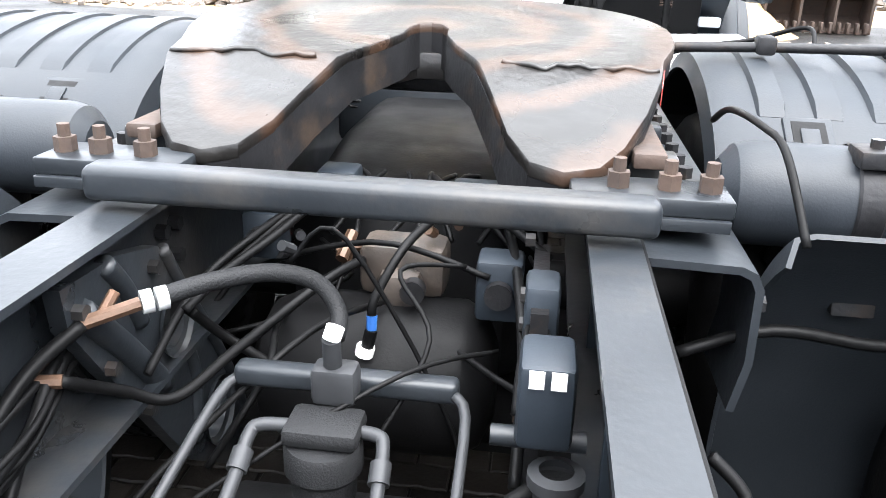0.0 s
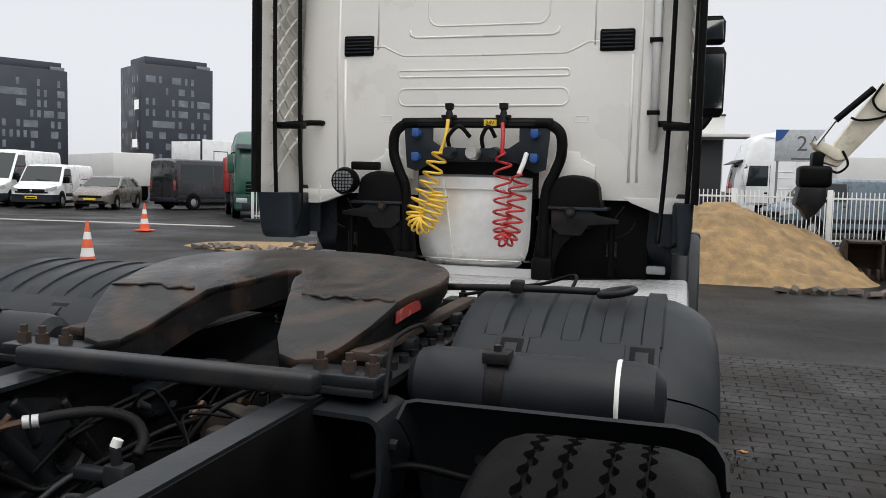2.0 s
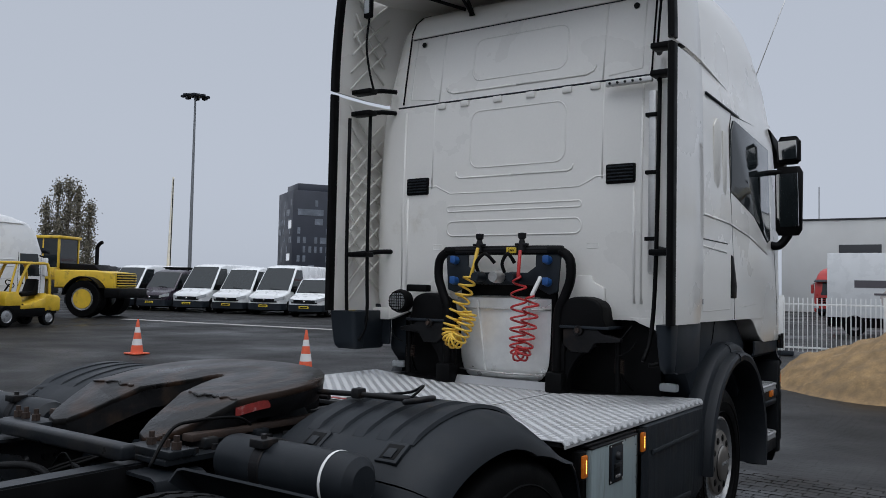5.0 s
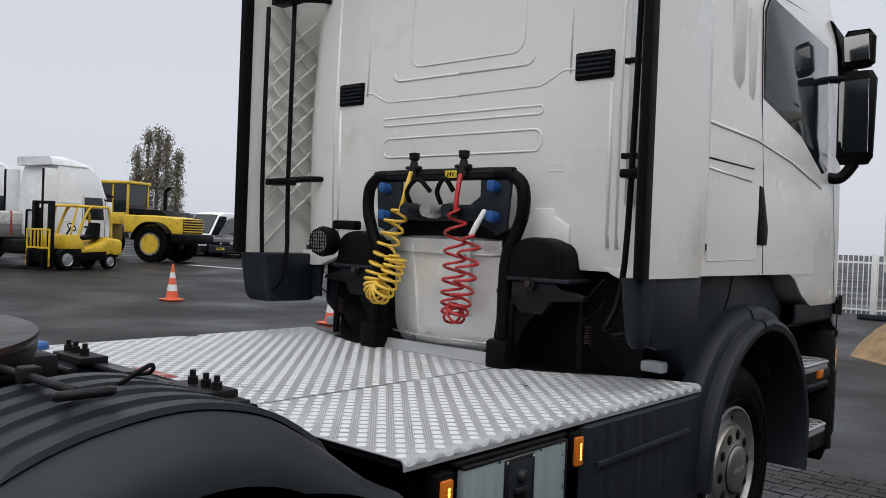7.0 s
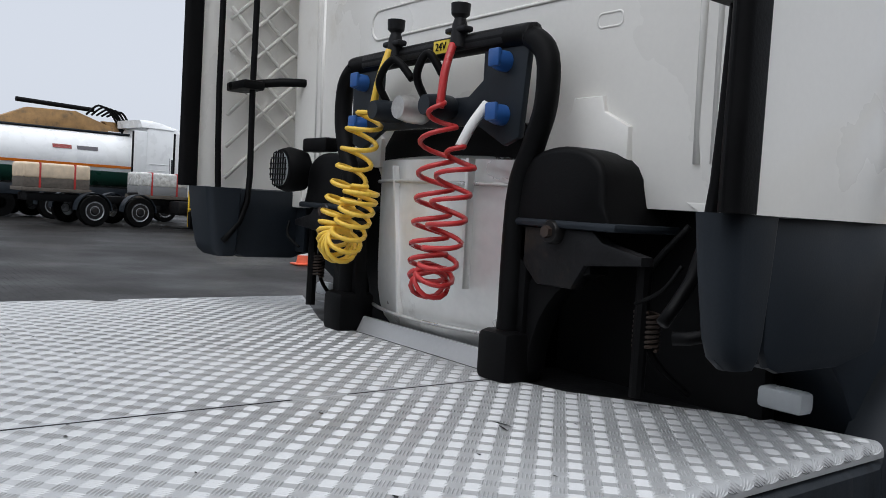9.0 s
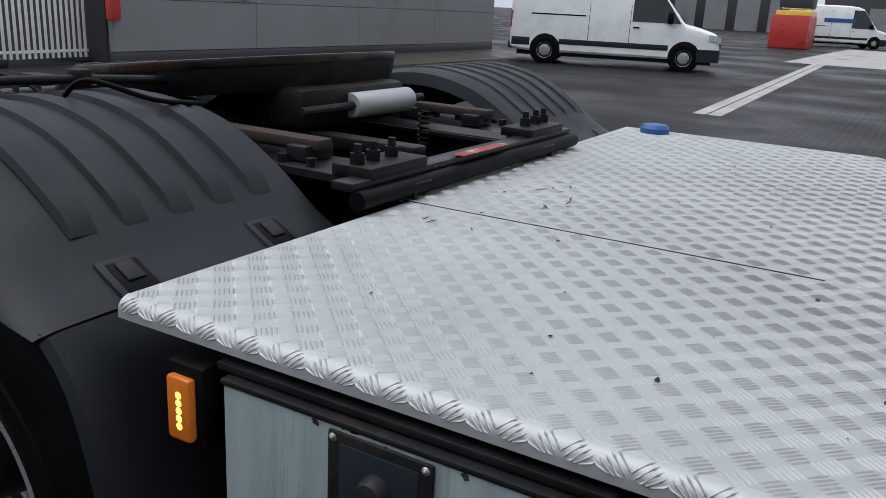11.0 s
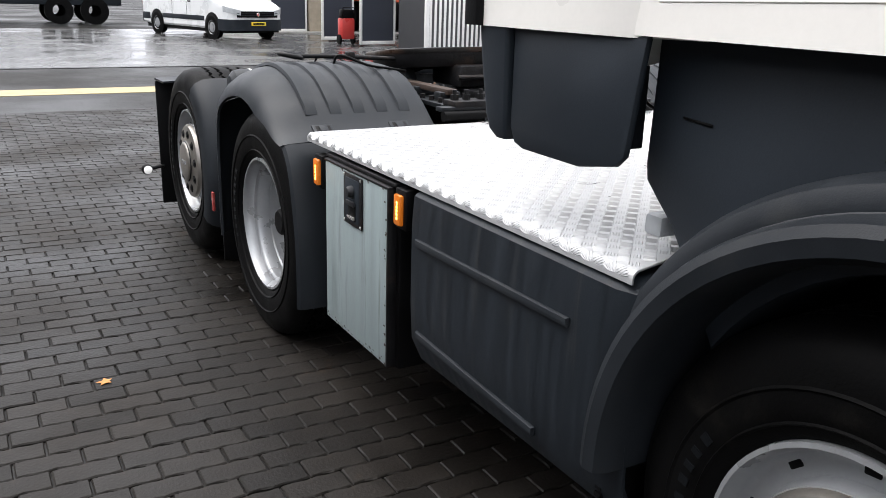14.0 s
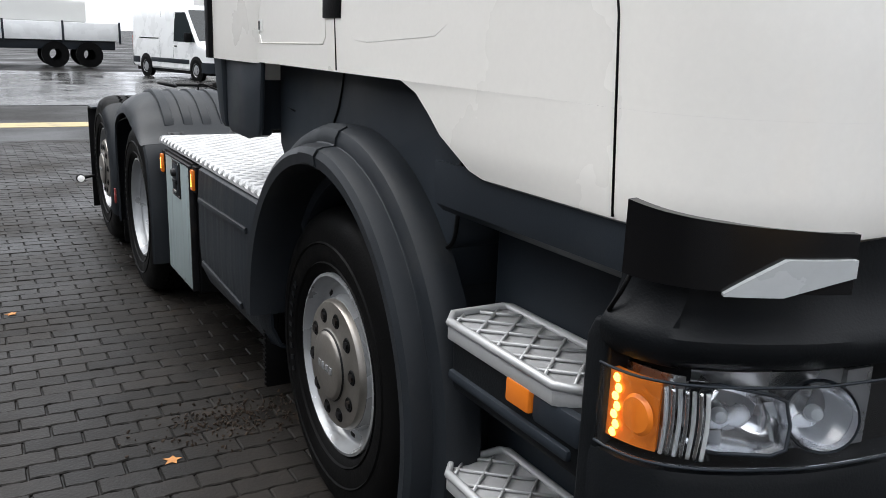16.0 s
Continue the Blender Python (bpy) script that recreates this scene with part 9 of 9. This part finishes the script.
lettering("sign_numeral", "2", 0.75, pose(0.08, -0.006, 3.2, 90, 0, 0), LOGO_D, sg)
lettering("sign_letter", "A", 0.40, pose(0.48, -0.006, 3.34, 90, 0, 0), LOGO_D, sg)
for x, y, l in ((20, 70, 14), (40, 66, 18), (24, 44, 10)):
    u = thing("far_hall", pose(x, y, 0, 0, 0, 5), "pale low hall far beyond the fence", "building")
    part("wall", box(-l / 2, l / 2, 0, 10, 0, 4.5, 0.05), WHITEWALL, u)
    part("door", box(-2, 1.5, -0.05, 0.02, 0, 3.2), DARKWALL, u)

# ---- behind: grey hall, gate, workshop, vans ----
hall = thing("grey_hall", None, "grey panel-clad hall with a plinth", "building")
WY = -14.75
for k in range(4):
    x = -8.55 - k * 3.85
    for z0, z1 in ((0.23, 1.195), (1.207, 2.30), (2.312, 3.40), (3.412, 5.8)):
        part("panel", box(x - 3.84, x, WY - 0.12, WY, z0, z1, 0.006, 1), GREYWALL, hall)
part("wall", box(-23.95, -8.55, WY - 6, WY - 0.14, 0.0, 5.9), GREYWALL, hall)
part("plinth", box(-23.95, -8.53, WY - 0.2, WY + 0.02, -0.02, 0.22, 0.01), DARKWALL, hall)
part("end_cladding", box(-8.545, -8.50, WY - 6, WY - 0.13, 0.0, 5.85, 0.005), DARKWALL, hall)
part("lamp", box(-12.16, -11.96, WY, WY + 0.12, 1.26, 1.40, 0.02), LABEL_W, hall)
part("lamp_arm", rod((-12.06, WY + 0.02, 1.40), (-12.06, WY + 0.10, 1.52), 0.015, 6), LABEL_W, hall)
tagged(part("extinguisher_box", box(-8.62, -8.40, WY + 0.005, WY + 0.2, 0.80, 1.40, 0.04), REDP, None, "red fire extinguisher cabinet on the hall wall"), category="fire extinguisher")
gate = picket_fence(pose(-6.35, -15.2, 0, 0, 0, 186), 2.42, 2.0, "white steel gate leaf standing beside the hall", wide=0.06, step=0.125)
shop = thing("workshop", None, "workshop front with dark-panelled glass doors", "building")
SYY = -28.8
TAN = material("tan_pier", (0.34, 0.29, 0.22), 0.7)
part("lintel", box(-16.5, -7.2, SYY - 0.3, SYY, 3.7, 5.5), WHITEWALL, shop)
part("side_wall", box(-16.7, -16.5, SYY - 8, WY - 6.1, 0, 5.5), WHITEWALL, shop)
part("end_wall", box(-7.4, -7.2, SYY - 8, SYY - 0.3, 0, 5.5), WHITEWALL, shop)
part("back_wall", box(-16.5, -7.4, SYY - 8, SYY - 7.8, 0, 5.5), DARKWALL, shop)
part("ceiling", box(-16.5, -7.4, SYY - 7.8, SYY - 0.3, 4.4, 4.5), DARKWALL, shop)
part("pier", box(-9.65, -8.95, SYY - 0.3, SYY, 0, 3.7), TAN, shop)
for k in range(9):
    part("wall_tile", box(-9.64, -8.96, SYY + 0.002, SYY + 0.006, 0.05 + k * 0.4, 0.43 + k * 0.4, 0.002, 1), TAN, shop)
part("kerb", box(-16.5, -7.2, SYY, SYY + 0.25, -0.02, 0.06, 0.01), CONCRETE, shop)


def door_leaf(m, w):
    """A white framed leaf with a dark lower panel and a glazed upper part."""
    leaf = part("door_leaf", box(0, 0.07, 0, 0.06, 0.04, 3.6, 0.008), FENCEW, shop, "white framed door leaf")
    leaf.matrix_basis = m
    for x0, x1, z0, z1 in ((w - 0.07, w, 0.04, 3.6), (0.07, w - 0.07, 0.04, 0.14), (0.07, w - 0.07, 1.40, 1.52), (0.07, w - 0.07, 2.45, 2.53), (0.07, w - 0.07, 3.5, 3.6)):
        part("door_rail", box(x0, x1, 0.003, 0.057, z0, z1, 0.004), FENCEW, leaf)
    part("lower_panel", box(0.07, w - 0.07, 0.02, 0.04, 0.14, 1.40), TOWER, leaf)
    for z0, z1 in ((1.52, 2.45), (2.53, 3.5)):
        part("pane", box(0.07, w - 0.07, 0.025, 0.035, z0, z1), GLASS, leaf)
    return leaf


door_leaf(pose(-7.5, SYY - 0.1, 0, 0, 0, 180), 1.4)
door_leaf(pose(-7.55, -24.1, 0, 0, 0, 187), 1.15)
door_leaf(pose(-7.85, -21.9, 0, 0, 0, 187), 1.22)
tr = thing("workshop_vehicle", pose(-12.6, -28.5, 0, 0, 0, 8), "orange truck chassis standing inside the workshop", "vehicle")
part("body", box(-1.1, 1.1, -5.2, -0.4, 1.15, 1.45, 0.04, 2), CONE_O, tr)
part("frame", box(-0.5, 0.5, -5.2, 0.0, 0.7, 1.1, 0.03), BLACK, tr)
for s in (-1, 1):
    small_wheel(tr, s * 1.1, -0.7, 0.5, 0.3, s)
    small_wheel(tr, s * 1.1, -2.1, 0.5, 0.3, s)
fl = thing("dropside_truck", pose(1.6, -36.5, 0), "white dropside trailer with black wheels behind the van", "trailer")
part("side_board", box(-5.2, 7.5, 0.0, 2.4, 1.05, 1.75, 0.03), VANW, fl)
part("frame", box(-5.0, 7.3, 0.2, 2.2, 0.7, 1.05, 0.03), GREY_PL, fl)
for k in range(7):
    part("board_post", box(-5.2 + k * 2.1, -5.12 + k * 2.1, 2.4, 2.44, 0.95, 1.8, 0.005), GREY_PL, fl)
part("load", box(-4.0, 1.0, 0.4, 2.0, 1.75, 2.6, 0.08, 2), WHITEWALL, fl)
for x in (-4.0, -2.75, 4.6, 5.9):
    for y in (0.05, 2.05):
        part("wheel", lathe([(0.22, 0.0), (0.5, 0.0), (0.5, 0.3), (0.22, 0.3)], (x, y, 0.5), "Y", 22), RUBBER, fl)
pw = thing("pressure_washer", pose(-7.75, -22.7, 0), "red and black wheeled pressure washer", "machine")
part("body", box(-0.2, 0.2, -0.2, 0.2, 0.15, 0.75, 0.05), REDP, pw)
part("handle", tube([(-0.18, 0.1, 0.6), (-0.18, 0.2, 1.05), (0.18, 0.2, 1.05), (0.18, 0.1, 0.6)], 0.02, 8, per=1), BLACK, pw)
part("console", box(-0.2, 0.2, -0.1, 0.15, 0.75, 1.0, 0.04), BLACK, pw)
for s in (-1, 1):
    part("wheel", lathe([(0.0, 0.0), (0.14, 0.0), (0.14, 0.06), (0, 0.06)], (s * 0.22 - 0.03, 0.0, 0.14), "X", 16), RUBBER, pw)
part("workshop_apron", box(-16, 9, -31, -16.4, -0.02, -0.004), WETSLAB, None, "wet dark asphalt before the workshop", kind="structure")
part("yellow_line", box(-4.3, 10, -12.95, -12.25, -0.02, -0.003), YLINE, None, "faded yellow painted line across the paving", kind="structure")
part("sandy_strip", box(-24, -8.2, WY - 0.01, -12.2, -0.02, -0.0035), material("wet_sandy_ground", (0.060, 0.050, 0.034), 0.5, var=0.35, scale=1.2, bump=0.4, dark=(0.022, 0.019, 0.015), dark_amount=0.35), None, "brownish wet sandy ground along the hall", kind="structure")
part("drain_strip", box(-7.5, 9, -16.40, -16.26, -0.02, -0.002), BLACK, None, "dark drain channel across the apron", kind="structure")
for y0, y1 in ((-4.56, -4.36), (-4.33, -4.12)):
    part("concrete_strip", box(-20.5, 0, y0 + 4.34, y1 + 4.34, -0.02, -0.002, m=pose(-11.1, -4.34, 0, 0, 0, 2.4)), CONCRETE, None, "pale concrete strip in the paving", kind="structure")
part("concrete_slab", box(-55, -31.3, -6.4, -2.55, -0.02, -0.0025), CONCRETE, None, "pale concrete slab far across the yard", kind="structure")
part("concrete_strip", box(-26, -10, 19.0, 19.5, -0.02, -0.002, m=pose(0, 0, 0, 0, 0, 8)), CONCRETE, None, "pale concrete strip before the vans", kind="structure")
van(pose(-21.9, -6.75, 0, 0, 0, 18), VANW, 5.6, 2.05, 2.3, "white delivery van with black bumper and side strip", hood=0.95)
v2 = van(pose(-61.0, -4.9, 0, 0, 0, 22), VANW, 6.0, 2.0, 2.6, "white van with blue print beside the far trucks")
part("print_bar", box(0.985, 1.0, -4.2, -2.3, 1.55, 1.80), BLUE, v2)
van(pose(-5.7, -24.7, 0, 0, 0, 17), VANW, 5.2, 2.0, 2.4, "white van with dark grille parked at the workshop", hood=0.85)
for k in range(9):
    mat = (REDP, GREENP, VANW, GREY_PL, REDP, VANW, GREENP, REDP, VANW)[k]
    lorry_cab(pose(-56 - k * 4.2, 8.0 + k * 0.25, 0, 0, 0, 190), mat, "truck in a long row parked far away", 3.2)
for k in range(5):
    u = thing("stacked_goods", pose(-50 - k * 6, -9 - k * 0.8, 0), "stacked crates and machines far across the yard", "stack", "far goods")
    part("crate", box(-1.5, 1.5, -1, 1, 0, 1.8 + 0.3 * (k % 3), 0.05), (REDP, YELP, DARKWALL, EXCAV, YELP)[k], u)
    part("crate", box(-1.2, 0.8, -0.8, 0.9, 2.2, 3.0, 0.05), (DARKWALL, EXCAV, REDP, YELP, BLACK)[k], u)
for x, y, w, h in ((-112, -26, 16, 7.0), (-104, -8, 12, 5.5), (-116, 6, 10, 5.0), (-98, -42, 14, 6.5)):
    u = thing("far_shed", pose(x, y, 0, 0, 0, 90), "dark grey shed at the far end of the yard", "building", "far sheds")
    part("wall", box(-w / 2, w / 2, 0, 8, 0, h, 0.05), DARKWALL, u)
    part("roof", prism([(-w / 2 - 0.3, h), (w / 2 + 0.3, h), (0, h + 0.9)], "Y", -0.3, 8.3), GREYWALL, u)
    for k in range(int(w / 4)):
        part("door", box(-w / 2 + 0.8 + k * 4, -w / 2 + 3.6 + k * 4, -0.05, 0.02, 0, h * 0.6), GREYWALL, u)
# Unseen wall, added to keep low sky light off the truck's right side.
part("light_block_east", box(10.0, 10.4, -45, 9.0, 0.0, 4.8, 0.02), material("dark_light_block", (0.045, 0.046, 0.05), 0.6, var=0.15, scale=0.8, bump=0.1), None, "unseen dark wall added to cut low sky light from the east", kind="structure")
part("far_row", box(-200, -120, -40, -39, 0, 9), DARKWALL, None, "dark tree and building line on the horizon", kind="structure")
# fallen leaves
for x, y, r in ((2.02, -2.58, 20), (1.59, -0.55, 70)):
    lf = prism([(-0.03, 0), (-0.012, 0.012), (-0.01, 0.035), (0.004, 0.018), (0.03, 0.022), (0.016, 0.002), (0.03, -0.02), (0.004, -0.014), (-0.012, -0.034), (-0.014, -0.01)], "Z", 0.0, 0.0015)
    bmesh.ops.transform(lf, matrix=pose(x, y, 0.002, 4, 3, r), verts=lf.verts[:])
    tagged(part("fallen_leaf", lf, material("orange_leaf", (0.42, 0.18, 0.05), 0.7), None, "curled orange autumn leaf on the paving"), category="leaf")

# crumbs of dirt on the paving behind the front wheel
rr = random.Random(31)
bm = bmesh.new()
for _ in range(420):
    x, y = rr.gauss(1.27, 0.16), rr.gauss(-0.78, 0.10)
    q = rr.uniform(0.0025, 0.008)
    bmesh.ops.create_icosphere(bm, subdivisions=1, radius=q, matrix=Matrix.LocRotScale((x, y, q * 0.5 + 0.001), Euler((rr.uniform(0, 3), rr.uniform(0, 3), 0)), (1.4, 0.8, 0.6)))
tagged(part("dirt_crumbs", bm, material("damp_earth", (0.03, 0.018, 0.010), 0.9, island=True), None, "scattered dark brown earth crumbs on the paving", kind="stuff"), category="dirt")

# ---- paving stones near the truck, last ----
PAVER = material("wet_paver", (0.0092, 0.0078, 0.0066), 0.46, spec=0.185, dark=(0.026, 0.016, 0.009), dark_amount=0.10, var=0.2, scale=9, bump=0.5, fine=70, rough_var=0.2, island=True)

_n, _l = PAVER.node_tree.nodes, PAVER.node_tree.links
_p = _n["Principled BSDF"]
_geo, _wn1, _hv, _mr, _ad = _n.new("ShaderNodeNewGeometry"), _n.new("ShaderNodeTexNoise"), _n.new("ShaderNodeHueSaturation"), _n.new("ShaderNodeMapRange"), _n.new("ShaderNodeMapRange")
_wn1.inputs["Scale"].default_value, _wn1.inputs["Detail"].default_value = 1.1, 5
_l.new(_geo.outputs["Position"], _wn1.inputs["Vector"])
_mr.inputs["From Min"].default_value, _mr.inputs["From Max"].default_value, _mr.inputs["To Min"].default_value, _mr.inputs["To Max"].default_value = 0.32, 0.68, 0.62, 1.55
_ad.inputs["From Min"].default_value, _ad.inputs["From Max"].default_value, _ad.inputs["To Min"].default_value, _ad.inputs["To Max"].default_value = 0.32, 0.68, 0.30, 0.68
_l.new(_wn1.outputs["Fac"], _mr.inputs["Value"])
_l.new(_wn1.outputs["Fac"], _ad.inputs["Value"])
_l.new(_p.inputs["Base Color"].links[0].from_socket, _hv.inputs["Color"])
_l.new(_mr.outputs["Result"], _hv.inputs["Value"])
_l.new(_hv.outputs["Color"], _p.inputs["Base Color"])
_l.new(_ad.outputs["Result"], _p.inputs["Roughness"])


def paver_mesh(seed):
    rr = random.Random(seed)
    L, Wd = 0.1025, 0.0500
    jit = lambda: rr.uniform(-0.0012, 0.0012)
    wave = (0.0, 0.0035, -0.003, 0.0035, -0.003, 0.0)
    rim = [(-L + 2 * L * k / 5, -Wd + wave[k]) for k in range(6)] + [(L - 2 * L * k / 5, Wd + wave[5 - k]) for k in range(6)]
    n = len(rim)
    lo = [(x, y, -0.012) for x, y in rim]
    mid = [(x + jit(), y + jit(), -0.005) for x, y in rim]
    top = [(x * 0.955, y * 0.91, jit() * 0.5) for x, y in rim]
    me = bpy.data.meshes.new("paver")
    f = [tuple(2 * n + i for i in range(n))]
    for i in range(n):
        j = (i + 1) % n
        f += [(i, j, n + j, n + i), (n + i, n + j, 2 * n + j, 2 * n + i)]
    me.from_pydata(lo + mid + top, [], f)
    me.materials.append(PAVER)
    return me


PAVERS = [paver_mesh(k) for k in range(8)]


def paver_spots(x0, x1, y0, y1):
    """Running bond, the long side across the truck."""
    j = 0
    y = y0
    while y < y1:
        x = x0 + (0.105 if round((y - (-20)) / 0.105) % 2 else 0.0)
        while x < x1:
            yield x, y
            x += 0.21
        y += 0.105


rr = random.Random(12)
verts, faces = [], []
for x, y in paver_spots(-0.98, 6.0, -20 + 0.105 * 91, 2.4):
    h, a = rr.uniform(-0.0025, 0.0015), rr.uniform(-0.012, 0.012)
    if 1.43 < x < 2.6 and -4.2 < y < 1.2:
        ob = new("paver", PAVERS[rr.randrange(8)])
        ob.matrix_basis = pose(x, y, h, rr.uniform(-0.8, 0.8), rr.uniform(-0.5, 0.5), math.degrees(a))
        ob.parent = ground
    else:
        me = PAVERS[rr.randrange(8)]
        m = pose(x, y, h, rr.uniform(-0.8, 0.8), rr.uniform(-0.5, 0.5), math.degrees(a))
        b = len(verts)
        verts += [tuple(m @ v.co) for v in me.vertices]
        faces += [tuple(b + i for i in p.vertices) for p in me.polygons]
me = bpy.data.meshes.new("pavers")
me.from_pydata(verts, [], faces)
me.materials.append(PAVER)
pv = new("pavers", me)
pv.parent = ground
tagged(pv, "dark wet paving stones in running bond", kind="stuff")
